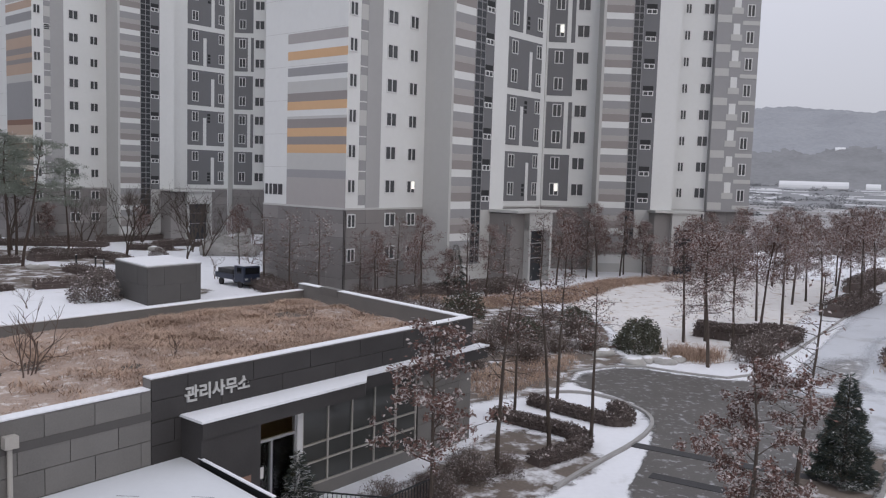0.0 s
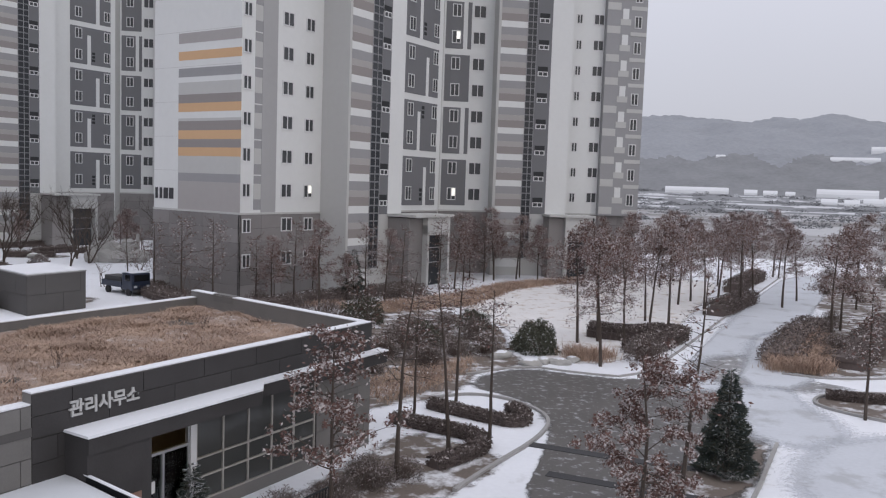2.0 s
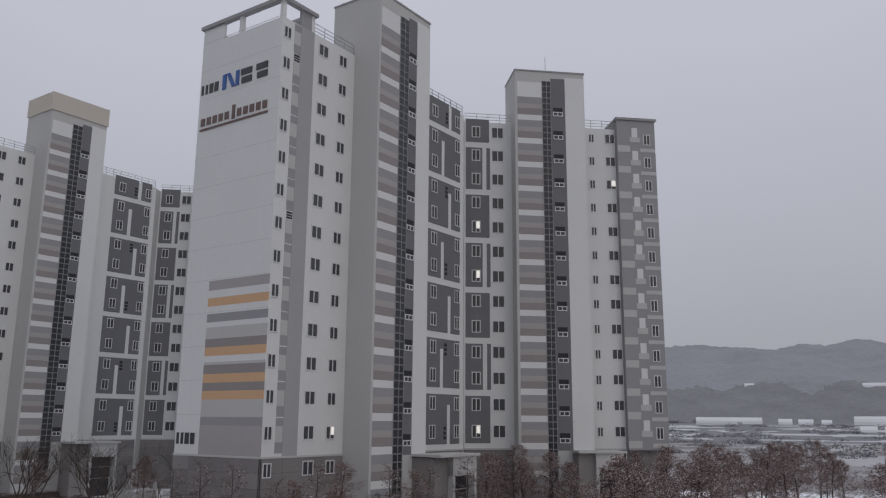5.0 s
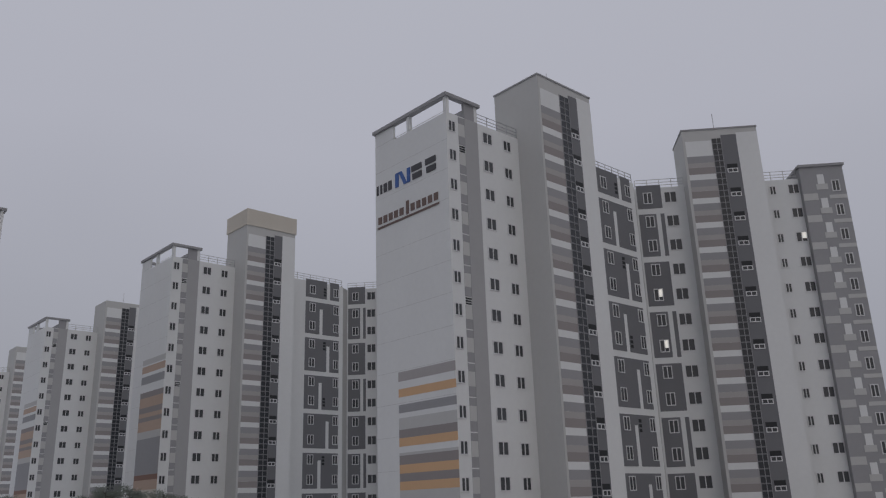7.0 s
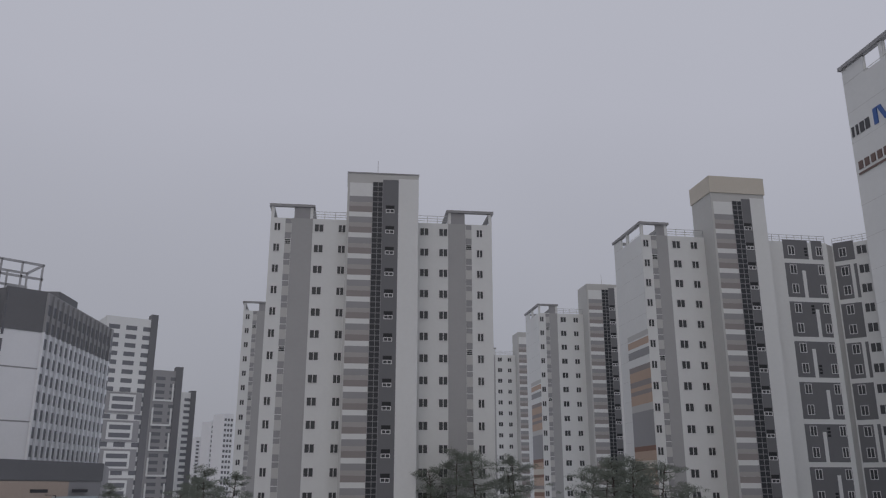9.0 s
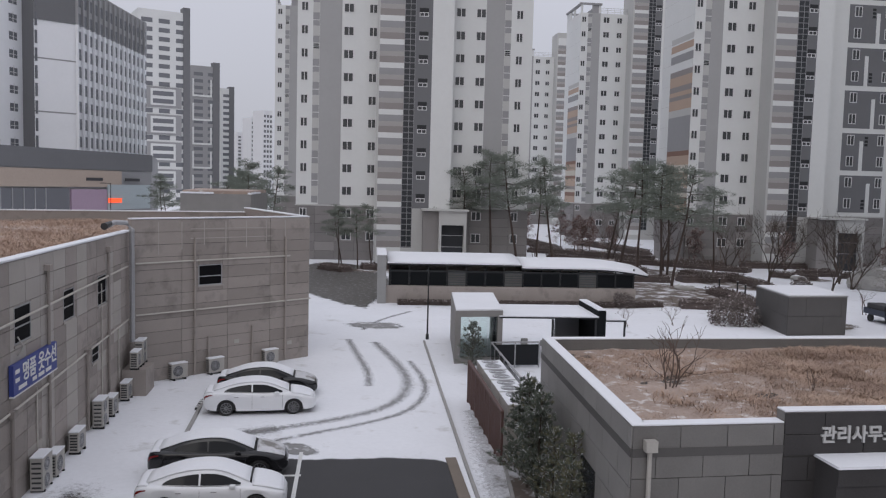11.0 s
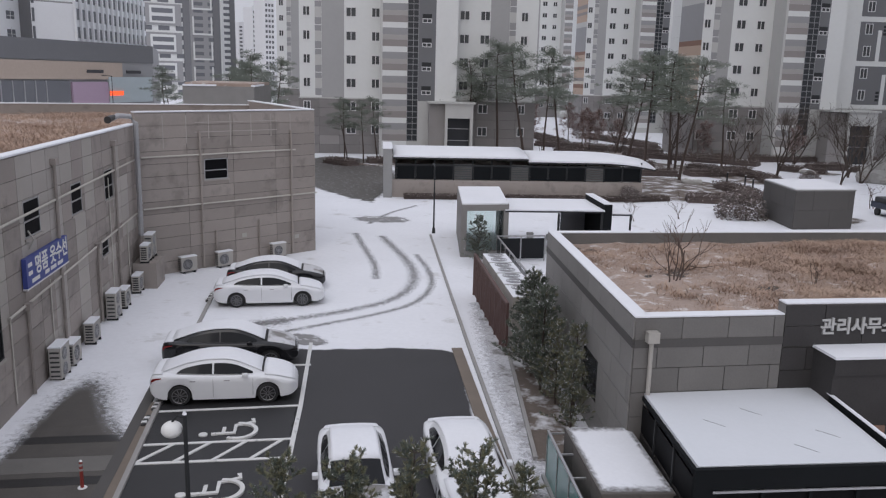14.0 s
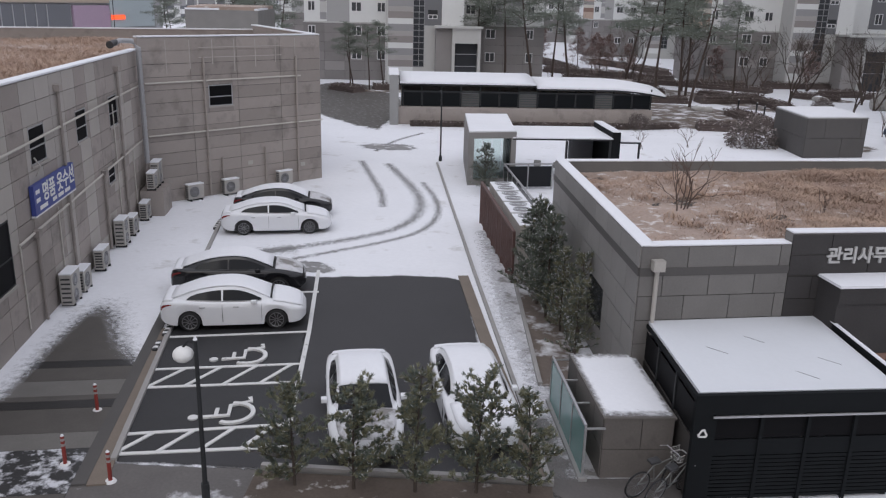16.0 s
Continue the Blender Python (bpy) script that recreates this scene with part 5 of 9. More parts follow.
# planted roof
bm = bmesh.new()
n = 46
A0, B0, C0, D0 = SW, NE, BK, NW
grid = []
for j in range(n + 1):
    row = []
    for i in range(n + 1):
        p = lerp2(lerp2(A0, B0, 0.02 + 0.96 * i / n), lerp2(D0, C0, 0.02 + 0.96 * i / n), 0.03 + 0.94 * j / n)
        row.append(bm.verts.new((p[0], p[1], 4.2 + 0.16 * noise.noise((p[0] * 0.5, p[1] * 0.5, 0)) + 0.06 * noise.noise((p[0] * 2, p[1] * 2, 3)))))
    grid.append(row)
for j in range(n):
    for i in range(n):
        bm.faces.new((grid[j][i], grid[j][i + 1], grid[j + 1][i + 1], grid[j + 1][i])).smooth = True
part("roof_garden", bm, "roof_soil", office, "brown withered roof planting with traces of snow")


def grass_field(name, spots, label, seed, tall=0.35, mats=("dry_grass", "dry_grass_dark"), spread=0.10, blades=7, lean=0.5, width=0.018):
    """Many tufts of bent blades, given as (x, y, z, size)."""
    rng = random.Random(seed)
    verts, faces, mi = [], [], []
    for x, y, z, size in spots:
        k = 0 if rng.random() + 0.9 * noise.noise((x * 0.55, y * 0.55, seed)) < 0.62 else 1
        for _ in range(blades):
            a = rng.uniform(0, 6.28)
            h = tall * size * rng.uniform(0.6, 1.25)
            r = h * lean * rng.uniform(0.3, 1.0)
            bx, by = x + rng.gauss(0, spread), y + rng.gauss(0, spread)
            dx, dy = math.cos(a), math.sin(a)
            w = width * size
            n0 = len(verts)
            verts += [(bx - dy * w, by + dx * w, z), (bx + dy * w, by - dx * w, z), (bx + dx * r * 0.4 + dy * w * 0.7, by + dy * r * 0.4 - dx * w * 0.7, z + h * 0.65), (bx + dx * r * 0.4 - dy * w * 0.7, by + dy * r * 0.4 + dx * w * 0.7, z + h * 0.65), (bx + dx * r, by + dy * r, z + h)]
            faces += [(n0, n0 + 1, n0 + 2, n0 + 3), (n0 + 3, n0 + 2, n0 + 4)]
            mi += [k, k]
    me = bpy.data.meshes.new(name)
    me.from_pydata(verts, [], faces)
    for m_ in mats:
        me.materials.append(M[m_])
    me.polygons.foreach_set("material_index", mi)
    ob = new(name, me)
    return tagged(ob, label, "grass", kind="stuff")


rng = random.Random(11)
spots = []
for _ in range(26000):
    i, j = rng.uniform(0.03, 0.97), rng.uniform(0.05, 0.95)
    p = lerp2(lerp2(SW, NE, i), lerp2(NW, BK, i), j)
    thick = 0.5 + 0.5 * noise.noise((p[0] * 0.22, p[1] * 0.22, 7)) + 0.35 * noise.noise((p[0] * 0.8, p[1] * 0.8, 2)) + (0.25 if i > 0.35 else -0.05 if i > 0.2 else -0.3)
    if rng.random() < thick:
        tuft = 1.6 if noise.noise((p[0] * 0.45, p[1] * 0.45, 12)) > 0.22 else 1.0
        spots.append((p[0], p[1], 4.18 + 0.16 * noise.noise((p[0] * 0.5, p[1] * 0.5, 0)), (0.4 + 0.6 * max(0.0, thick)) * tuft))
for _ in range(420):
    i, j = rng.uniform(0.1, 0.95), rng.uniform(0.06, 0.94)
    p = lerp2(lerp2(SW, NE, i), lerp2(NW, BK, i), j)
    if noise.noise((p[0] * 0.4, p[1] * 0.4, 21)) > 0.0:
        spots += [(p[0] + rng.gauss(0, 0.12), p[1] + rng.gauss(0, 0.12), 4.2, rng.uniform(1.2, 1.8)) for _ in range(3)]
grass_field("roof_grass", spots, "withered straw-coloured grass on the office roof", 3, 0.115, lean=2.6, width=0.009, spread=0.16)

# ---- refuse shelter ----
shelter = thing("refuse_shelter", "black refuse shelter with a snow-covered flat roof", "shelter")
FL, BL, BR = (-6.95, 14.9), (-10.1, 17.95), (-7.3, 21.3)
FR = (FL[0] + 3.0, FL[1] + 3.6)
BR = (BL[0] + 3.0, BL[1] + 3.6)
hm = face_frame(FL, (FR[0] - FL[0], FR[1] - FL[1]))
hl = math.hypot(3.0, 3.6)
dl = math.hypot(BL[0] - FL[0], BL[1] - FL[1])
lm_ = face_frame(BL, (FL[0] - BL[0], FL[1] - BL[1]))
part("roof", prism([FL, FR, BR, BL], 2.42, 2.52), "panel_black", shelter, "dark roof slab")
ins = [fwp for fwp in (lerp2(FL, BR, 0.02), lerp2(FR, BL, 0.02), lerp2(BR, FL, 0.01), lerp2(BL, FR, 0.01))]
part("snow_cap", prism(ins, 2.52, 2.60), "snow_thin", shelter, "smooth snow on the flat roof")
piece("fascia", "panel_black", shelter, hm, -0.05, hl + 0.05, -0.12, 0.0, 2.16, 2.62, "black front fascia")
piece("edge_trim", "metal_light", shelter, hm, 0.35, hl, -0.16, -0.122, 2.10, 2.145, "pale metal trim")
piece("corner_panel", "panel_black", shelter, hm, -0.05, 0.38, -0.11, 0.0, 0.0, 2.16)
for k in range(4):
    s = 0.42 + k * (hl - 0.45) / 4
    w = (hl - 0.45) / 4
    piece("post", "panel_black", shelter, hm, s - 0.04, s + 0.04, -0.1, 0.02, 0.0, 2.1)
    piece("pane", "glass_dim", shelter, hm, s + 0.04, s + w - 0.04, -0.03, -0.02, 1.55, 2.08)
    piece("panel", "panel_black", shelter, hm, s + 0.04, s + w - 0.04, -0.06, -0.01, 1.15, 1.53)
for k in range(11):
    piece("slat", "panel_black", shelter, hm, 0.42, hl, -0.06, -0.015, 0.08 + k * 0.097, 0.155 + k * 0.097)
for k in range(4):
    s = k * dl / 3.02
    piece("post", "metal_dark", shelter, lm_, s, s + 0.08, 0.0, 0.08, 0.0, 2.42)
    if k < 3:
        piece("panel", "panel_wood", shelter, lm_, s + 0.08, s + dl / 3.02, 0.02, 0.06, 0.1, 1.5)
        piece("pane", "glass_dim", shelter, lm_, s + 0.08, s + dl / 3.02, 0.03, 0.04, 1.55, 2.3)
part("back_wall", prism([lerp2(BL, FL, 0.03), lerp2(BR, FR, 0.03), BR, BL], 0.0, 2.42), "panel_black", shelter)
part("end_wall", prism([lerp2(FR, FL, 0.03), FR, BR, lerp2(BR, BL, 0.03)], 0.0, 2.42), "panel_black", shelter)
rm = face_frame(FR, (BR[0] - FR[0], BR[1] - FR[1]))
piece("side_beam", "panel_black", shelter, rm, 0.0, dl + 0.15, -0.08, 0.0, 2.45, 2.74, "raised black side beam")
piece("snow_cap", "snow", shelter, rm, 0.0, dl + 0.15, -0.09, 0.01, 2.74, 2.765)
for k in range(3):
    bm = bmesh.new()
    q = Matrix.Rotation(radians(120 * k), 4, "Y")
    add_box(bm, -0.085, 0.05, -0.004, 0.004, -0.085, -0.045, q)
    v = [bm.verts.new(q @ Vector(c)) for c in ((0.05, 0, -0.105), (0.05, 0, -0.025), (0.105, 0, -0.065))]
    bm.faces.new(v)
    bm.transform(hm @ Matrix.Translation((0.17, -0.118, 1.72)))
    part("recycling_arrow", bm, "letter_white", shelter, "white recycling arrow")
for a, b, ang in ((-1.0, -2.6, 0.3), (0.5, -1.2, 0.2), (1.4, -1.9, 0.25), (0.2, -3.2, 0.2)):
    bm = bmesh.new()
    add_box(bm, 0, 0.55, -0.006, 0.006, 0, 0.004, hm @ Matrix.Translation((2.2 + a, -b - 0.2, 2.6)) @ Matrix.Rotation(-0.94 + 0.2 * ang, 4, "Z"))
    part("leaf_streak", bm, "metal_dark", shelter)

# ---- stone locker with glass screen ----
bx = thing("stone_locker", "low grey stone locker with snow on its lid", "locker")
LK = [(-8.77, 14.30), (-7.67, 15.48), (-10.2, 17.75), (-11.32, 16.5)]
part("body", prism(LK, 0.0, 1.5), "joint", bx)
for a, b in ((LK[0], LK[1]), (LK[3], LK[0])):
    cladding(bx, face_frame(a, (b[0] - a[0], b[1] - a[1])), math.hypot(b[0] - a[0], b[1] - a[1]), 0.0, 1.5, 0.75, 1.75, "locker_stone", 0.02)
part("lid", prism([(-8.75, 14.26), (-7.62, 15.48), (-10.2, 17.78), (-11.35, 16.5)], 1.5, 1.55), "locker_stone", bx)
lid_rows = [([lerp2(p, (-9.49, 16.0), f) for p in LK], c) for f, c in ((0.0, 0.15), (0.1, 0.35), (0.28, 1.0))]
lid_snow = cover_mesh("snow_cap", lid_rows, True, "snow", "thin snow on the locker's lid", "snow", True)
lid_snow.location.z = 1.55
lid_snow.parent = bx
for key in ("category", "kind"):
    if key in lid_snow:
        del lid_snow[key]
scr = thing("glass_screen", "teal glass screen on slim steel posts", "screen")
gs0, gs1 = (-11.75, 16.35), (-9.0, 13.95)
gmx = face_frame(gs0, (gs1[0] - gs0[0], gs1[1] - gs0[1]))
gl = math.hypot(gs1[0] - gs0[0], gs1[1] - gs0[1])
for k in range(4):
    s = gl * k / 3
    piece("post", "metal_light", scr, gmx, s - 0.025, s + 0.025, -0.025, 0.025, 0, 1.35)
    piece("brace", "metal_light", scr, gmx, s - 0.02, s + 0.02, 0.025, 0.45, 1.28, 1.32)
    if k < 3:
        piece("pane", "glass_teal", scr, gmx, s + 0.03, s + gl / 3 - 0.03, -0.008, 0.008, 0.1, 1.3)
piece("top_rail", "metal_light", scr, gmx, 0, gl, -0.03, 0.03, 1.35, 1.40)
piece("base_kerb", "concrete", scr, gmx, -0.1, gl + 0.1, -0.1, 0.1, 0.0, 0.1)


# ---- bicycles ----
def bicycle(at, turn, lean):
    b = thing("bicycle", "old bicycle with thin spoked wheels leaning by the shelter", "bicycle", group="bicycles")

    def ring(name, cx, r, mat, thick):
        bm = bmesh.new()
        add_tube(bm, [(cx + r * math.cos(q), 0, 0.34 + r * math.sin(q)) for q in (2 * math.pi * k / 24 for k in range(25))], thick, 5, False)
        return part(name, bm, mat, b)

    for cx in (-0.52, 0.52):
        wheel = ring("tyre", cx, 0.33, "rubber", 0.02)
        bm = bmesh.new()
        add_tube(bm, [(cx + 0.305 * math.cos(q), 0, 0.34 + 0.305 * math.sin(q)) for q in (2 * math.pi * k / 24 for k in range(25))], 0.012, 4, False)
        for k in range(12):
            q = math.pi * k / 6
            add_tube(bm, [(cx, 0, 0.34), (cx + 0.3 * math.cos(q), 0, 0.34 + 0.3 * math.sin(q))], 0.003, 3, False)
        part("rim", bm, "alloy", wheel)
    bm = bmesh.new()
    for l in (((-0.52, 0, 0.34), (-0.05, 0, 0.3)), ((-0.05, 0, 0.3), (-0.18, 0, 0.85)), ((-0.52, 0, 0.34), (-0.15, 0, 0.75)), ((-0.05, 0, 0.3), (0.36, 0, 0.75)), ((-0.15, 0, 0.75), (0.34, 0, 0.82)), ((0.52, 0, 0.34), (0.33, 0, 0.95))):
        add_tube(bm, l, 0.016, 6)
    part("frame", bm, "metal_mid", b)
    bm = bmesh.new()
    add_tube(bm, [(0.2, 0.28, 1.0), (0.34, 0.2, 1.02), (0.34, -0.2, 1.02), (0.2, -0.28, 1.0)], 0.014, 6)
    part("handlebar", bm, "metal_light", b)
    part("saddle", soft_boxes(0.03, (-0.32, -0.04, -0.09, 0.09, 0.86, 0.93)), "plastic_dark", b)
    bm = bmesh.new()
    for z, grow in ((0.74, 0.0), (0.85, 0.02), (0.96, 0.04)):
        x0, x1, y1 = 0.44 - grow, 0.70 + grow, 0.13 + grow
        add_tube(bm, [(x0, -y1, z), (x1, -y1, z), (x1, y1, z), (x0, y1, z), (x0, -y1, z)], 0.006, 4, False)
    for k in range(6):
        x = 0.45 + k * 0.048
        add_tube(bm, [(x, -0.17, 0.96), (x, -0.13, 0.74), (x, 0.13, 0.74), (x, 0.17, 0.96)], 0.004, 3, False)
    part("basket", bm, "letter_white", b, "white wire basket")
    b.matrix_basis = Matrix.Translation(at) @ Matrix.Rotation(turn, 4, "Z") @ Matrix.Rotation(lean, 4, "X")
    return b


bk = bicycle((-7.62, 14.72, 0.02), radians(72), radians(8))
copy_thing(bk, Matrix.Translation((-7.28, 14.78, 0.02)) @ Matrix.Rotation(radians(80), 4, "Z") @ Matrix.Rotation(radians(10), 4, "X"))


# ---- two-storey stone shop building ----
shop = thing("shop_building", "two-storey brown stone building with a grassy roof", "shop building")
LA, LI, LC = (-17.13, 1.18), (-38.9, 18.4), (-38.8, 29.2)
ll = math.hypot(LA[0] - LI[0], LA[1] - LI[1])
le = face_frame(LI, (LC[0] - LI[0], LC[1] - LI[1]))
lel = math.hypot(LC[0] - LI[0], LC[1] - LI[1])
la = face_frame(LA, (LI[0] - LA[0], LI[1] - LA[1]))
dx, dy = (LI[0] - LA[0]) / ll, (LI[1] - LA[1]) / ll
back = (-0.60, -0.80)
far = 13.0
LA2 = (LA[0] + back[0] * far, LA[1] + back[1] * far)
LC2 = (-52.0, 33.6)
LI2 = (-60.0, 14.0)
bm = bmesh.new()
add_prism(bm, [LA, LI, LI2, LA2], 0.0, 7.2)
add_prism(bm, [LI, LC, LC2, LI2], 0.0, 7.2)
part("wall", bm, "joint", shop, "dark backing of the stone cladding")
H1, H2 = 7.72, 8.3
wins = [(12.5, 13.95, 5.05, 6.25), (17.25, 18.54, 4.98, 6.15), (21.74, 23.08, 4.87, 6.15), (20.83, 21.83, 2.6, 3.34), (7.6, 10.15, 1.95, 3.95)]
cladding(shop, la, ll, 0.0, H1 - 0.02, 0.72, 1.35, "granite_brown", pale=0.26, gaps=wins, seed=4, stack=True)
cladding(shop, le, lel, 0.0, H2 - 0.02, 0.62, 2.7, "granite_brown", pale=0.0, gaps=((3.65, 5.05, 4.75, 5.85),), seed=5, stack=True)
for k in range(7):
    on_wall("salt_streak", "granite_pale", shop, le, 1.4 + k * 1.28, 1.45 + k * 1.28, 6.5 + 0.2 * (k % 3), 8.15, 0.036, 0.02, "pale lime streak along a joint")
for z in (7.25, 7.75):
    on_wall("salt_streak", "granite_pale", shop, le, 3.2, 8.2, z, z + 0.035, 0.036, 0.02, "pale lime streak along a joint")
ls = face_frame(LC, (LC2[0] - LC[0], LC2[1] - LC[1]))
lsl = math.hypot(LC2[0] - LC[0], LC2[1] - LC[1])
cladding(shop, ls, lsl, 0.0, H2 - 0.02, 0.62, 1.9, "granite_pale", pale=0.2, seed=6, alt="granite_brown")


def stone_window(m, s0, s1, z0, z1, parent=shop):
    w = piece("window", "glass_dim", parent, m, s0, s1, -0.012, -0.004, z0, z1, "dark window with a split sash")
    for a, b, c, d in ((s0, s0 + 0.05, z0, z1), (s1 - 0.05, s1, z0, z1), (s0 + 0.05, s1 - 0.05, z0, z0 + 0.05), (s0 + 0.05, s1 - 0.05, z1 - 0.05, z1), (s0 + 0.05, s1 - 0.05, z0 + (z1 - z0) * 0.42, z0 + (z1 - z0) * 0.42 + 0.05)):
        piece("window_frame", "metal_dark" if s1 - s0 > 2.0 else "metal_light", parent, m, a, b, -0.034, -0.006, c, d)
    piece("window_sill", "granite_pale", parent, m, s0 - 0.05, s1 + 0.05, -0.08, -0.004, z0 - 0.08, z0)


for a, b, c, d in wins:
    stone_window(la, a, b, c, d)
stone_window(le, 3.65, 5.05, 4.75, 5.85)
for m_, a, b, top in ((la, 0.0, ll, H1), (le, 0.0, lel, H2), (ls, 0.33, lsl, H2)):
    bm = bmesh.new()
    add_box(bm, a, b, 0.004, 0.34, 7.1, top, m_)
    part("parapet", bm, "granite_brown", shop)
    bm = bmesh.new()
    add_box(bm, a, b, -0.07, 0.38, top, top + 0.07, m_)
    bmesh.ops.bevel(bm, geom=bm.edges[:], offset=0.02, segments=2, affect="EDGES")
    part("snow_cap", bm, "snow", shop, "snow lying on the parapet")
for a, b in ((LC2, LI2), (LI2, LA2)):
    m_ = face_frame(a, (b[0] - a[0], b[1] - a[1]))
    bm = bmesh.new()
    add_box(bm, 0.0, math.hypot(b[0] - a[0], b[1] - a[1]), 0.0, 0.34, 7.1, 8.0, m_)
    part("parapet", bm, "granite_brown", shop)
    bm = bmesh.new()
    add_box(bm, 0.0, math.hypot(b[0] - a[0], b[1] - a[1]), -0.05, 0.38, 8.0, 8.07, m_)
    part("snow_cap", bm, "snow", shop)
part("roof_garden", prism([lerp2(LA, LI2, 0.02), lerp2(LI, LI2, 0.03), lerp2(LC, LI2, 0.02), lerp2(LC2, LI, 0.02), lerp2(LI2, LC, 0.02), lerp2(LA2, LI, 0.02)], 7.19, 7.32), "roof_soil", shop, "withered roof planting")
rng = random.Random(8)
spots = []
for _ in range(15000):
    i, j = rng.uniform(0.02, 0.98), rng.uniform(0.03, 0.97)
    p = lerp2(lerp2(LA, LI, i), lerp2(LA2, LI2, i), j) if rng.random() < 0.72 else lerp2(lerp2(LI, LC, i), lerp2(LI2, LC2, i), j)
    d = 0.55 + 0.6 * noise.noise((p[0] * 0.2, p[1] * 0.2, 4))
    if rng.random() < d + 0.2:
        spots.append((p[0], p[1], 7.3, 0.6 + 0.8 * max(0, d)))
grass_field("shop_roof_grass", spots, "withered straw-coloured grass on the shop roof", 5, 0.2, lean=1.8, width=0.010, spread=0.2)
# horizontal pipes and rain pipes
for z, z_near in ((6.1, 5.66), (3.5, 2.80)):
    part("pipe", tube([la @ Vector((2.0 if z > 4 else 10.6, -0.10, z_near if z > 4 else 3.02)), la @ Vector((ll - 0.25, -0.10, z))], 0.045, 6), "metal_pale", shop, "pale pipe along the wall")
    part("pipe", tube([le @ Vector((0.2, -0.10, z)), le @ Vector((lel + 0.06 if z < 4 else lel - 1.4, -0.10, z))], 0.045, 6), "metal_pale", shop, "pale pipe along the wall")
for s, z1 in ((15.37, 7.1), (23.17, 7.1), (19.92, 3.2), (12.0, 2.9)):
    part("rain_pipe", tube([la @ Vector((s, -0.13, 0.1)), la @ Vector((s, -0.13, z1))], 0.06, 7), "granite_brown", shop, "brown rain pipe")
    bm = bmesh.new()
    add_box(bm, s - 0.16, s + 0.16, -0.24, -0.035, z1, z1 + 0.22, la)
    part("rain_hopper", bm, "granite_brown", shop)
for s, z1 in ((3.4, 7.3), (9.1, 7.2), (6.9, 2.3), (4.2, 2.0)):
    part("rain_pipe", tube([le @ Vector((s, -0.13, 0.1)), le @ Vector((s, -0.13, z1))], 0.06, 7), "granite_brown", shop, "brown rain pipe")
duct = [la @ Vector((ll - 1.1, -0.3, 2.4)), la @ Vector((ll - 1.1, -0.3, 7.9)), la @ Vector((ll - 1.3, -0.1, 8.2)), la @ Vector((ll - 1.9, 0.3, 8.25)), la @ Vector((ll - 2.3, 0.4, 8.15))]
part("exhaust_duct", tube(duct, 0.12, 10), "metal_light", shop, "ribbed metal exhaust duct")
for k in range(26):
    z = 2.5 + k * 0.21
    part("duct_rib", tube([la @ Vector((ll - 1.1, -0.3, z)), la @ Vector((ll - 1.1, -0.3, z + 0.07))], 0.14, 10), "metal_light", shop)
part("duct_mouth", tube([la @ Vector((ll - 2.2, 0.4, 8.2)), la @ Vector((ll - 2.9, 0.5, 8.1))], [0.12, 0.17], 12), "plastic_dark", shop, "dark flared duct mouth")
for s, z in ((3.8, 1.4), (7.3, 0.9)):
    piece("plate", "plastic_white", shop, le, s + 2.0, s + 2.3, -0.05, -0.03, z, z + 0.22)

for s, z0, z1 in ((10.7, 0.3, 3.0), (14.3, 0.9, 3.3), (22.2, 0.5, 5.8), (25.0, 0.8, 3.4)):
    part("conduit", tube([la @ Vector((s, -0.07, z0)), la @ Vector((s, -0.07, z1))], 0.025, 5), "metal_pale", shop, "thin pale conduit")
part("conduit", tube([la @ Vector((12.7, -0.06, 4.7)), la @ Vector((12.75, -0.2, 5.0)), la @ Vector((12.7, -0.06, 5.3))], 0.03, 6), "plastic_white", shop, "looped white conduit")
# sign board on the wall
sign = thing("shop_sign", "blue shop sign with white lettering on the wall", "sign")
sgm = la @ Matrix.Translation((11.93, -0.06, 3.58))
sp = piece("board", "sign_blue", sign, sgm, 0, 4.0, -0.14, 0.0, 0.0, 0.95)
piece("edge_trim", "frame_white", sign, sgm, -0.03, 4.03, -0.15, 0.0, -0.05, 0.0)
text_mesh("lettering", "\uba85\ud488 \uc637\uc218\uc120", 0.66, "letter_white", sign, sgm @ Matrix.Translation((0.72, -0.15, 0.36)), 0.008, 0.012)
for k, (a, b, z) in enumerate(((0.15, 0.5, 0.65), (0.15, 0.5, 0.38), (0.4, 1.1, 0.10), (1.6, 2.0, 0.10), (2.15, 2.7, 0.10), (2.85, 3.4, 0.10))):
    piece("text_bar", "letter_white", sign, sgm, a, b, -0.146, -0.138, z, z + 0.13)


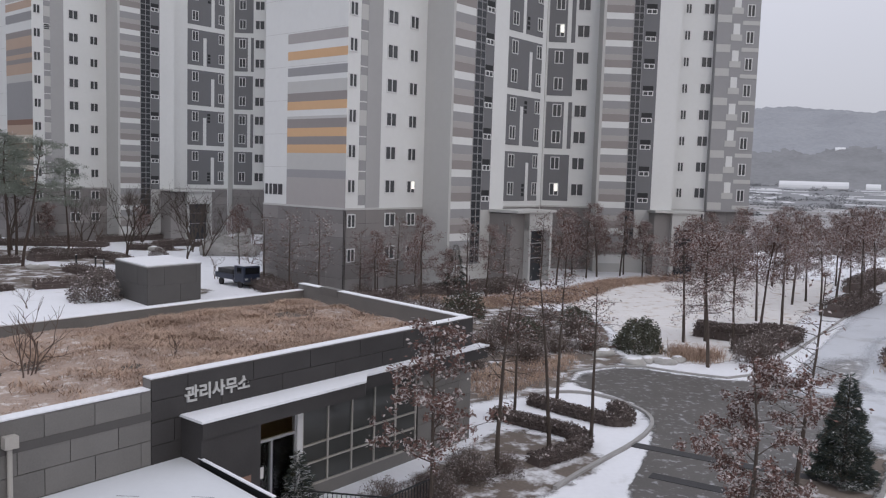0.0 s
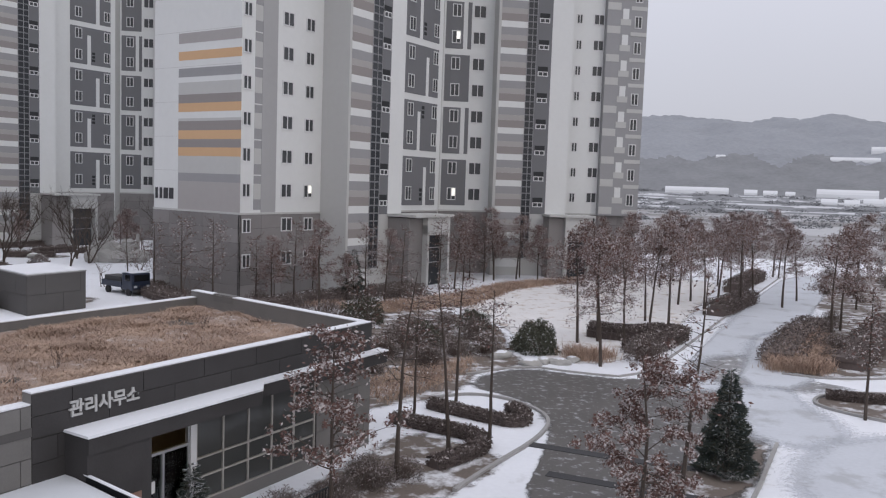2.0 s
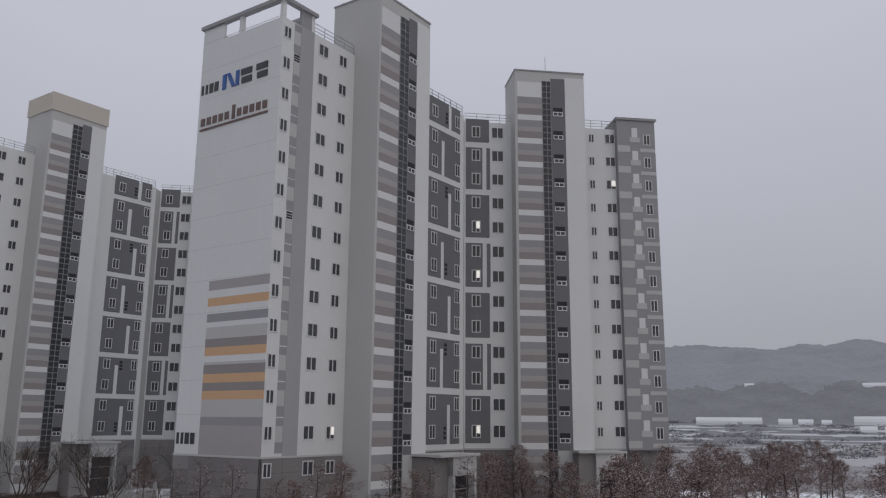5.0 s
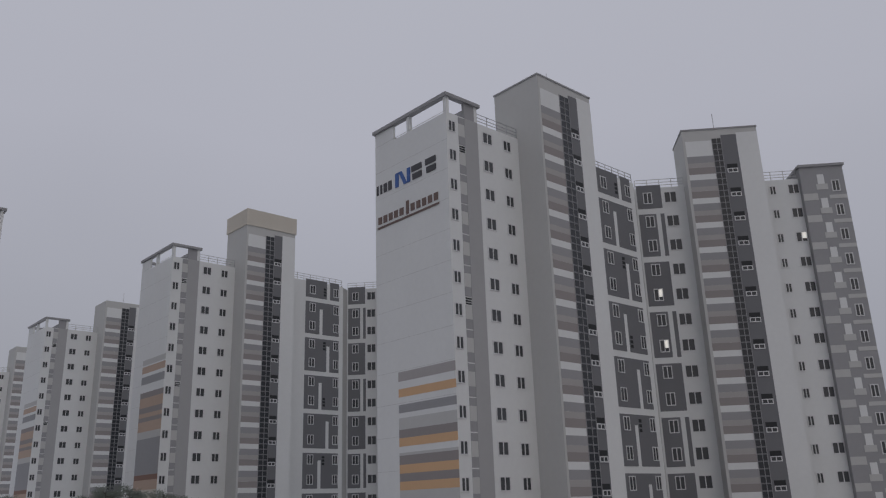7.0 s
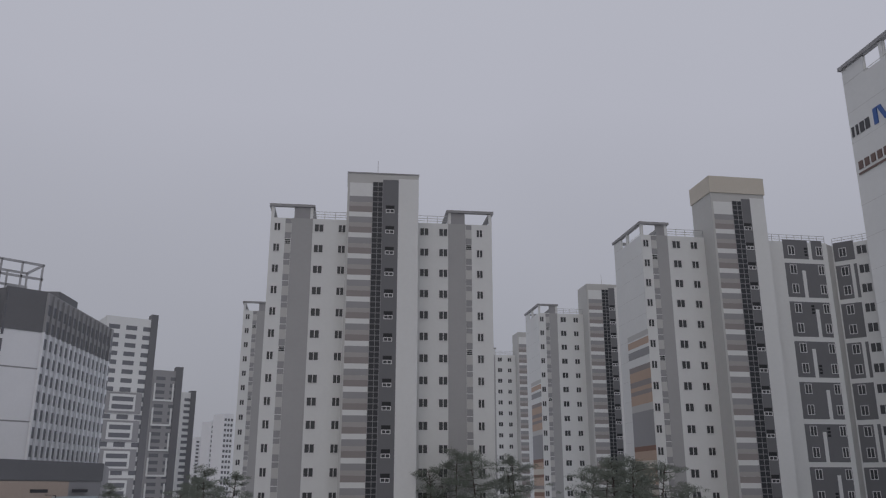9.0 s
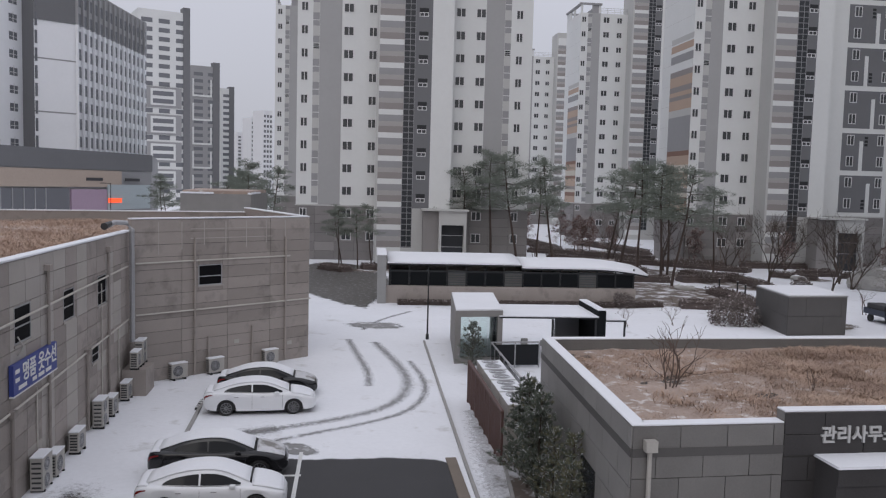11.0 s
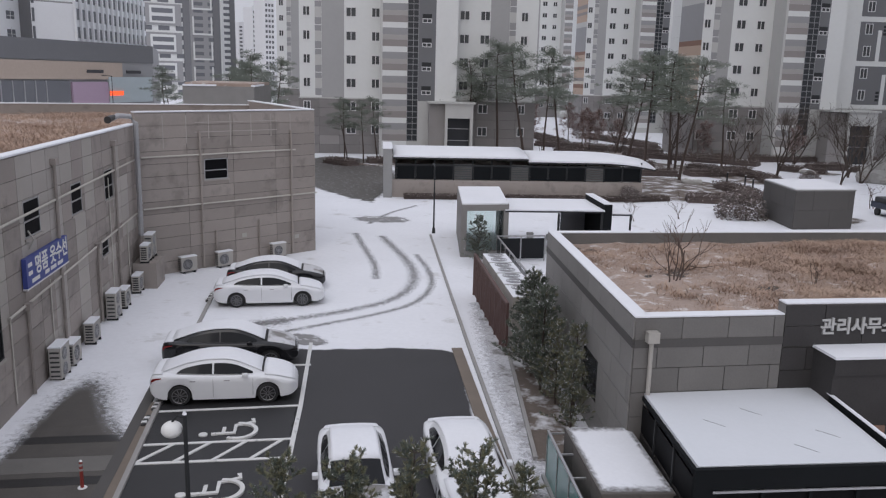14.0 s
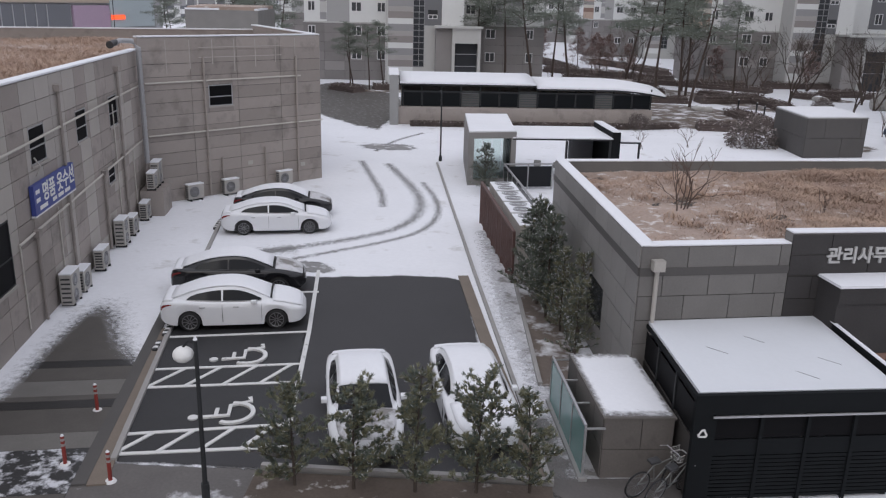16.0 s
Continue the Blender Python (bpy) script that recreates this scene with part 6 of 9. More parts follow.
# ---- outdoor units of air conditioners ----
def outdoor_unit(label="snow-capped outdoor air conditioner unit by the stone wall", w=0.9, d=0.36, h=0.75, fans=1):
    u = thing("outdoor_unit", label, "outdoor unit", group="outdoor units")
    part("casing", soft_boxes(0.02, (-w / 2, w / 2, -d / 2, d / 2, 0.1, 0.1 + h)), "plastic_white", u)
    for q in (-w / 2 + 0.1, w / 2 - 0.18):
        part("foot", boxes((q, q + 0.08, -d / 2 - 0.03, d / 2 + 0.03, 0.0, 0.1)), "metal_dark", u)
    part("snow_cap", soft_boxes(0.02, (-w / 2 - 0.01, w / 2 + 0.01, -d / 2 - 0.01, d / 2 + 0.01, 0.1 + h, 0.155 + h)), "snow", u)
    for f in range(fans):
        cz = 0.1 + h * (f + 0.5) / fans
        bm = bmesh.new()
        r = min(0.28, h / fans * 0.42)
        for rr in (r, r * 0.7, r * 0.4):
            add_tube(bm, [(-0.1 + rr * math.cos(q), -d / 2 - 0.012, cz + rr * math.sin(q)) for q in (2 * math.pi * k / 16 for k in range(17))], 0.012, 4, False)
        for k in range(6):
            q = math.pi * k / 6
            add_box(bm, -r, r, -0.006, 0.006, -0.008, 0.008, Matrix.Translation((-0.1, -d / 2 - 0.012, cz)) @ Matrix.Rotation(q, 4, "Y"))
        part("fan_grille", bm, "metal_light", u)
        part("fan_recess", tube([(-0.1, -d / 2 - 0.004, cz), (-0.1, -d / 2 + 0.02, cz)], r, 16), "plastic_dark", u)
    for x0, x1 in ((-w / 2 - 0.012, -w / 2), (w / 2, w / 2 + 0.012)):
        bm = bmesh.new()
        for k in range(6):
            z = 0.18 + k * (h - 0.1) / 6
            add_box(bm, x0, x1, -d / 2 + 0.05, d / 2 - 0.05, z, z + 0.06)
        part("side_vent", bm, "plastic_dark", u)
    return u


ou = outdoor_unit()
big = outdoor_unit("tall twin-fan outdoor unit with snow on top", 0.95, 0.4, 1.08, 2)


def at_wall(m, s, d, z=0.0):
    p = m @ Vector((s, -d, z))
    return Matrix.Translation(p) @ Matrix.Rotation(math.atan2(m.col[0][1], m.col[0][0]), 4, "Z")


big.matrix_basis = at_wall(la, 13.7, 0.38)
ou.matrix_basis = at_wall(la, 15.0, 0.40)
copy_thing(ou, at_wall(la, 17.5, 0.40))
copy_thing(big, at_wall(la, 20.7, 0.40))
copy_thing(ou, at_wall(la, 22.4, 0.40))
copy_thing(ou, at_wall(la, 25.0, 0.40))
copy_thing(ou, at_wall(le, 2.3, 0.4))
copy_thing(ou, at_wall(le, 4.4, 0.45))
copy_thing(ou, at_wall(le, 7.9, 0.4))
stand = thing("concrete_stand", "grey concrete block carrying outdoor units in the corner", "concrete stand")
part("block", boxes((-0.9, 0.9, -0.55, 0.55, 0, 1.25)), "granite_brown", stand)
stand.matrix_basis = at_wall(la, ll - 1.3, 0.62)
copy_thing(ou, at_wall(la, ll - 1.8, 0.62, 1.25))
copy_thing(big, at_wall(la, ll - 0.75, 0.62, 1.25))


# ---- ramp canopy, stair shelter, plant box, fences ----
ramp = thing("ramp_canopy", "long low ramp shelter with a snow-covered arched roof", "ramp shelter")
r0, r1 = (-52.0, 47.9), (-37.6, 64.2)
rmx = face_frame(r0, (r1[0] - r0[0], r1[1] - r0[1]))
rl = math.hypot(r1[0] - r0[0], r1[1] - r0[1])


def arched_roof(parent, m, s0, s1, z0, rise, depth, mat, name, droop=0.0, lift=0.0):
    bm = bmesh.new()
    rows = []
    for i in range(9):
        s = s0 + (s1 - s0) * i / 8
        row = []
        for j in range(9):
            y = depth * j / 8
            z = z0 + rise * math.sin(math.pi * (0.08 + 0.62 * j / 8)) - droop * (max(0.0, i / 8 - 0.55) / 0.45) ** 2 + lift
            row.append((s, y - 0.3, z))
        rows.append(row)
    top = [[bm.verts.new(m @ Vector(p)) for p in row] for row in rows]
    low = [[bm.verts.new(m @ (Vector(p) - Vector((0, 0, 0.12)))) for p in row] for row in rows]
    for i in range(8):
        for j in range(8):
            bm.faces.new((top[i][j], top[i + 1][j], top[i + 1][j + 1], top[i][j + 1])).smooth = True
            bm.faces.new((low[i][j + 1], low[i + 1][j + 1], low[i + 1][j], low[i][j])).smooth = True
    for i in range(8):
        bm.faces.new((top[i][0], low[i][0], low[i + 1][0], top[i + 1][0]))
        bm.faces.new((top[i][8], top[i + 1][8], low[i + 1][8], low[i][8]))
    for j in range(8):
        bm.faces.new((top[0][j], top[0][j + 1], low[0][j + 1], low[0][j]))
        bm.faces.new((top[8][j], low[8][j], low[8][j + 1], top[8][j + 1]))
    return part(name, bm, mat, parent)


arched_roof(ramp, rmx, -0.3, rl * 0.53, 3.35, 0.6, 7.0, "metal_dark", "roof_sheet")
arched_roof(ramp, rmx, -0.25, rl * 0.528, 3.35, 0.6, 6.95, "snow", "snow_cap", lift=0.135)
arched_roof(ramp, rmx, rl * 0.53, rl + 1.2, 3.1, 0.55, 7.0, "metal_dark", "roof_sheet", 0.5)
arched_roof(ramp, rmx, rl * 0.532, rl + 1.15, 3.1, 0.55, 6.95, "snow", "snow_cap", 0.5, 0.135)
piece("end_wall", "concrete", ramp, rmx, -1.1, -0.35, -0.4, 6.4, 0.0, 4.2, "pale end wall")
piece("snow_cap", "snow", ramp, rmx, -1.15, -0.3, -0.45, 6.45, 4.2, 4.27)
piece("low_wall", "granite_brown", ramp, rmx, -0.35, rl + 0.2, 0.0, 0.3, 0.0, 1.55, "low stone wall")
n = 13
for k in range(n + 1):
    s = rl * k / n
    piece("post", "metal_dark", ramp, rmx, s - 0.06, s + 0.06, 0.05, 0.17, 1.55, 3.3)
    if k < n:
        if k in (3, 6, 10):
            for q in range(7):
                piece("louvre_slat", "metal_mid", ramp, rmx, s + 0.1, s + rl / n - 0.1, 0.06, 0.14, 1.65 + q * 0.2, 1.73 + q * 0.2)
        else:
            piece("screen_panel", "panel_black", ramp, rmx, s + 0.08, s + rl / n - 0.08, 0.09, 0.12, 1.6, 2.75)
piece("beam", "metal_dark", ramp, rmx, 0, rl, 0.03, 0.2, 2.75, 2.9)
piece("rear_wall", "granite_brown", ramp, rmx, 0, rl, 6.2, 6.4, 0.0, 3.6)

stair = thing("stair_shelter", "small grey stair shelter with a snowy flat roof", "stair shelter")
q0, q1, q2, q3 = (-31.8, 34.5), (-30.2, 36.9), (-35.6, 42.4), (-37.4, 40.1)
qm = face_frame(q0, (q1[0] - q0[0], q1[1] - q0[1]))
ql = math.hypot(q1[0] - q0[0], q1[1] - q0[1])
qs = face_frame(q3, (q0[0] - q3[0], q0[1] - q3[1]))
qsl = math.hypot(q0[0] - q3[0], q0[1] - q3[1])
part("roof", prism([q0, q1, q2, q3], 2.75, 3.1), "granite_wall", stair)
part("snow_cap", prism([lerp2(q0, q2, 0.015), lerp2(q1, q3, 0.015), lerp2(q2, q0, 0.015), lerp2(q3, q1, 0.015)], 3.1, 3.17), "snow", stair)
part("wall", prism([q0, lerp2(q0, q1, 0.12), lerp2(q3, q2, 0.12), q3], 0.0, 2.75), "granite_wall", stair, "grey concrete side wall")
piece("corner_post", "granite_wall", stair, qm, ql - 0.3, ql, 0.0, 0.35, 0.0, 2.75)
piece("sill_wall", "granite_wall", stair, qm, 0.3, ql - 0.3, 0.02, 0.3, 0.0, 0.35)
for k in range(4):
    piece("pane", "glass_clear", stair, qm, 0.35 + k * (ql - 0.65) / 4, 0.32 + (k + 1) * (ql - 0.65) / 4, 0.1, 0.12, 0.35, 2.75)
qe = face_frame(q1, (q2[0] - q1[0], q2[1] - q1[1]))
for k in range(9):
    piece("louvre_post", "metal_dark", stair, qe, 0.5 + k * 0.5, 0.62 + k * 0.5, 0.02, 0.2, 0.0, 2.75)
piece("rear_wall", "granite_wall", stair, qe, 5.4, 7.6, 0.0, 0.2, 0.0, 2.75)

link_roof = thing("link_canopy", "flat white snowed canopy on dark posts beside the stair shelter", "canopy")
c0, c1 = (-29.9, 37.2), (-26.4, 41.2)
cm = face_frame(c0, (c1[0] - c0[0], c1[1] - c0[1]))
cl = math.hypot(c1[0] - c0[0], c1[1] - c0[1])
piece("roof", "metal_dark", link_roof, cm, -0.65, cl, 0.0, 4.6, 2.65, 2.75)
piece("snow_cap", "snow", link_roof, cm, -0.65, cl + 0.02, -0.02, 4.6, 2.75, 2.82)
for s in (2.6, cl - 0.1):
    piece("post", "metal_dark", link_roof, cm, s - 0.06, s + 0.06, 0.05, 0.17, 0.0, 2.6)
piece("dark_pier", "panel_black", link_roof, cm, cl + 0.0, cl + 0.5, 0.1, 4.6, 0.0, 3.15, "dark slab pier with snow")
piece("snow_cap", "snow", link_roof, cm, cl, cl + 0.5, 0.1, 4.6, 3.15, 3.21)
piece("roof", "metal_dark", link_roof, cm, cl + 0.52, cl + 1.7, 0.0, 4.2, 2.5, 2.6)
piece("snow_cap", "snow", link_roof, cm, cl + 0.5, cl + 1.72, -0.02, 4.2, 2.6, 2.66)
piece("post", "metal_dark", link_roof, cm, cl + 1.6, cl + 1.7, 0.05, 0.15, 0.0, 2.5)
piece("back_screen", "glass_far", link_roof, cm, cl - 1.6, cl, 4.4, 4.5, 0.0, 2.6)
for s, z in ((0.9, 0.9), (2.1, 0.8)):
    nb = thing("notice_box", "small grey box on a post in the snow", "box", group="notice boxes")
    piece("case", "concrete", nb, cm, s, s + 0.4, 1.0, 1.2, z, z + 0.35)
    piece("post", "metal_dark", nb, cm, s + 0.17, s + 0.23, 1.07, 1.13, 0.0, z)

plant = thing("plant_box", "plain grey service block with snow on its flat roof", "service block")
k0, k1, k2 = (-26.7, 64.7), (-22.5, 60.3), (-19.7, 64.2)
k3 = (k0[0] + k2[0] - k1[0], k0[1] + k2[1] - k1[1])
part("body", prism([k0, k1, k2, k3], 0.0, 2.85), "granite_dark", plant)
part("coping", prism([lerp2(p, (-23.3, 64.5), -0.02) for p in (k0, k1, k2, k3)], 2.85, 2.93), "concrete", plant)
part("snow_cap", prism([lerp2(p, (-23.3, 64.5), 0.01) for p in (k0, k1, k2, k3)], 2.93, 3.0), "snow", plant)
pm_ = face_frame(k1, (k2[0] - k1[0], k2[1] - k1[1]))
cladding(plant, pm_, math.hypot(k2[0] - k1[0], k2[1] - k1[1]), 0.0, 2.85, 1.42, 2.9, "granite_dark2", 0.03)
pm_ = face_frame(k0, (k1[0] - k0[0], k1[1] - k0[1]))
cladding(plant, pm_, math.hypot(k1[0] - k0[0], k1[1] - k0[1]), 0.0, 2.85, 1.42, 2.9, "granite_dark2", 0.03)

# condenser bank behind a maroon fence
fence = thing("slatted_fence", "maroon steel slatted fence along the snowy walk", "fence")
f0, f1 = (-25.6, 28.75), (-18.85, 23.1)
fmx = face_frame(f0, (f1[0] - f0[0], f1[1] - f0[1]))
fl_ = math.hypot(f1[0] - f0[0], f1[1] - f0[1])
for k in range(8):
    s = fl_ * k / 7
    piece("post", "red_fence", fence, fmx, s - 0.05, s + 0.05, 0.0, 0.1, 0.0, 2.05)
for k in range(44):
    s = 0.08 + k * (fl_ - 0.1) / 44
    piece("slat", "red_fence", fence, fmx, s, s + 0.07, 0.02, 0.06, 0.1, 2.0)
piece("top_rail", "red_fence", fence, fmx, 0, fl_, -0.01, 0.11, 2.0, 2.08)
for k in range(4):
    cu = thing("condenser", "large roof-fan condenser dusted with snow behind the fence", "condenser", group="condensers")
    s = 0.5 + k * 2.0
    piece("casing", "plastic_white", cu, fmx, s, s + 1.8, 0.35, 1.45, 0.1, 2.15)
    piece("snow_cap", "snow", cu, fmx, s, s + 1.8, 0.35, 1.45, 2.15, 2.18)
    piece("plinth", "concrete", cu, fmx, s, s + 1.8, 0.35, 1.45, 0.0, 0.1)
    for q in (0.45, 1.35):
        bm = bmesh.new()
        for rr in (0.36, 0.26, 0.15):
            add_tube(bm, [(s + q + rr * math.cos(a), 0.9 + rr * math.sin(a), 2.20) for a in (2 * math.pi * i / 18 for i in range(19))], 0.02, 4, False)
        bm.transform(fmx)
        part("fan_ring", bm, "metal_light", cu)
rail = thing("glass_balustrade", "dark glass balustrade with steel rail round the stairwell", "balustrade")
for p, q in (((-29.7, 35.3), (-28.0, 37.6)), ((-29.7, 35.3), (-23.2, 29.8))):
    m_ = face_frame(p, (q[0] - p[0], q[1] - p[1]))
    w = math.hypot(q[0] - p[0], q[1] - p[1])
    n = max(2, round(w / 1.4))
    for k in range(n + 1):
        piece("post", "metal_light", rail, m_, w * k / n - 0.03, w * k / n + 0.03, -0.03, 0.03, 0.0, 1.45)
        if k < n:
            piece("pane", "car_glass", rail, m_, w * k / n + 0.04, w * (k + 1) / n - 0.04, -0.01, 0.01, 0.15, 1.35)
    piece("top_rail", "metal_light", rail, m_, 0, w, -0.04, 0.04, 1.45, 1.52)


# ---- street furniture ----
lamp = thing("garden_lamp", "dark lamp post with a snow-capped hanging globe", "street lamp", (-14.05, 7.35, 0))
part("pole", tube([(0, 0, 0), (0, 0, 0.5), (0, 0, 3.75)], [0.075, 0.055, 0.04], 10), "metal_dark", lamp)
part("base_sleeve", tube([(0, 0, 0), (0, 0, 0.45)], 0.09, 10), "metal_dark", lamp)
part("arm", tube([(0, 0, 3.68), (-0.1, -0.1, 3.72), (-0.19, -0.17, 3.58)], 0.025, 6), "metal_dark", lamp)
bm = bmesh.new()
bmesh.ops.create_uvsphere(bm, u_segments=18, v_segments=12, radius=0.21, matrix=Matrix.Translation((-0.20, -0.18, 3.42)) @ Matrix.Diagonal((1, 1, 0.8, 1)))
part("globe", bm, "letter_white", lamp, "white globe shade")
part("pole_cap", tube([(0, 0, 3.75), (0, 0, 3.82)], [0.05, 0.02], 8), "snow", lamp)


def lamp_post(at, h, turn):
    p = thing("street_lamp", "slim dark street lamp standing in the snow", "street lamp", at, turn, "street lamps")
    part("pole", tube([(0, 0, 0), (0, 0, h)], [0.06, 0.04], 8), "metal_dark", p)
    part("base_sleeve", tube([(0, 0, 0), (0, 0, 0.35)], [0.12, 0.1], 8), "metal_dark", p)
    part("arm", tube([(0, 0, h - 0.05), (0.5, 0, h), (1.2, 0, h)], 0.03, 6), "metal_dark", p)
    part("lamp_head", soft_boxes(0.02, (0.9, 1.5, -0.09, 0.09, h - 0.03, h + 0.05)), "metal_dark", p)
    return p


lamp_post((-38.1, 38.6, 0), 4.5, 2.4)
for x, y in ((-17.5, 5.75), (-16.15, 6.2), (-19.5, 7.35)):
    b = thing("flexible_bollard", "faded red traffic post with reflective bands", "bollard", (x, y, 0), group="traffic posts")
    part("post", tube([(0, 0, 0.04), (0, 0, 0.75)], 0.045, 10), "orange_post", b)
    part("foot", tube([(0, 0, 0), (0, 0, 0.05)], [0.14, 0.11], 12), "reflector", b, "white round foot")
    for z in (0.5, 0.63):
        part("band", tube([(0, 0, z), (0, 0, z + 0.06)], 0.048, 10), "kerb", b, "dull grey reflective band")
    part("snow_cap", tube([(0, 0, 0.75), (0, 0, 0.79)], [0.045, 0.02], 8), "snow", b)
for x, y in ((-23.05, 11.1), (-22.2, 10.35), (-33.0, 18.7), (-33.6, 19.2), (-26.0, 13.0)):
    w = thing("wheel_stop", "black and white wheel stop lying at a parking bay", "wheel stop", (x, y, 0), radians(140), "wheel stops")
    part("body", soft_boxes(0.03, (-0.35, 0.35, -0.07, 0.07, 0, 0.11)), "plastic_dark", w)
    for q in (-0.24, 0.06):
        part("stripe", boxes((q, q + 0.14, -0.074, 0.074, 0.02, 0.113)), "reflector", w)
for x, y in ((-39.0, 84.5), (-36.4, 83.2), (-34.6, 81.0)):
    b = thing("path_bollard", "short dark bollard on a snowy garden path", "bollard", (x, y, 0), group="path bollards")
    part("post", tube([(0, 0, 0), (0, 0, 1.0)], 0.09, 8), "metal_dark", b)
    part("cap", tube([(0, 0, 1.0), (0, 0, 1.05)], [0.1, 0.05], 8), "snow", b)


# ---- cars ----
def loft(sections, closed=True):
    """Skin a row of cross-sections, each a list of points of the same count."""
    bm = bmesh.new()
    rows = [[bm.verts.new(p) for p in s] for s in sections]
    for a, b in zip(rows, rows[1:]):
        for i in range(len(a) - 1):
            bm.faces.new((a[i], a[i + 1], b[i + 1], b[i]))
    for r in (rows[0], rows[-1]):
        bm.faces.new(r)
    bmesh.ops.recalc_face_normals(bm, faces=bm.faces[:])
    for f in bm.faces:
        f.smooth = True
    return bm


def along(x, knots):
    """A smooth curve through (x, value) knots."""
    if x <= knots[0][0]:
        return knots[0][1]
    for k in range(len(knots) - 1):
        (x0, a), (x1, b) = knots[k], knots[k + 1]
        if x <= x1:
            f = (x - x0) / (x1 - x0)
            m0 = (b - knots[k - 1][1]) / (x1 - knots[k - 1][0]) if k else (b - a) / (x1 - x0)
            m1 = (knots[k + 2][1] - a) / (knots[k + 2][0] - x0) if k + 2 < len(knots) else (b - a) / (x1 - x0)
            h = x1 - x0
            return (2 * f ** 3 - 3 * f ** 2 + 1) * a + (f ** 3 - 2 * f ** 2 + f) * h * m0 + (3 * f ** 2 - 2 * f ** 3) * b + (f ** 3 - f ** 2) * h * m1
    return knots[-1][1]


HALF = ((-2.30, 0.60), (-2.22, 0.74), (-2.0, 0.84), (-1.5, 0.90), (0.0, 0.915), (1.4, 0.905), (1.9, 0.85), (2.14, 0.74), (2.30, 0.52))
BELT = ((-2.30, 0.74), (-2.2, 0.92), (-1.9, 0.985), (-1.3, 0.985), (0.0, 0.945), (1.0, 0.92), (1.5, 0.86), (1.9, 0.75), (2.2, 0.64), (2.30, 0.52))
DECK = ((-2.30, 0.80), (-2.2, 0.99), (-1.9, 1.04), (-1.3, 1.05), (0.0, 1.01), (1.0, 1.0), (1.5, 0.945), (1.9, 0.845), (2.2, 0.71), (2.30, 0.56))
ROOF = ((-2.0, 1.02), (-1.6, 1.155), (-1.15, 1.31), (-0.65, 1.405), (-0.2, 1.43), (0.15, 1.41), (0.45, 1.335), (0.85, 1.165), (1.25, 0.985))
SIDE = ((-2.0, 0.70), (-1.5, 0.80), (-0.6, 0.845), (0.4, 0.845), (0.9, 0.82), (1.25, 0.77))
EDGE = ((-2.0, 0.60), (-1.4, 0.60), (-0.6, 0.605), (0.2, 0.60), (0.7, 0.62), (1.25, 0.68))
AXLES = (-1.36, 1.36)


def car_side(x, z):
    """Half width of the cabin's side at height z."""
    z0, z1 = along(x, BELT) - 0.02, along(x, ROOF) - 0.055
    f = min(1.0, max(0.0, (z - z0) / max(0.02, z1 - z0)))
    return along(x, SIDE) + (along(x, EDGE) - along(x, SIDE)) * f


def skin(rows, thick=0.0):
    """A skin over rows of points; with thickness it is closed below."""
    bm = bmesh.new()
    top = [[bm.verts.new(p) for p in r] for r in rows]
    sheets = [top]
    if thick:
        sheets.append([[bm.verts.new((p[0], p[1], p[2] - thick)) for p in r] for r in rows])
    for g in sheets:
        for a, b in zip(g, g[1:]):
            for i in range(len(a) - 1):
                bm.faces.new((a[i], a[i + 1], b[i + 1], b[i]))
    if thick:
        low = sheets[1]
        rim = [(r, 0) for r in range(len(rows))] + [(len(rows) - 1, i) for i in range(1, len(rows[0]))] + [(r, len(rows[0]) - 1) for r in range(len(rows) - 2, -1, -1)] + [(0, i) for i in range(len(rows[0]) - 2, 0, -1)]
        for (a, b), (c, d) in zip(rim, rim[1:] + rim[:1]):
            bm.faces.new((top[a][b], top[c][d], low[c][d], low[a][b]))
    bmesh.ops.recalc_face_normals(bm, faces=bm.faces[:])
    for f in bm.faces:
        f.smooth = True
    return bm


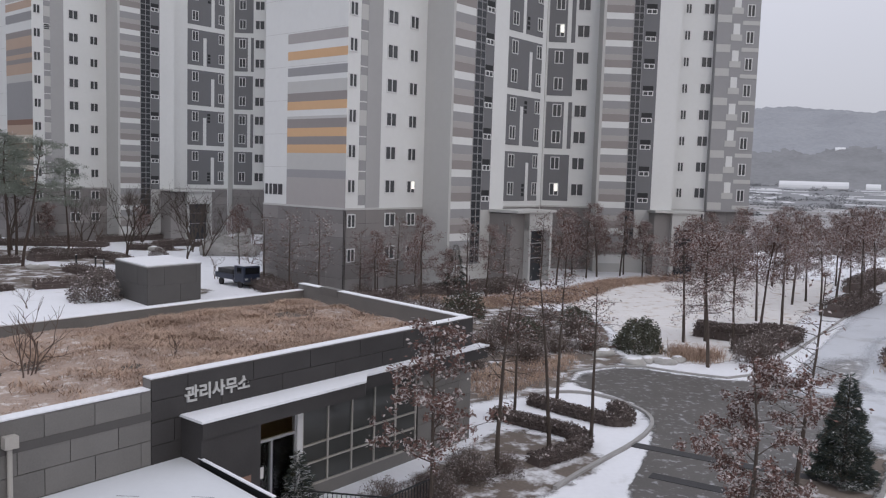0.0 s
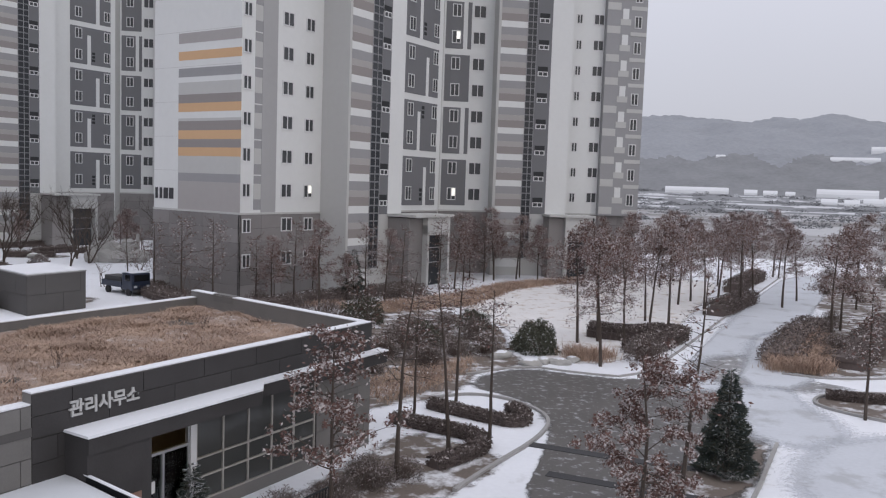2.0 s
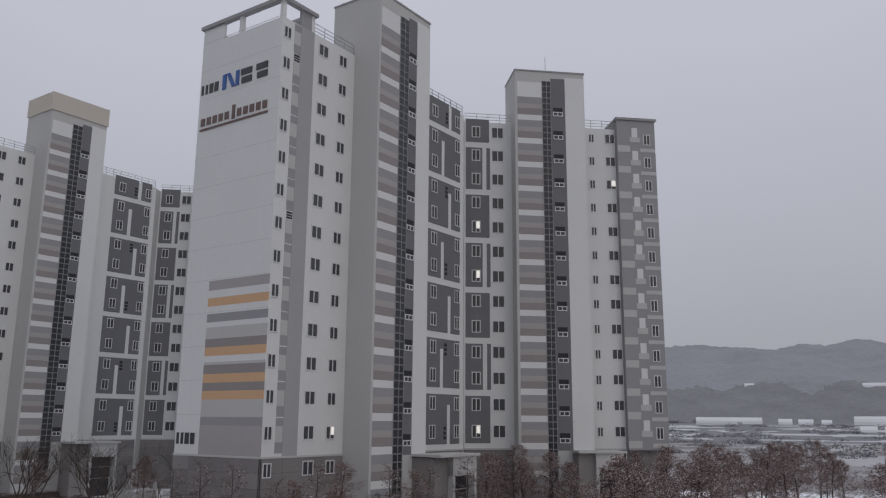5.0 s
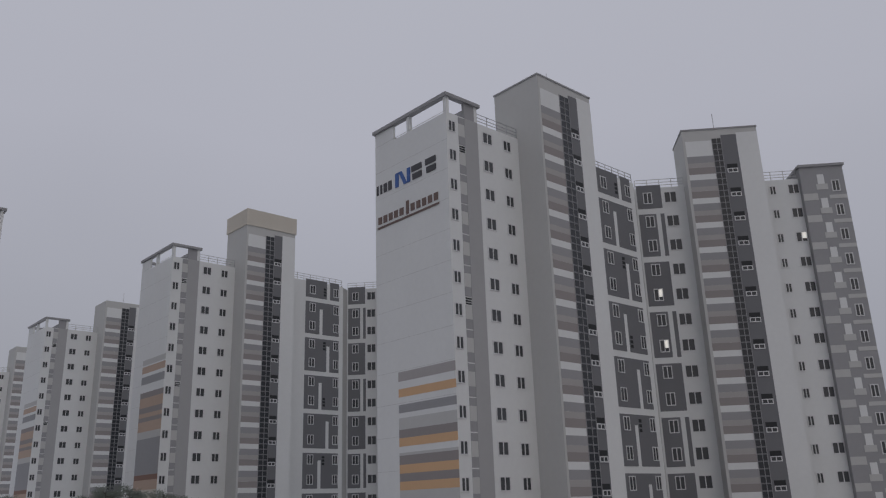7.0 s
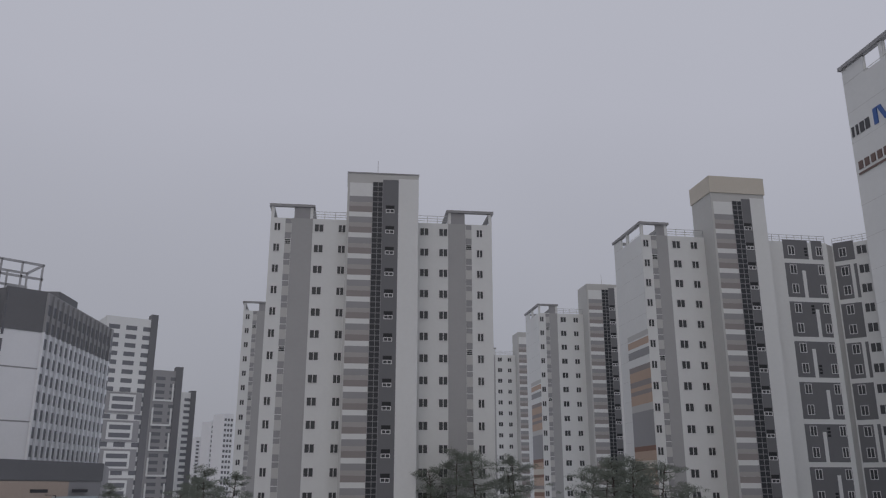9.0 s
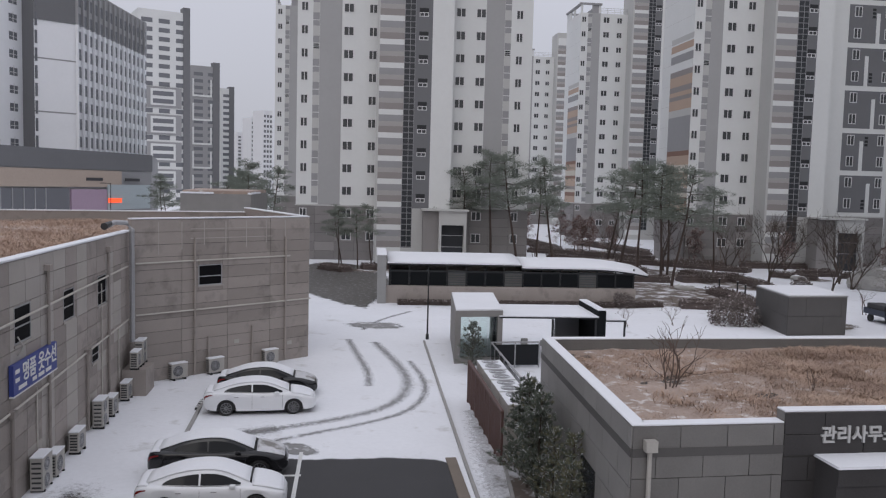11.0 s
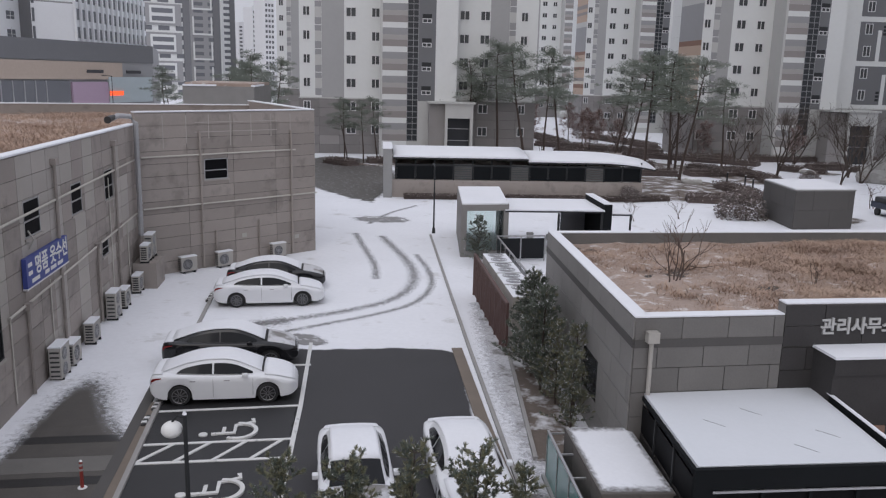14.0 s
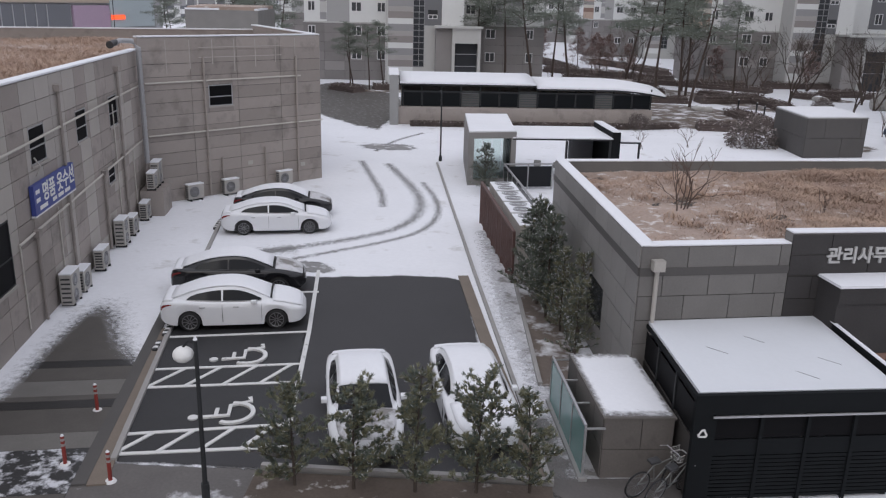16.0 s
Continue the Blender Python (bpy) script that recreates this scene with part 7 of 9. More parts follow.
def sedan(paint, label, length=4.6, clear_screen=False, thin=False):
    """A modern fastback saloon under snow."""
    c = thing("car", label, "car", group="parked cars")
    k = length / 4.6
    xs = [-2.30 + 4.60 * i / 110 for i in range(111)]

    def section(x):
        w, zs, zt = along(x, HALF), along(x, BELT), along(x, DECK)
        z0 = along(x, ((-2.30, 0.40), (-2.1, 0.26), (-1.8, 0.20), (1.8, 0.19), (2.15, 0.24), (2.30, 0.34)))
        for ax in AXLES:
            if abs(x - ax) < 0.375:
                z0 = max(z0, 0.325 + math.sqrt(0.375 ** 2 - (x - ax) ** 2))
        d = zs - z0
        half = [(w * 0.955, z0), (w * 0.985, z0 + d * 0.22), (w * 0.975, z0 + d * 0.45), (w, z0 + d * 0.72), (w * 0.985, zs - 0.03), (w * 0.93, zs), (w * 0.78, zs + (zt - zs) * 0.7), (w * 0.42, zt), (0.0, zt + 0.008)]
        return [(x * k, -a, b) for a, b in half] + [(x * k, a, b) for a, b in half[-2::-1]]

    part("body", loft([section(x) for x in xs]), paint, c)
    part("underbody", boxes((-2.1 * k, 2.1 * k, -0.70, 0.70, 0.18, 0.70)), "plastic_dark", c)
    cx = [-2.0 + 3.25 * i / 34 for i in range(35)]
    rows = []
    for x in cx:
        z0, zr, we = along(x, BELT) - 0.02, along(x, ROOF), along(x, EDGE)
        half = [(car_side(x, z0 + (zr - 0.055 - z0) * f), z0 + (zr - 0.055 - z0) * f) for f in (0.0, 0.33, 0.66, 1.0)] + [(we * 0.93, zr - 0.022), (we * 0.55, zr), (0.0, zr + 0.008)]
        rows.append([(x * k, -a, b) for a, b in half] + [(x * k, a, b) for a, b in half[-2::-1]])
    part("cabin", loft(rows), paint, c, "painted cabin with roof and pillars")

    def sheet_over(x0, x1, wide, lift, n=9):
        out = []
        for i in range(n):
            x = x0 + (x1 - x0) * i / (n - 1)
            zr, we = along(x, ROOF) + lift, along(x, EDGE) * wide
            out.append([(x * k, q * we, zr - 0.03 * abs(q) ** 3 + 0.006) for q in (-1.0, -0.9, -0.6, -0.3, 0.0, 0.3, 0.6, 0.9, 1.0)])
        return out

    part("windscreen", skin(sheet_over(0.38, 1.23, 0.97, 0.008)), "car_glass", c, "dark windscreen")
    part("rear_window", skin(sheet_over(-1.82, -1.02, 0.93, 0.008)), "car_glass", c)
    for sy in (1, -1):
        for x0, x1 in ((-1.45, -0.36), (-0.30, 0.90)):
            lo, hi = [], []
            for i in range(9):
                x = x0 + (x1 - x0) * i / 8
                z0 = along(x, BELT) + 0.05
                z1 = max(z0 + 0.004, along(x, ROOF) - 0.12 - (0.10 if x < -1.3 else 0.0) * (-1.3 - x) / 0.22)
                lo.append((x * k, sy * (car_side(x, z0) + 0.012), z0))
                hi.append((x * k, sy * (car_side(x, z1) + 0.012), z1))
            part("side_window", skin([lo, [tuple((p + q) / 2 for p, q in zip(a, b)) for a, b in zip(lo, hi)], hi]), "car_glass", c, "dark side window")
        part("belt_trim", tube([(x * k, sy * (car_side(x, along(x, BELT) + 0.03) + 0.008), along(x, BELT) + 0.03) for x in (-1.45, -0.9, -0.3, 0.3, 0.9)], 0.008, 4), "plastic_dark", c)
    cover = "thin_snow" if thin else "snow"
    part("roof_snow", skin(sheet_over(-1.95, 0.55 if clear_screen else 1.17, 0.97, 0.035, 15), 0.03), "snow", c, "snow lying on roof and glass")
    rear = []
    for i in range(5):
        x = -2.2 + 0.32 * i / 4
        w = along(x, HALF) * 0.86
        rear.append([(x * k, q * w, along(x, DECK) + 0.035 - 0.035 * abs(q) ** 3) for q in (-1.0, -0.85, -0.4, 0.0, 0.4, 0.85, 1.0)])
    part("boot_snow", skin(rear, 0.03), "snow", c)
    front = []
    for i in range(9):
        x = 1.26 + 0.94 * i / 8
        w = along(x, HALF) * (0.86 if not thin else 0.80)
        front.append([(x * k, q * w, along(x, DECK) + 0.03 - 0.045 * abs(q) ** 3) for q in (-1.0, -0.85, -0.4, 0.0, 0.4, 0.85, 1.0)])
    part("bonnet_snow", skin(front, 0.03), cover, c, "snow lying on the bonnet")
    for sx in AXLES:
        for sy in (1, -1):
            y = 0.80 * sy
            t = part("tyre", tube([(sx * k, y - 0.11 * sy, 0.33), (sx * k, y - 0.09 * sy, 0.33), (sx * k, y + 0.075 * sy, 0.33), (sx * k, y + 0.09 * sy, 0.33)], [0.30, 0.33, 0.33, 0.30], 28), "rubber", c)
            bm = bmesh.new()
            add_tube(bm, [(sx * k + 0.235 * math.cos(q), y + 0.094 * sy, 0.33 + 0.235 * math.sin(q)) for q in (2 * math.pi * i / 20 for i in range(21))], 0.014, 5, False)
            for i in range(10):
                add_box(bm, 0.03, 0.23, -0.010, 0.010, -0.012, 0.012, Matrix.Translation((sx * k, y + 0.094 * sy, 0.33)) @ Matrix.Rotation(2 * math.pi * i / 10, 4, "Y"))
            part("rim", bm, "alloy", t, "dark spoked alloy rim")
    for sy in (1, -1):
        lamp_rows = [[(x * k, sy * (along(x, HALF) * f + 0.006), along(x, BELT) - d) for x, d in ((1.80, 0.07), (1.95, 0.06), (2.08, 0.05), (2.18, 0.05), (2.25, 0.04))] for f, d in ((0.97, 0.0),)]
        low = [(p[0], p[1], p[2] - 0.10 * (0.25 + 0.75 * i / 4)) for i, p in enumerate(lamp_rows[0])]
        part("headlamp", skin([lamp_rows[0], low]), "lamp_clear", c, "slim clear headlamp")
        tail = [(x * k, sy * (along(x, HALF) + 0.008), along(x, BELT) - 0.05) for x in (-2.25, -2.18, -2.05, -1.9)]
        low = [(p[0], p[1], p[2] - 0.12 + 0.03 * i) for i, p in enumerate(tail)]
        part("tail_lamp", skin([tail, low]), "lamp_red", c, "dark red tail lamp")
        part("mirror", soft_boxes(0.03, (0.58 * k, 0.76 * k, min(0.90 * sy, 1.05 * sy), max(0.90 * sy, 1.05 * sy), 0.93, 1.05)), paint, c)
        for dx in (-0.95, 0.10):
            part("door_handle", soft_boxes(0.01, (dx * k - 0.09, dx * k + 0.09, min(0.90 * sy, 0.93 * sy), max(0.90 * sy, 0.93 * sy), 0.80, 0.825)), "alloy", c)
        for dx in (-0.33, 0.90):
            part("door_seam", boxes((dx * k - 0.004, dx * k + 0.004, min(0.86 * sy, 0.916 * sy), max(0.86 * sy, 0.916 * sy), 0.30, 0.88)), "plastic_dark", c)
    part("grille", soft_boxes(0.02, (2.12 * k, 2.29 * k, -0.44, 0.44, 0.36, 0.52)), "plastic_dark", c)
    part("number_plate", boxes((2.29 * k, 2.305 * k, -0.25, 0.25, 0.40, 0.50)), "reflector", c)
    return c


def park(c, x, y, dx, dy):
    c.matrix_basis = Matrix.Translation((x, y, 0.012)) @ Matrix.Rotation(math.atan2(dy, dx), 4, "Z")
    return c


park(sedan("car_white", "white sedan under snow parked in a marked bay"), -22.52, 13.32, 0.60, 0.80)
park(sedan("car_black", "black sedan under snow beside a white one", 4.75, thin=True), -25.15, 15.15, 0.60, 0.80)
park(sedan("car_white", "white long sedan under snow by the stone building", 4.95), -30.95, 20.7, 0.58, 0.815)
park(sedan("car_black", "black sedan with snowy roof beside the stone wall", 4.75, thin=True), -33.15, 22.6, 0.62, 0.785)
park(sedan("car_white", "white sedan facing the planter with a cleared windscreen", 4.6, True, True), -14.46, 12.04, 0.80, -0.60)
park(sedan("car_white", "white sedan fully covered by snow beside the walkway", 4.6), -12.88, 14.42, 0.80, -0.60)

truck = thing("pickup_truck", "dark blue small cargo truck parked on the snowy path", "truck")
part("cab", soft_boxes(0.12, (0.6, 2.2, -0.85, 0.85, 0.45, 1.95)), "car_blue", truck)
part("windscreen", soft_boxes(0.04, (2.0, 2.23, -0.72, 0.72, 1.25, 1.82)), "car_glass", truck)
part("side_window", soft_boxes(0.04, (1.1, 1.8, -0.87, 0.87, 1.28, 1.8)), "car_glass", truck)
part("cargo_bed", boxes((-2.4, 0.55, -0.85, 0.85, 0.62, 0.72)), "car_blue", truck)
for r in ((-2.4, 0.55, -0.85, -0.81, 0.72, 1.1), (-2.4, 0.55, 0.81, 0.85, 0.72, 1.1), (-2.4, -2.36, -0.81, 0.81, 0.72, 1.1)):
    part("side_board", boxes(r), "car_blue", truck)
part("load", soft_boxes(0.1, (-2.2, 0.2, -0.7, 0.7, 0.72, 1.5)), "plastic_dark", truck)
part("roof_snow", soft_boxes(0.05, (0.7, 2.0, -0.75, 0.75, 1.93, 2.0)), "snow", truck)
for sx in (-1.5, 1.5):
    for sy in (-0.75, 0.75):
        part("tyre", tube([(sx, sy - 0.1, 0.32), (sx, sy + 0.1, 0.32)], 0.32, 18), "rubber", truck)
for sy in (-0.6, 0.6):
    part("headlamp", soft_boxes(0.03, (2.15, 2.23, sy - 0.15, sy + 0.15, 0.72, 0.9)), "lamp_clear", truck)
part("bumper", soft_boxes(0.04, (2.1, 2.3, -0.84, 0.84, 0.4, 0.6)), "plastic_dark", truck)
truck.matrix_basis = Matrix.Translation((-18.9, 72.6, 0)) @ Matrix.Rotation(radians(-42), 4, "Z")

# carved stone garden feature
feature = thing("stone_feature", "pale stacked garden rocks with a stone pillar in the snow", "stone feature")
rng = random.Random(21)
for k in range(9):
    bm = bmesh.new()
    bmesh.ops.create_icosphere(bm, subdivisions=2, radius=1.0)
    sx, sy, sz = rng.uniform(0.9, 1.6), rng.uniform(0.8, 1.3), rng.uniform(0.6, 1.2)
    for v in bm.verts:
        d = 1 + 0.25 * noise.noise(v.co * 1.6 + Vector((k * 7, 0, 0)))
        v.co = Vector((v.co.x * sx * d, v.co.y * sy * d, v.co.z * sz * d)) + Vector((rng.uniform(-2.2, 2.2) if v.index < 0 else 0, 0, 0))
    bm.transform(Matrix.Translation(((k % 5 - 2) * 1.25, (k // 5) * 0.9 - 0.3, sz * 0.55 + (0.9 if k >= 5 else 0))))
    part("rock", bm, "rock", feature)
part("pillar", tube([(-0.8, 0.4, 1.4), (-0.8, 0.4, 2.4), (-0.8, 0.4, 3.6)], [0.35, 0.28, 0.32], 7), "rock", feature)
part("pillar", tube([(2.2, 0.6, 1.0), (2.2, 0.6, 2.2), (2.2, 0.6, 3.3)], [0.3, 0.24, 0.2], 7), "rock", feature)
feature.matrix_basis = Matrix.Translation((-26.6, 98.0, 0))


# ---- plants ----
def mesh_parts(name, verts, faces, mats, index, parent, label="", smooth=False):
    me = bpy.data.meshes.new(name)
    me.from_pydata(verts, [], faces)
    for m_ in mats:
        me.materials.append(M[m_])
    if index:
        me.polygons.foreach_set("material_index", index)
    ob = new(name, me)
    if parent is not None:
        ob.parent = parent
    if label:
        ob["label"] = label
    return ob


class Wood:
    """Collects tapered tubes for a trunk with its limbs."""

    def __init__(self):
        self.v, self.f = [], []

    def limb(self, pts, r0, r1, sides=5):
        n = len(pts)
        base = len(self.v)
        for k, p in enumerate(pts):
            a, b = pts[max(k - 1, 0)], pts[min(k + 1, n - 1)]
            d = (b - a).normalized()
            s = d.orthogonal().normalized()
            u = d.cross(s)
            r = r0 + (r1 - r0) * k / (n - 1)
            for i in range(sides):
                q = 2 * math.pi * i / sides
                self.v.append(tuple(p + (s * math.cos(q) + u * math.sin(q)) * r))
        for k in range(n - 1):
            for i in range(sides):
                a, b = base + k * sides + i, base + k * sides + (i + 1) % sides
                self.f.append((a, b, b + sides, a + sides))


class Leaves:
    def __init__(self):
        self.v, self.f, self.m = [], [], []

    def leaf(self, p, size, rng, mi=0, long=1.6):
        a = Vector((rng.gauss(0, 1), rng.gauss(0, 1), rng.gauss(0, 0.7))).normalized()
        b = a.orthogonal().normalized()
        q = Matrix.Rotation(rng.uniform(0, 6.28), 3, a)
        b = q @ b
        a, c = a * size * long * 0.5, b * size * 0.5
        n = len(self.v)
        self.v += [tuple(p - a), tuple(p + c * 0.8), tuple(p + a), tuple(p - c * 0.8)]
        self.f.append((n, n + 1, n + 2, n + 3))
        self.m.append(mi)

    def needle(self, p, d, length, width, rng, mi=0):
        s = d.orthogonal().normalized()
        s = Matrix.Rotation(rng.uniform(0, 6.28), 3, d) @ s
        n = len(self.v)
        self.v += [tuple(p - s * width), tuple(p + s * width), tuple(p + d * length)]
        self.f.append((n, n + 1, n + 2))
        self.m.append(mi)


def wander(rng, p, d, length, steps, bend, lift=0.0):
    pts = [p.copy()]
    d = d.normalized()
    for _ in range(steps):
        d = (d + Vector((rng.gauss(0, bend), rng.gauss(0, bend), rng.gauss(0, bend) + lift))).normalized()
        p = p + d * (length / steps)
        pts.append(p.copy())
    return pts


def oak(seed, h, spread, leaf_n, leaf_size, label, group, slim=1.0, start=0.28, mats=("leaf_brown", "leaf_brown_snow"), twigs=6, leaf_low=0.0, leaf_high=0.0, bunch=0.15, flat=0.0):
    """A young street tree: straight leader, many thin side limbs, withered leaves left in clumps."""
    rng = random.Random(seed)
    t = thing("tree", label, "tree", group=group)
    w, lv = Wood(), Leaves()
    trunk = wander(rng, Vector((0, 0, -0.05)), Vector((0, 0, 1)), h, 9, 0.03, 0.05)
    w.limb(trunk, 0.012 * h * slim + 0.02, 0.012, 6)
    n = int(9 + h * 3.2)
    ends = []
    for k in range(n):
        f = start + (0.97 - start) * (k + rng.random()) / n
        i = min(int(f * 9), 8)
        p = trunk[i].lerp(trunk[i + 1], f * 9 - i)
        a = rng.uniform(0, 6.28)
        up = rng.uniform(0.0, 0.5) - flat
        size = spread * (1.0 - 0.72 * ((f - start) / (1 - start)) ** 1.3) * rng.uniform(0.6, 1.1)
        pts = wander(rng, p, Vector((math.cos(a), math.sin(a), up)), size, 5, 0.16, 0.02)
        w.limb(pts, 0.022 * (1.1 - f) + 0.008, 0.005, 4)
        for q in range(twigs):
            j = rng.randint(1, 4)
            d = (pts[j] - pts[j - 1]).normalized() + Vector((rng.gauss(0, 0.6), rng.gauss(0, 0.6), rng.gauss(0.1, 0.4)))
            tw = wander(rng, pts[j], d, size * rng.uniform(0.25, 0.5), 3, 0.2)
            w.limb(tw, 0.007, 0.003, 3)
            ends += [(x, f) for x in tw[1:]]
        ends += [(x, f) for x in pts[2:]]
    clumps = rng.sample(ends, max(1, int(len(ends) * 0.42)))
    for _ in range(leaf_n):
        p, f = clumps[int(rng.random() * len(clumps))]
        if rng.random() < leaf_low * (1 - f) or rng.random() < leaf_high * f:
            continue
        q = p + Vector((rng.gauss(0, bunch), rng.gauss(0, bunch), rng.gauss(-0.04, bunch * 0.9)))
        lv.leaf(q, leaf_size * rng.uniform(0.6, 1.3), rng, 1 if rng.random() < 0.36 else 0)
    mesh_parts("trunk", w.v, w.f, ["bark"], None, t)
    if leaf_n:
        mesh_parts("crown", lv.v, lv.f, mats, lv.m, t, "withered brown leaves touched with snow")
    return t


def bare_tree(seed, h, spread, label, group, stems=1, mat="bark"):
    rng = random.Random(seed)
    t = thing("tree", label, "tree", group=group)
    w = Wood()

    def grow(p, d, length, r, level):
        pts = wander(rng, p, d, length, 5, 0.14, 0.04)
        w.limb(pts, r, r * 0.55, 6 if level == 0 else 4)
        if level >= 4 or r < 0.006:
            return
        for _ in range(rng.randint(2, 4)):
            j = rng.randint(2, 5)
            e = (pts[j] - pts[j - 1]).normalized() + Vector((rng.gauss(0, 0.55), rng.gauss(0, 0.55), rng.gauss(0.15, 0.3)))
            grow(pts[j], e, length * rng.uniform(0.5, 0.8), r * 0.55, level + 1)

    for _ in range(stems):
        d = Vector((rng.gauss(0, 0.28 if stems > 1 else 0.05), rng.gauss(0, 0.28 if stems > 1 else 0.05), 1))
        grow(Vector((rng.gauss(0, 0.1), rng.gauss(0, 0.1), -0.05)), d + Vector((0, 0, 0)), h * 0.42, 0.014 * h / stems ** 0.4 + 0.0025 * h, 0)
    mesh_parts("trunk", w.v, w.f, [mat], None, t)
    return t


def tall_pine(seed, h, label, group, crown_from=0.5):
    """A Korean red pine: leaning bare trunk, flat uneven layers of needles high up."""
    rng = random.Random(seed)
    t = thing("pine_tree", label, "pine tree", group=group)
    w, lv = Wood(), Leaves()
    trunk = wander(rng, Vector((0, 0, -0.05)), Vector((rng.gauss(0, 0.04), rng.gauss(0, 0.04), 1)), h * 0.96, 10, 0.045, 0.06)
    w.limb(trunk, 0.011 * h + 0.02, 0.04, 7)
    for k in range(18):
        f = crown_from + (1.0 - crown_from) * (k + rng.random() * 0.8) / 18
        i = min(int(f * 10), 9)
        p = trunk[i].lerp(trunk[i + 1], min(1.0, f * 10 - i))
        a = rng.uniform(0, 6.28)
        size = h * 0.27 * (1.15 - 0.75 * max(0, f - 0.6) / 0.4) * rng.uniform(0.6, 1.1)
        pts = wander(rng, p, Vector((math.cos(a), math.sin(a), rng.uniform(-0.05, 0.3))), size, 5, 0.13)
        w.limb(pts, 0.05, 0.012, 4)
        for c in range(6):
            j = rng.randint(2, 5)
            cc = pts[j] + Vector((rng.gauss(0, 0.5), rng.gauss(0, 0.5), rng.gauss(0.12, 0.16)))
            r = rng.uniform(0.4, 0.8)
            for _ in range(62):
                q = Vector((rng.gauss(0, 0.5), rng.gauss(0, 0.5), rng.gauss(0, 0.22))) * r
                d = (Vector((q.x, q.y, abs(q.z) + 0.25)) + Vector((rng.gauss(0, 0.3),) * 3)).normalized()
                lv.needle(cc + q, d, rng.uniform(0.16, 0.30), 0.028, rng, 0 if rng.random() < 0.985 else 1)
    mesh_parts("trunk", w.v, w.f, ["bark_pine"], None, t)
    mesh_parts("crown", lv.v, lv.f, ["needle_hazed", "snow"], lv.m, t, "flat green needle layers paled for haze")
    return t


def young_pine(seed, h, label, group, olive=0.6, snow=0.0, spread=0.42, tufts=10, low=0.10, fine=1.0):
    """A young pine or fir near the eye: whorls of limbs full below and open on top, each with tufts of needles."""
    rng = random.Random(seed)
    t = thing("young_pine", label, "pine tree", group=group)
    w, lv = Wood(), Leaves()
    trunk = wander(rng, Vector((0, 0, -0.05)), Vector((0, 0, 1)), h, 9, 0.02, 0.03)
    w.limb(trunk, 0.018 * h * 0.6 + 0.01, 0.006, 6)
    whorls = int(h * 4.6)
    for k in range(whorls):
        f = low + (0.98 - low) * k / whorls
        i = min(int(f * 9), 8)
        p = trunk[i].lerp(trunk[i + 1], f * 9 - i)
        for b in range(rng.randint(3, 5)):
            a = rng.uniform(0, 6.28)
            size = h * spread * (1.05 - f) ** 0.7 * rng.uniform(0.5, 1.1) + 0.08
            pts = wander(rng, p, Vector((math.cos(a), math.sin(a), rng.uniform(0.15, 0.6))), size, 4, 0.12, 0.07)
            w.limb(pts, 0.009, 0.003, 4)
            spots = [(pts[-1], pts[-1] - pts[-2])]
            for _ in range(int(tufts * (1.35 - 0.75 * f))):
                j = rng.randint(1, 4)
                d = (pts[j] - pts[j - 1]).normalized() + Vector((rng.gauss(0, 0.6), rng.gauss(0, 0.6), 0.45))
                e = pts[j].lerp(pts[j - 1], rng.random()) + d.normalized() * rng.uniform(0.05, 0.2)
                w.limb([pts[j].lerp(pts[j - 1], 0.5), e], 0.003, 0.002, 3)
                spots.append((e, d))
            for e, d in spots:
                d = d.normalized()
                mi = 1 if rng.random() < olive else 0
                for _ in range(20):
                    q = (d + Vector((rng.gauss(0, 0.55), rng.gauss(0, 0.55), rng.gauss(0.1, 0.5)))).normalized()
                    lv.needle(e - d * rng.uniform(0, 0.06), q, rng.uniform(0.065, 0.125) * fine, 0.013 * fine, rng, 2 if rng.random() < snow else mi)
    mesh_parts("trunk", w.v, w.f, ["bark"], None, t)
    mesh_parts("crown", lv.v, lv.f, ["needle", "needle_olive", "snow"], lv.m, t, "tufts of green needles")
    return t


def cone_fir(seed, h, r, label, group, mats=("needle_dark", "shrub_green", "snow"), snow=0.03, n=14000):
    """A dense conical conifer."""
    rng = random.Random(seed)
    t = thing("conifer", label, "conifer", group=group)
    w, lv = Wood(), Leaves()
    w.limb([Vector((0, 0, -0.05)), Vector((0, 0, h * 0.5)), Vector((0, 0, h))], 0.08, 0.01, 6)
    for _ in range(n):
        f = 1 - math.sqrt(rng.random())
        a = rng.uniform(0, 6.28)
        layer = 0.82 + 0.18 * math.sin(f * h * 9 + 1.5 * math.sin(a * 3)) + 0.12 * noise.noise((math.cos(a) * 2, math.sin(a) * 2, f * 6))
        rr = r * (1 - f) ** 0.85 * layer * (0.65 + 0.38 * rng.random() ** 0.5) + 0.04
        p = Vector((math.cos(a) * rr, math.sin(a) * rr, 0.12 + f * (h - 0.1)))
        d = Vector((math.cos(a), math.sin(a), rng.uniform(-0.25, 0.6))) + Vector((rng.gauss(0, 0.35), rng.gauss(0, 0.35), 0))
        lv.needle(p, d.normalized(), rng.uniform(0.12, 0.24), 0.022, rng, 2 if rng.random() < snow else (0 if rng.random() < 0.7 else 1))
    mesh_parts("trunk", w.v, w.f, ["bark"], None, t)
    mesh_parts("crown", lv.v, lv.f, mats, lv.m, t, "dense dark needles in tiers")
    return t


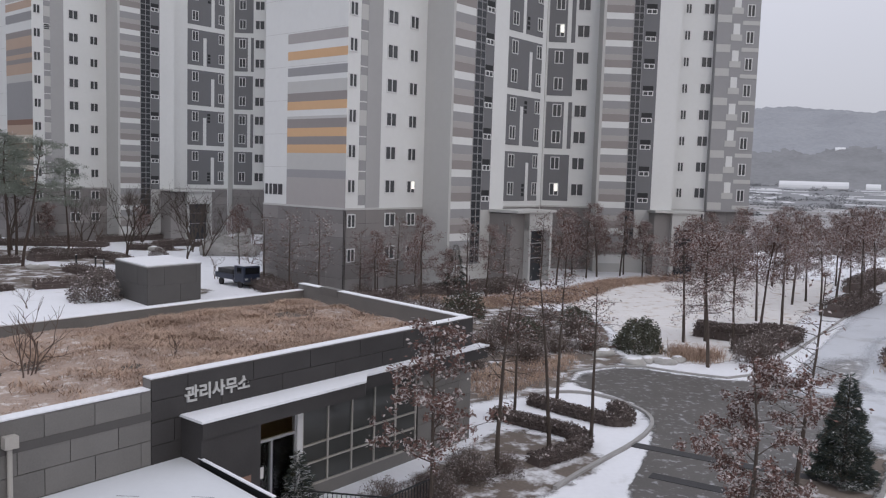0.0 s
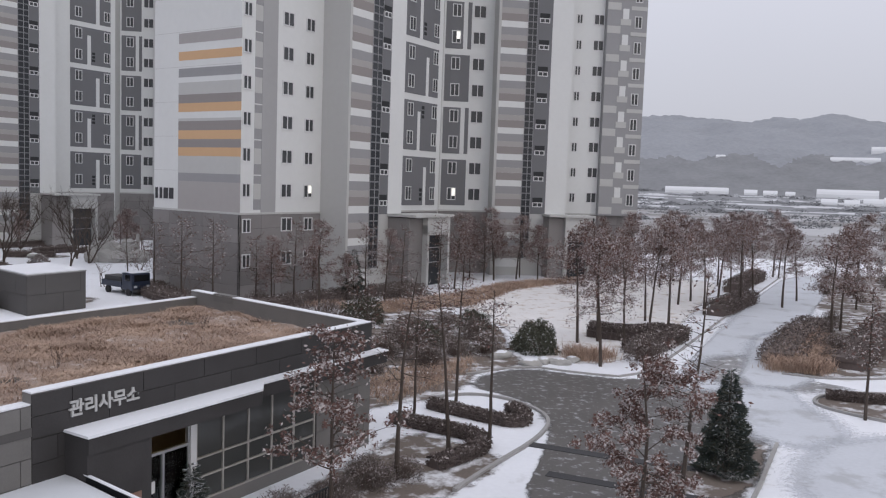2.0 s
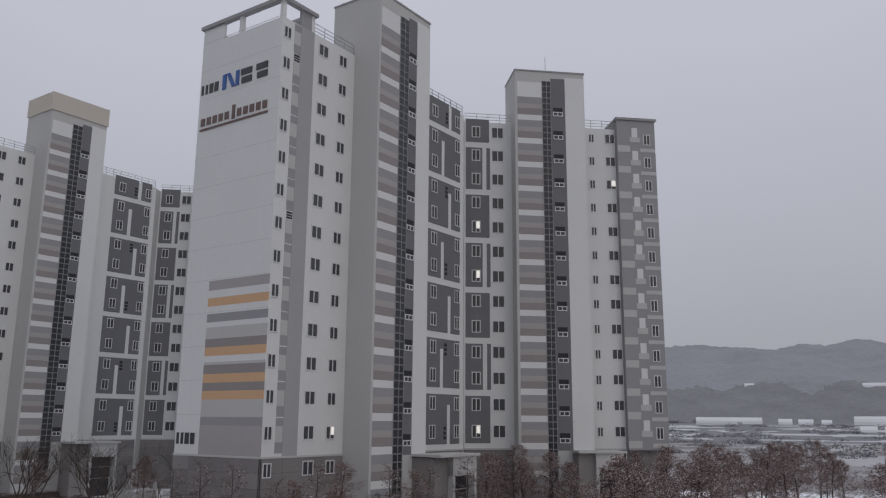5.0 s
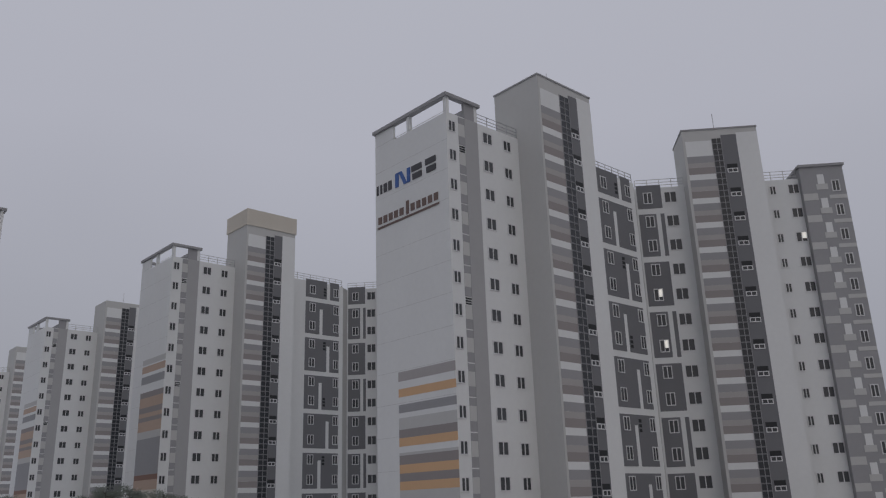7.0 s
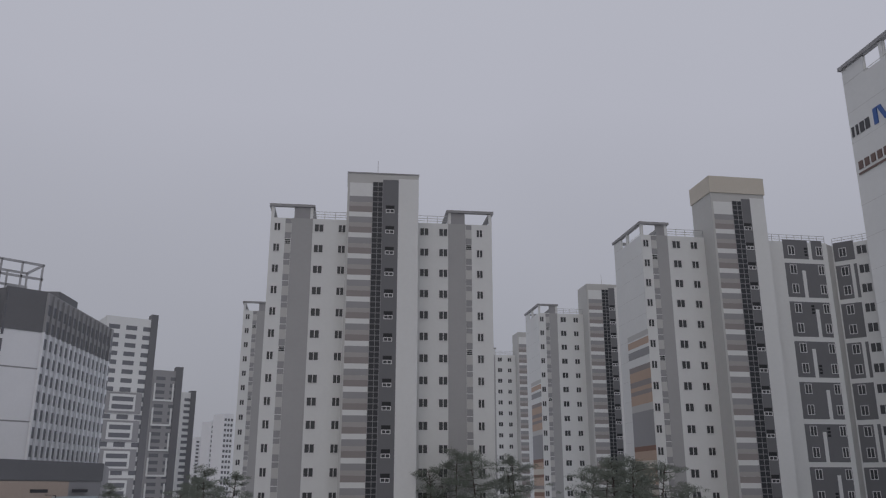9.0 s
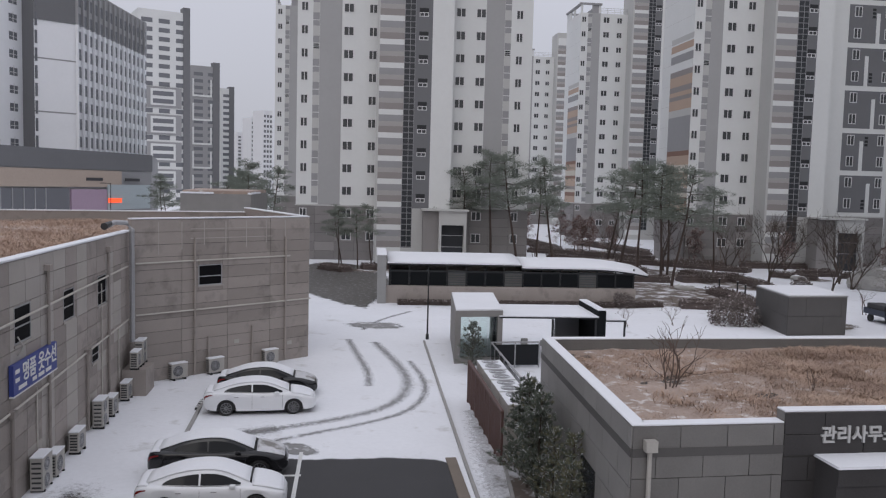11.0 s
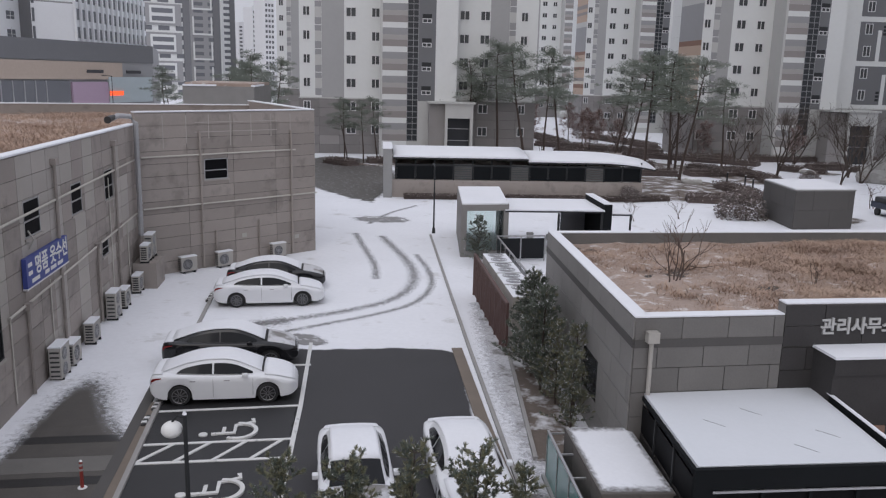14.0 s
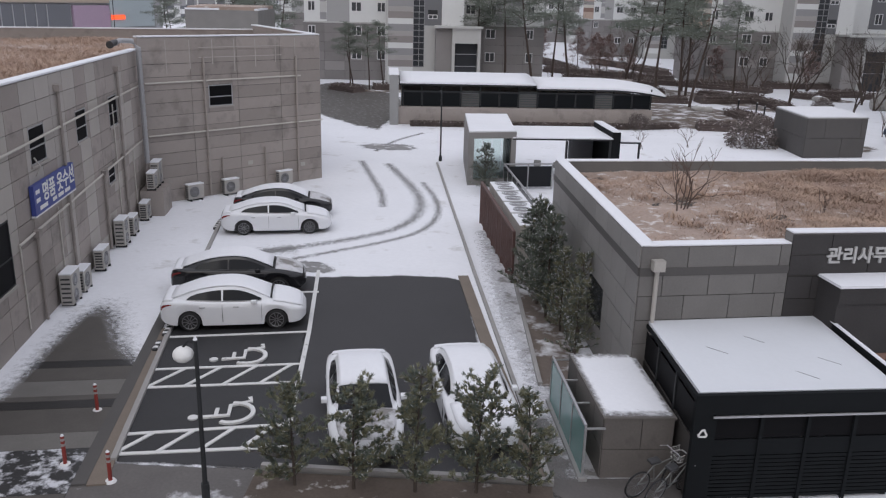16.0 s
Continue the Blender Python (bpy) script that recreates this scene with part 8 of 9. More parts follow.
def shrub(seed, r, h, label, group, mats, n=1400, twig=True, size=0.07, name="shrub", snow=0.12, stems=60):
    """A rounded shrub: many twigs from the base and small leaves near an uneven surface."""
    rng = random.Random(seed)
    t = thing(name, label, "shrub", group=group)
    w, lv = Wood(), Leaves()
    for _ in range(stems if twig else 10):
        a, q = rng.uniform(0, 6.28), rng.uniform(0, 1.0)
        d = Vector((math.cos(a) * q * r / h, math.sin(a) * q * r / h, 1.0))
        w.limb(wander(rng, Vector((rng.gauss(0, r * 0.2), rng.gauss(0, r * 0.2), -0.03)), d, h * rng.uniform(0.75, 1.1), 3, 0.14), 0.012, 0.004, 3)
    for _ in range(n):
        u, a = rng.random(), rng.uniform(0, 6.28)
        e = math.asin(u)
        k = (0.72 + 0.34 * rng.random()) * (1 + 0.38 * noise.noise((math.cos(a) * 1.7 + seed, math.sin(a) * 1.7, u * 2)))
        p = Vector((math.cos(a) * math.cos(e) * r * k, math.sin(a) * math.cos(e) * r * k, max(0.04, u * h * k)))
        lv.leaf(p, size * rng.uniform(0.6, 1.4), rng, 1 if rng.random() < snow * (0.4 + u) else 0, 2.0)
    mesh_parts("stem", w.v, w.f, ["twig"], None, t)
    mesh_parts("foliage", lv.v, lv.f, mats, lv.m, t)
    return t


def hedge(name, label, line, width, h, seed, n_per_m=420, mats=("hedge_twig", "leaf_brown_snow"), size=0.055):
    """A clipped hedge along a curved line, of small twigs and leaves over a woody core."""
    rng = random.Random(seed)
    t = thing(name, label, "hedge", group="hedges")
    line, size, n_per_m = smooth_line(line, 2), min(size, 0.07), n_per_m * 1.7
    bm = bmesh.new()
    add_strip(bm, line, width * 0.78, -0.02, h * 0.5)
    add_strip(bm, line, width * 0.5, h * 0.4, h * 0.8)
    part("core", bm, "hedge_twig", t, "dense twiggy core")
    lv = Leaves()
    for a, b in zip(line, line[1:]):
        d = Vector((b[0] - a[0], b[1] - a[1]))
        s = Vector((-d.y, d.x)).normalized()
        for _ in range(int(d.length * n_per_m)):
            f, q = rng.random(), rng.uniform(-1, 1)
            if rng.random() < 0.55:
                z, off = h * rng.uniform(0.8, 1.1) * (1 - 0.3 * abs(q) ** 3), q * width / 2
            else:
                z, off = h * rng.random(), math.copysign(width / 2 * rng.uniform(0.8, 1.08), q)
            p = Vector((a[0] + d.x * f + s.x * off, a[1] + d.y * f + s.y * off, z))
            lv.leaf(p, size * rng.uniform(0.6, 1.5), rng, 1 if rng.random() < (0.08 if z > h * 0.8 else 0.02) else 0, 2.4)
    mesh_parts("foliage", lv.v, lv.f, mats, lv.m, t)
    return t


def put(src, x, y, size=1.0, turn=0.0, z=0.0):
    return copy_thing(src, Matrix.Translation((x, y, z)) @ Matrix.Rotation(turn, 4, "Z") @ Matrix.Diagonal((size, size, size, 1)))


def place(src, x, y, size=1.0, turn=0.0, z=0.0):
    src.matrix_basis = Matrix.Translation((x, y, z)) @ Matrix.Rotation(turn, 4, "Z") @ Matrix.Diagonal((size, size, size, 1))
    return src


PLANT = random.Random(77)

# near garden trees
place(oak(1, 6.0, 2.3, 6500, 0.085, "young oak keeping red-brown leaves by the office glazing", "garden oaks", 0.9, 0.25, leaf_high=0.4, bunch=0.09), -0.35, 24.6, 1.0)
place(oak(2, 5.6, 3.9, 25000, 0.07, "bushy young oak with snowy brown leaves near the window", "garden oaks", 1.0, 0.12, leaf_high=0.45, bunch=0.08, flat=0.25), 8.9, 23.0, 1.0)
place(oak(3, 7.9, 1.9, 150, 0.09, "tall bare young tree with thin limbs", "garden oaks", 0.72, 0.3, twigs=3), 10.9, 24.4)
place(oak(4, 7.4, 1.5, 160, 0.07, "slender young tree with few brown leaves", "garden oaks", 0.85, 0.45, twigs=3), 1.9, 27.8)
place(oak(5, 7.0, 1.6, 420, 0.07, "slender young tree with brown leaves on top", "garden oaks", 0.85, 0.58, twigs=4), 4.1, 30.8)
sl = place(oak(6, 6.4, 1.5, 380, 0.07, "slender young tree beside the clipped hedge", "garden oaks", 0.85, 0.62, twigs=4), 5.75, 31.1)
for x, y, size, turn in ((3.05, 34.9, 0.9, 1.0), (5.3, 37.7, 1.0, 2.2), (1.0, 35.4, 0.95, 4.0)):
    copy_thing(sl, Matrix.Translation((x, y, 0)) @ Matrix.Rotation(turn, 4, "Z") @ Matrix.Diagonal((size, size, size, 1)))
place(oak(7, 6.3, 1.2, 500, 0.09, "young tree on the planting island", "garden oaks", 0.9, 0.4), 24.3, 34.9)

# rows of pin oaks along the lawn
rows_a = oak(11, 7.8, 2.6, 6600, 0.07, "lawn oak with withered red-brown crown", "lawn oaks", 0.95, 0.42)
rows_b = oak(12, 7.8, 2.3, 4800, 0.07, "lawn oak with thin red-brown crown", "lawn oaks", 0.95, 0.38)
rows_c = oak(13, 8.2, 2.9, 8000, 0.07, "lawn oak with full red-brown crown", "lawn oaks", 1.0, 0.4)
place(rows_a, 15.5, 52.7)
place(rows_b, 14.9, 45.7)
place(rows_c, 17.1, 53.3)
for x, y in ((18.1, 51.0), (23.7, 62.0), (22.6, 58.2), (24.1, 58.3), (30.3, 71.3), (32.5, 73.6), (30.3, 65.8), (36.1, 75.4), (38.6, 78.0), (35.3, 69.2), (43.8, 83.4), (53.5, 97.0), (53.2, 95.1), (34.0, 53.2), (38.2, 58.7), (52.1, 77.8), (41.0, 86.0), (46.0, 90.0), (49.0, 94.0), (40.0, 70.5), (44.0, 75.0), (47.0, 70.0), (33.5, 84.0), (37.5, 90.0), (27.5, 78.0), (44.5, 62.0), (51.0, 70.0)):
    put((rows_a, rows_b, rows_c)[PLANT.randrange(3)], x, y, PLANT.uniform(0.92, 1.08), PLANT.uniform(0, 6.28))
# trees before the main block
for x, y, s in ((-2.1, 64.7, 0.95), (-6.0, 66.8, 0.75), (3.2, 67.9, 0.85), (10.6, 79.5, 1.0), (16.0, 87.5, 1.05), (18.8, 89.0, 0.95), (29.0, 91.5, 0.95), (32.5, 92.0, 0.95)):
    put(rows_b, x, y, s, PLANT.uniform(0, 6.28))
twiggy = oak(14, 7.4, 2.8, 700, 0.10, "bare twiggy tree with a few reddish leaves before the block", "block trees", 0.9, 0.25, twigs=10)
place(twiggy, -10.5, 65.5, 0.95)
for x, y, s in ((-16.8, 73.5, 0.9), (-13.6, 69.0, 1.0), (-4.2, 66.0, 1.0), (1.6, 70.5, 0.95), (5.0, 73.5, 0.9), (9.0, 78.5, 1.0), (-7.4, 68.0, 0.8), (14.6, 86.0, 1.0), (19.5, 90.5, 1.0), (27.5, 92.5, 1.0), (-20.5, 79.0, 0.85)):
    put(twiggy, x, y, s, PLANT.uniform(0, 6.28))
# bare trees in the gardens between the blocks
bt = bare_tree(31, 8.5, 2, "bare dark tree branching low in the snowy garden", "garden trees", 3)
place(bt, -36.4, 91.4, 1.25)
bt2 = bare_tree(32, 6.0, 2, "small bare tree in the snowy garden", "garden trees", 2, "twig")
place(bt2, -43.0, 92.0, 0.8)
for x, y, s in ((-30.2, 57.6, 0.5), (-32.0, 53.9, 0.48), (-51.0, 100.0, 0.9), (-33.0, 110.0, 0.8), (-27.0, 112.0, 0.9), (-60.0, 100.0, 0.9), (-70.0, 92.0, 0.8), (-20.5, 84.0, 0.9), (-15.0, 84.0, 0.8), (-47.0, 108.0, 1.0), (-12.5, 66.0, 0.75), (-22.0, 76.5, 0.7)):
    put(bt2, x, y, s, PLANT.uniform(0, 6.28))
for x, y, s in ((-64.0, 103.0, 0.9), (-25.0, 118.0, 0.9), (-18.0, 90.0, 0.85), (-46.8, 103.5, 0.8), (-42.5, 112.0, 0.9), (-32.0, 101.0, 0.9), (-29.0, 96.0, 0.8), (-39.0, 117.0, 0.9), (-55.0, 101.0, 0.9), (-28.5, 88.0, 0.75)):
    put(bt, x, y, s, PLANT.uniform(0, 6.28))
red = oak(41, 6.5, 2.3, 8000, 0.085, "small tree with dense red-brown leaves between the blocks", "garden trees", 0.9, 0.3)
place(red, -27.5, 106.0, 0.9)
for x, y, s in ((-22.0, 104.0, 0.85), (-66.0, 98.0, 1.0), (-62.5, 99.5, 0.9), (-69.0, 100.5, 1.0), (-41.0, 108.0, 0.9), (-58.0, 110.0, 1.0), (-53.0, 106.5, 0.9), (-31.0, 116.0, 0.8), (12.5, 86.5, 1.05), (21.0, 88.0, 1.05), (0.0, 70.0, 0.7), (13.6, 89.5, 1.15), (16.6, 91.0, 1.1), (-3.0, 72.5, 0.8), (-6.2, 71.0, 0.75), (23.5, 93.0, 1.0), (30.5, 95.0, 1.0), (-84.0, 118.0, 1.1), (-79.0, 116.0, 1.0), (-88.0, 110.0, 1.1), (-92.0, 118.0, 1.1), (-74.0, 112.0, 1.0), (-82.0, 104.0, 0.9)):
    put(red, x, y, s, PLANT.uniform(0, 6.28))

# tall pines by the ramp and the pale block
tp1 = place(tall_pine(51, 13.4, "tall red pine with flat dark needle layers", "tall pines"), -42.9, 81.2)
tp2 = place(tall_pine(52, 13.9, "tall red pine with a leaning trunk", "tall pines", 0.55), -50.3, 86.6)
for src, x, y, s in ((tp1, -54.0, 88.5, 1.05), (tp2, -46.0, 84.5, 1.0), (tp1, -58.0, 92.0, 1.0), (tp2, -48.5, 90.5, 0.95), (tp1, -74.0, 81.5, 1.0), (tp2, -69.5, 82.0, 1.1), (tp1, -65.5, 82.5, 1.12), (tp2, -71.5, 86.5, 1.05), (tp1, -63.0, 87.0, 1.1), (tp2, -77.0, 62.5, 0.56), (tp1, -75.0, 66.0, 0.6), (tp2, -74.6, 63.4, 0.54), (tp1, -79.0, 64.5, 0.55), (tp2, -43.5, 92.5, 0.8), (tp1, -52.0, 96.0, 0.95), (tp2, -65.0, 86.0, 0.9), (tp1, -73.5, 84.5, 0.88), (tp2, -104.0, 66.0, 0.8), (tp1, -108.0, 72.0, 0.85), (tp2, -112.0, 70.0, 0.8), (tp1, -118.0, 74.0, 0.9), (tp2, -124.0, 78.0, 0.9), (tp1, -100.0, 56.0, 0.6), (tp2, -98.0, 59.5, 0.55), (tp1, -92.0, 57.5, 0.8), (tp2, -95.5, 61.5, 0.95), (tp1, -98.5, 66.5, 0.95), (tp2, -128.0, 66.0, 0.8), (tp1, -131.0, 69.0, 0.75), (tp1, -70.5, 43.5, 0.42)):
    put(src, x, y, s, PLANT.uniform(0, 6.28))

# young pines in the planter, firs by the office wall
place(young_pine(61, 2.6, "young pine with open olive needles in the planter", "planter pines", 0.55, 0.02, 0.42, 16), -13.15, 9.0, 1.0, z=0.1)
place(young_pine(62, 2.6, "young bushy pine in the planter", "planter pines", 0.45, 0.02, 0.52, 19), -12.15, 9.85, 1.0, z=0.1)
place(young_pine(63, 3.0, "young slender pine in the planter", "planter pines", 0.6, 0.02, spread=0.26, tufts=13), -11.15, 10.75, 1.0, z=0.1)
place(young_pine(64, 2.85, "young bushy pine with olive needles in the planter", "planter pines", 0.5, 0.02, 0.50, 19), -10.2, 11.7, 1.0, z=0.1)
place(young_pine(65, 2.6, "young thin pine at the planter's end", "planter pines", 0.6, 0.02, spread=0.28, tufts=12), -9.4, 12.55, 1.0, z=0.1)
wf = young_pine(66, 3.9, "young fir dusted with snow against the office wall", "wall firs", 0.08, 0.07, 0.38, 11, fine=1.35)
place(wf, -16.7, 22.0)
put(wf, -15.6, 21.1, 0.95, 2.0)
put(wf, -17.6, 23.0, 0.85, 4.0)
wf2 = young_pine(67, 3.1, "thin snow-dusted olive pine against the office wall", "wall firs", 0.6, 0.09, 0.32, 8, fine=1.1)
place(wf2, -13.7, 20.3)
put(wf2, -13.0, 19.2, 0.85, 1.5)
put(wf2, -14.6, 20.6, 0.95, 3.5)
put(wf, -29.9, 33.9, 0.72, 1.0)
place(cone_fir(71, 3.9, 1.12, "dense dark conical conifer beside the plaza", "conifers"), 14.2, 28.2)
place(cone_fir(72, 1.75, 0.62, "small snow-dusted fir by the office entrance", "conifers", snow=0.2, n=3500), -4.55, 24.7)
place(cone_fir(73, 4.5, 1.2, "dark conifer before the tall block", "conifers", n=4000), 0.6, 71.5)

# shrubs and hedges
ev = shrub(81, 1.5, 1.9, "rounded evergreen shrub with snow flecks", "evergreen shrubs", ["shrub_green", "snow"], 6500, size=0.08, snow=0.03)
place(ev, 11.9, 49.9)
for x, y, s in ((1.2, 59.7, 0.95), (9.2, 57.6, 0.7)):
    put(ev, x, y, s, PLANT.uniform(0, 6.28))
put(ev, 4.9, 51.4, 0.8, 1.0)
ts = shrub(82, 1.2, 1.3, "bare twiggy brown shrub in the garden bed", "twiggy shrubs", ["shrub_twig", "leaf_brown_snow"], 1500, size=0.055, stems=170)
place(ts, 18.2, 47.2, 1.15)
for x, y, s in ((3.9, 50.2, 1.2), (5.8, 52.0, 1.0), (6.6, 48.4, 0.85), (2.2, 47.5, 0.9), (8.4, 53.5, 1.0), (4.6, 45.4, 1.0), (-0.5, 53.0, 1.3), (-3.0, 57.0, 1.2), (0.8, 44.0, 1.0), (8.6, 49.2, 0.9)):
    put(ts, x, y, s, PLANT.uniform(0, 6.28))
for _ in range(70):
    b = PLANT.random()
    if b < 0.36:
        x, y = PLANT.uniform(-4, 9), PLANT.uniform(42, 64)
        if x > 5 + (y - 42) * 0.15 or x < 1 - (y - 36) * 0.3:
            continue
    elif b < 0.62:
        x, y = lerp2((29.5, 44.5), (62.0, 97.0), PLANT.random())
        x, y = x + PLANT.uniform(-2, 7), y + PLANT.uniform(-2.5, 2)
    elif b < 0.82:
        x, y = lerp2((-1.4, 25.6), (1.4, 28.5), PLANT.random())
        x, y = x + PLANT.uniform(-0.6, 1.6), y + PLANT.uniform(-1.4, 0.4)
    else:
        x, y = lerp2((-9.0, 66.0), (8.0, 76.0), PLANT.random())
        y += PLANT.uniform(-3, 2)
    put(ts, x, y, PLANT.uniform(0.5, 0.95) * (0.6 if 0.62 <= b < 0.82 else 1.0), PLANT.uniform(0, 6.28))
hedge("clipped_hedge", "clipped brown hedge curving round the garden walk", [(4.0, 37.0), (5.2, 35.8), (6.5, 34.6), (7.6, 33.9), (8.1, 35.0), (7.7, 36.4)], 0.75, 0.45, 1)
hedge("clipped_hedge", "clipped brown hedge along the snowy garden walk", [(2.2, 34.7), (3.7, 33.5), (5.3, 32.4), (5.6, 31.2), (4.6, 29.8), (3.3, 28.8)], 0.8, 0.45, 2)
hedge("clipped_hedge", "broad clipped hedge on the snowy lawn", [(17.2, 55.5), (19.6, 53.6), (22.4, 55.2)], 1.6, 1.0, 3, 500, size=0.09)
hedge("clipped_hedge", "broad clipped hedge beside the long walk", [(18.2, 49.0), (20.6, 51.4), (23.6, 55.4)], 2.0, 0.9, 4, 500, size=0.09)
hedge("clipped_hedge", "clipped hedge at the lawn's far side", [(31.0, 65.0), (33.5, 68.0), (38.5, 74.0)], 2.0, 1.2, 5, 300, size=0.12)
hedge("clipped_hedge", "clipped hedge at the far end of the walk", [(40.0, 80.5), (45.0, 87.5), (50.0, 94.0)], 2.0, 1.2, 6, 250, size=0.13)
hedge("clipped_hedge", "low brown hedge on the planting island", [(24.6, 38.6), (26.4, 37.6), (29.6, 37.0), (31.8, 36.4)], 0.8, 0.5, 7)
hedge("clipped_hedge", "low hedge before the ramp shelter", [(-51.0, 47.9), (-44.2, 55.6), (-37.6, 62.8), (-35.8, 66.0)], 1.0, 0.4, 8, 220, size=0.10)
for k, line in enumerate(([(-34.5, 67.0), (-30.4, 70.0), (-31.5, 74.5), (-37.0, 79.0)], [(-34.5, 86.0), (-38.0, 91.0), (-48.0, 93.5)], [(-45.0, 84.5), (-50.0, 80.0), (-51.5, 71.0)], [(-74.5, 64.0), (-70.5, 72.0), (-64.0, 81.0)], [(-26.6, 66.8), (-23.5, 63.6)], [(-40.0, 101.5), (-35.0, 102.5)], [(-52.0, 90.5), (-60.0, 93.5)], [(-77.5, 60.5), (-73.0, 60.5)], [(-34.0, 108.5), (-24.0, 106.0), (-18.0, 98.0)], [(-62.0, 101.0), (-52.0, 103.0), (-44.0, 104.0)], [(-72.0, 99.0), (-64.0, 97.5), (-57.0, 98.0)], [(-80.0, 104.0), (-70.0, 106.0), (-60.0, 107.5)], [(-47.5, 110.0), (-41.0, 118.5), (-36.0, 124.0)], [(-54.5, 103.0), (-49.5, 108.0)], [(-44.5, 86.0), (-41.0, 90.5), (-42.0, 94.5)], [(-86.0, 126.0), (-76.0, 122.0), (-66.0, 116.0)], [(-98.0, 122.0), (-88.0, 116.0), (-78.0, 108.0)], [(-38.5, 106.0), (-35.5, 109.5)], [(-10.5, 64.5), (-15.5, 70.0), (-18.0, 75.5)], [(-7.0, 64.8), (0.0, 72.0), (6.5, 78.0)], [(26.5, 46.5), (31.5, 53.5), (37.5, 60.5)], [(30.0, 45.5), (36.0, 52.0), (45.0, 62.0)])):
    hedge("garden_hedge", "low brown hedge mass in a garden island", line, 2.2 if k < 9 else 2.8, 0.75 if k < 11 else 0.9, 20 + k, 170, size=0.13)
dome = shrub(83, 1.9, 2.2, "snow-dusted drooping garden shrub with bare stems", "garden shrubs", ["shrub_twig", "leaf_brown_snow"], 3200, size=0.11)
place(dome, -27.4, 62.2, 0.95)
for x, y, s in ((-37.8, 62.9, 0.6), (-42.4, 88.2, 0.6), (-33.0, 92.0, 0.6)):
    put(dome, x, y, s, PLANT.uniform(0, 6.28))
for k, (x, y, s) in enumerate(((10.8, 45.9, 0.55), (11.7, 46.6, 0.45), (12.6, 46.3, 0.5), (9.4, 48.0, 0.6), (8.2, 50.2, 0.7), (-40.5, 79.5, 0.8), (-33.5, 87.3, 0.9), (-36.6, 100.8, 0.8), (13.6, 47.0, 0.45))):
    bm = bmesh.new()
    bmesh.ops.create_icosphere(bm, subdivisions=3, radius=1.0)
    for v in bm.verts:
        v.co = v.co * (1 + 0.3 * noise.noise(v.co * 1.3 + Vector((k * 5.1, 0, 0))))
        v.co = Vector((v.co.x * 1.3, v.co.y * 0.9, v.co.z * 0.55 + 0.2)) * s
    for f in bm.faces:
        f.smooth = True
        f.material_index = 1 if f.calc_center_median().z > 0.62 * s else 0
    ob = link("garden_rock", bm, ["rock", "snow"])
    ob.matrix_basis = Matrix.Translation((x, y, 0)) @ Matrix.Rotation(k * 1.3, 4, "Z")
    tagged(ob, "grey garden rock with snow on top", "rock", "garden rocks")
# bare shrubs growing on the office roof
rs = bare_tree(91, 2.0, 1, "small bare shrub growing on the planted roof", "roof shrubs", 5, "twig")
place(rs, -12.1, 23.3, 1.45, z=4.15)
put(rs, -9.0, 26.5, 0.35, 1.0, 4.15)
put(rs, -5.6, 33.0, 0.35, 2.0, 4.15)
# dry grass borders
def border(name, outline, n, label, seed, tall, z=0.04):
    rng = random.Random(seed)
    xs, ys = [p[0] for p in outline], [p[1] for p in outline]
    spots = []
    while len(spots) < n:
        x, y = rng.uniform(min(xs), max(xs)), rng.uniform(min(ys), max(ys))
        inside = False
        for a, b in zip(outline, outline[1:] + outline[:1]):
            if (a[1] > y) != (b[1] > y) and x < (b[0] - a[0]) * (y - a[1]) / (b[1] - a[1]) + a[0]:
                inside = not inside
        if inside:
            spots.append((x, y, z, rng.uniform(0.7, 1.2)))
    grass_field(name, spots, label, seed, tall, spread=0.3, width=0.014, lean=1.3, blades=12)


border("grass_border", [(-4.6, 70.5), (0.8, 66.8), (6.0, 71.0), (10.6, 75.3), (16.5, 84.0), (26.7, 90.0), (26.0, 87.6), (16.7, 79.6), (10.2, 67.8), (3.0, 63.6), (-6.0, 68.0)], 2600, "dry straw grass border before the tall block", 1, 0.38)
border("grass_border", [(25.0, 44.9), (32.8, 56.0), (35.6, 58.4), (32.6, 51.0), (29.4, 46.0), (27.7, 43.7)], 1500, "dry straw grass clump beside the long walk", 2, 0.65)
border("grass_border", [(13.2, 47.6), (15.4, 46.4), (16.6, 48.6), (14.2, 49.6)], 160, "dry straw grass tufts at the lawn corner", 3, 0.6)
border("grass_border", [(2.0, 37.5), (6.0, 42.0), (7.5, 47.0), (4.0, 46.0), (0.5, 40.5)], 350, "withered grasses in the garden bed", 4, 0.25)
# far tree belt across the fields
belt = Leaves()
rng = random.Random(99)
for _ in range(420):
    a = rng.uniform(17, 46)
    d = rng.choice((300, 380, 450, 560, 640, 760, 880)) + rng.gauss(0, 12)
    if noise.noise((a * 0.5, d * 0.02, 0)) < -0.1:
        continue
    r, h = rng.uniform(3.0, 11.0) * (0.5 + d / 900), rng.uniform(1.2, 3.2) * (0.6 + d / 1000)
    for _ in range(90):
        q = rng.gauss(0, 0.45)
        x, y = d * math.sin(radians(a)) + q * r * math.cos(radians(a)), d * math.cos(radians(a)) - q * r * math.sin(radians(a)) + rng.gauss(0, 1.0)
        belt.leaf(Vector((x, y, max(0.0, land(a, d)) + h * rng.random() * max(0.2, 1 - abs(q)))), rng.uniform(0.3, 0.7) * (0.6 + d / 900), rng, 0, 1.4)
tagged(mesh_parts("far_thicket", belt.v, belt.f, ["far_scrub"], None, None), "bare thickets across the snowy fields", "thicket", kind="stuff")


# ---- the town beyond the shop building ----
def polar(az_deg, d):
    return (d * math.sin(radians(az_deg)), d * math.cos(radians(az_deg)))


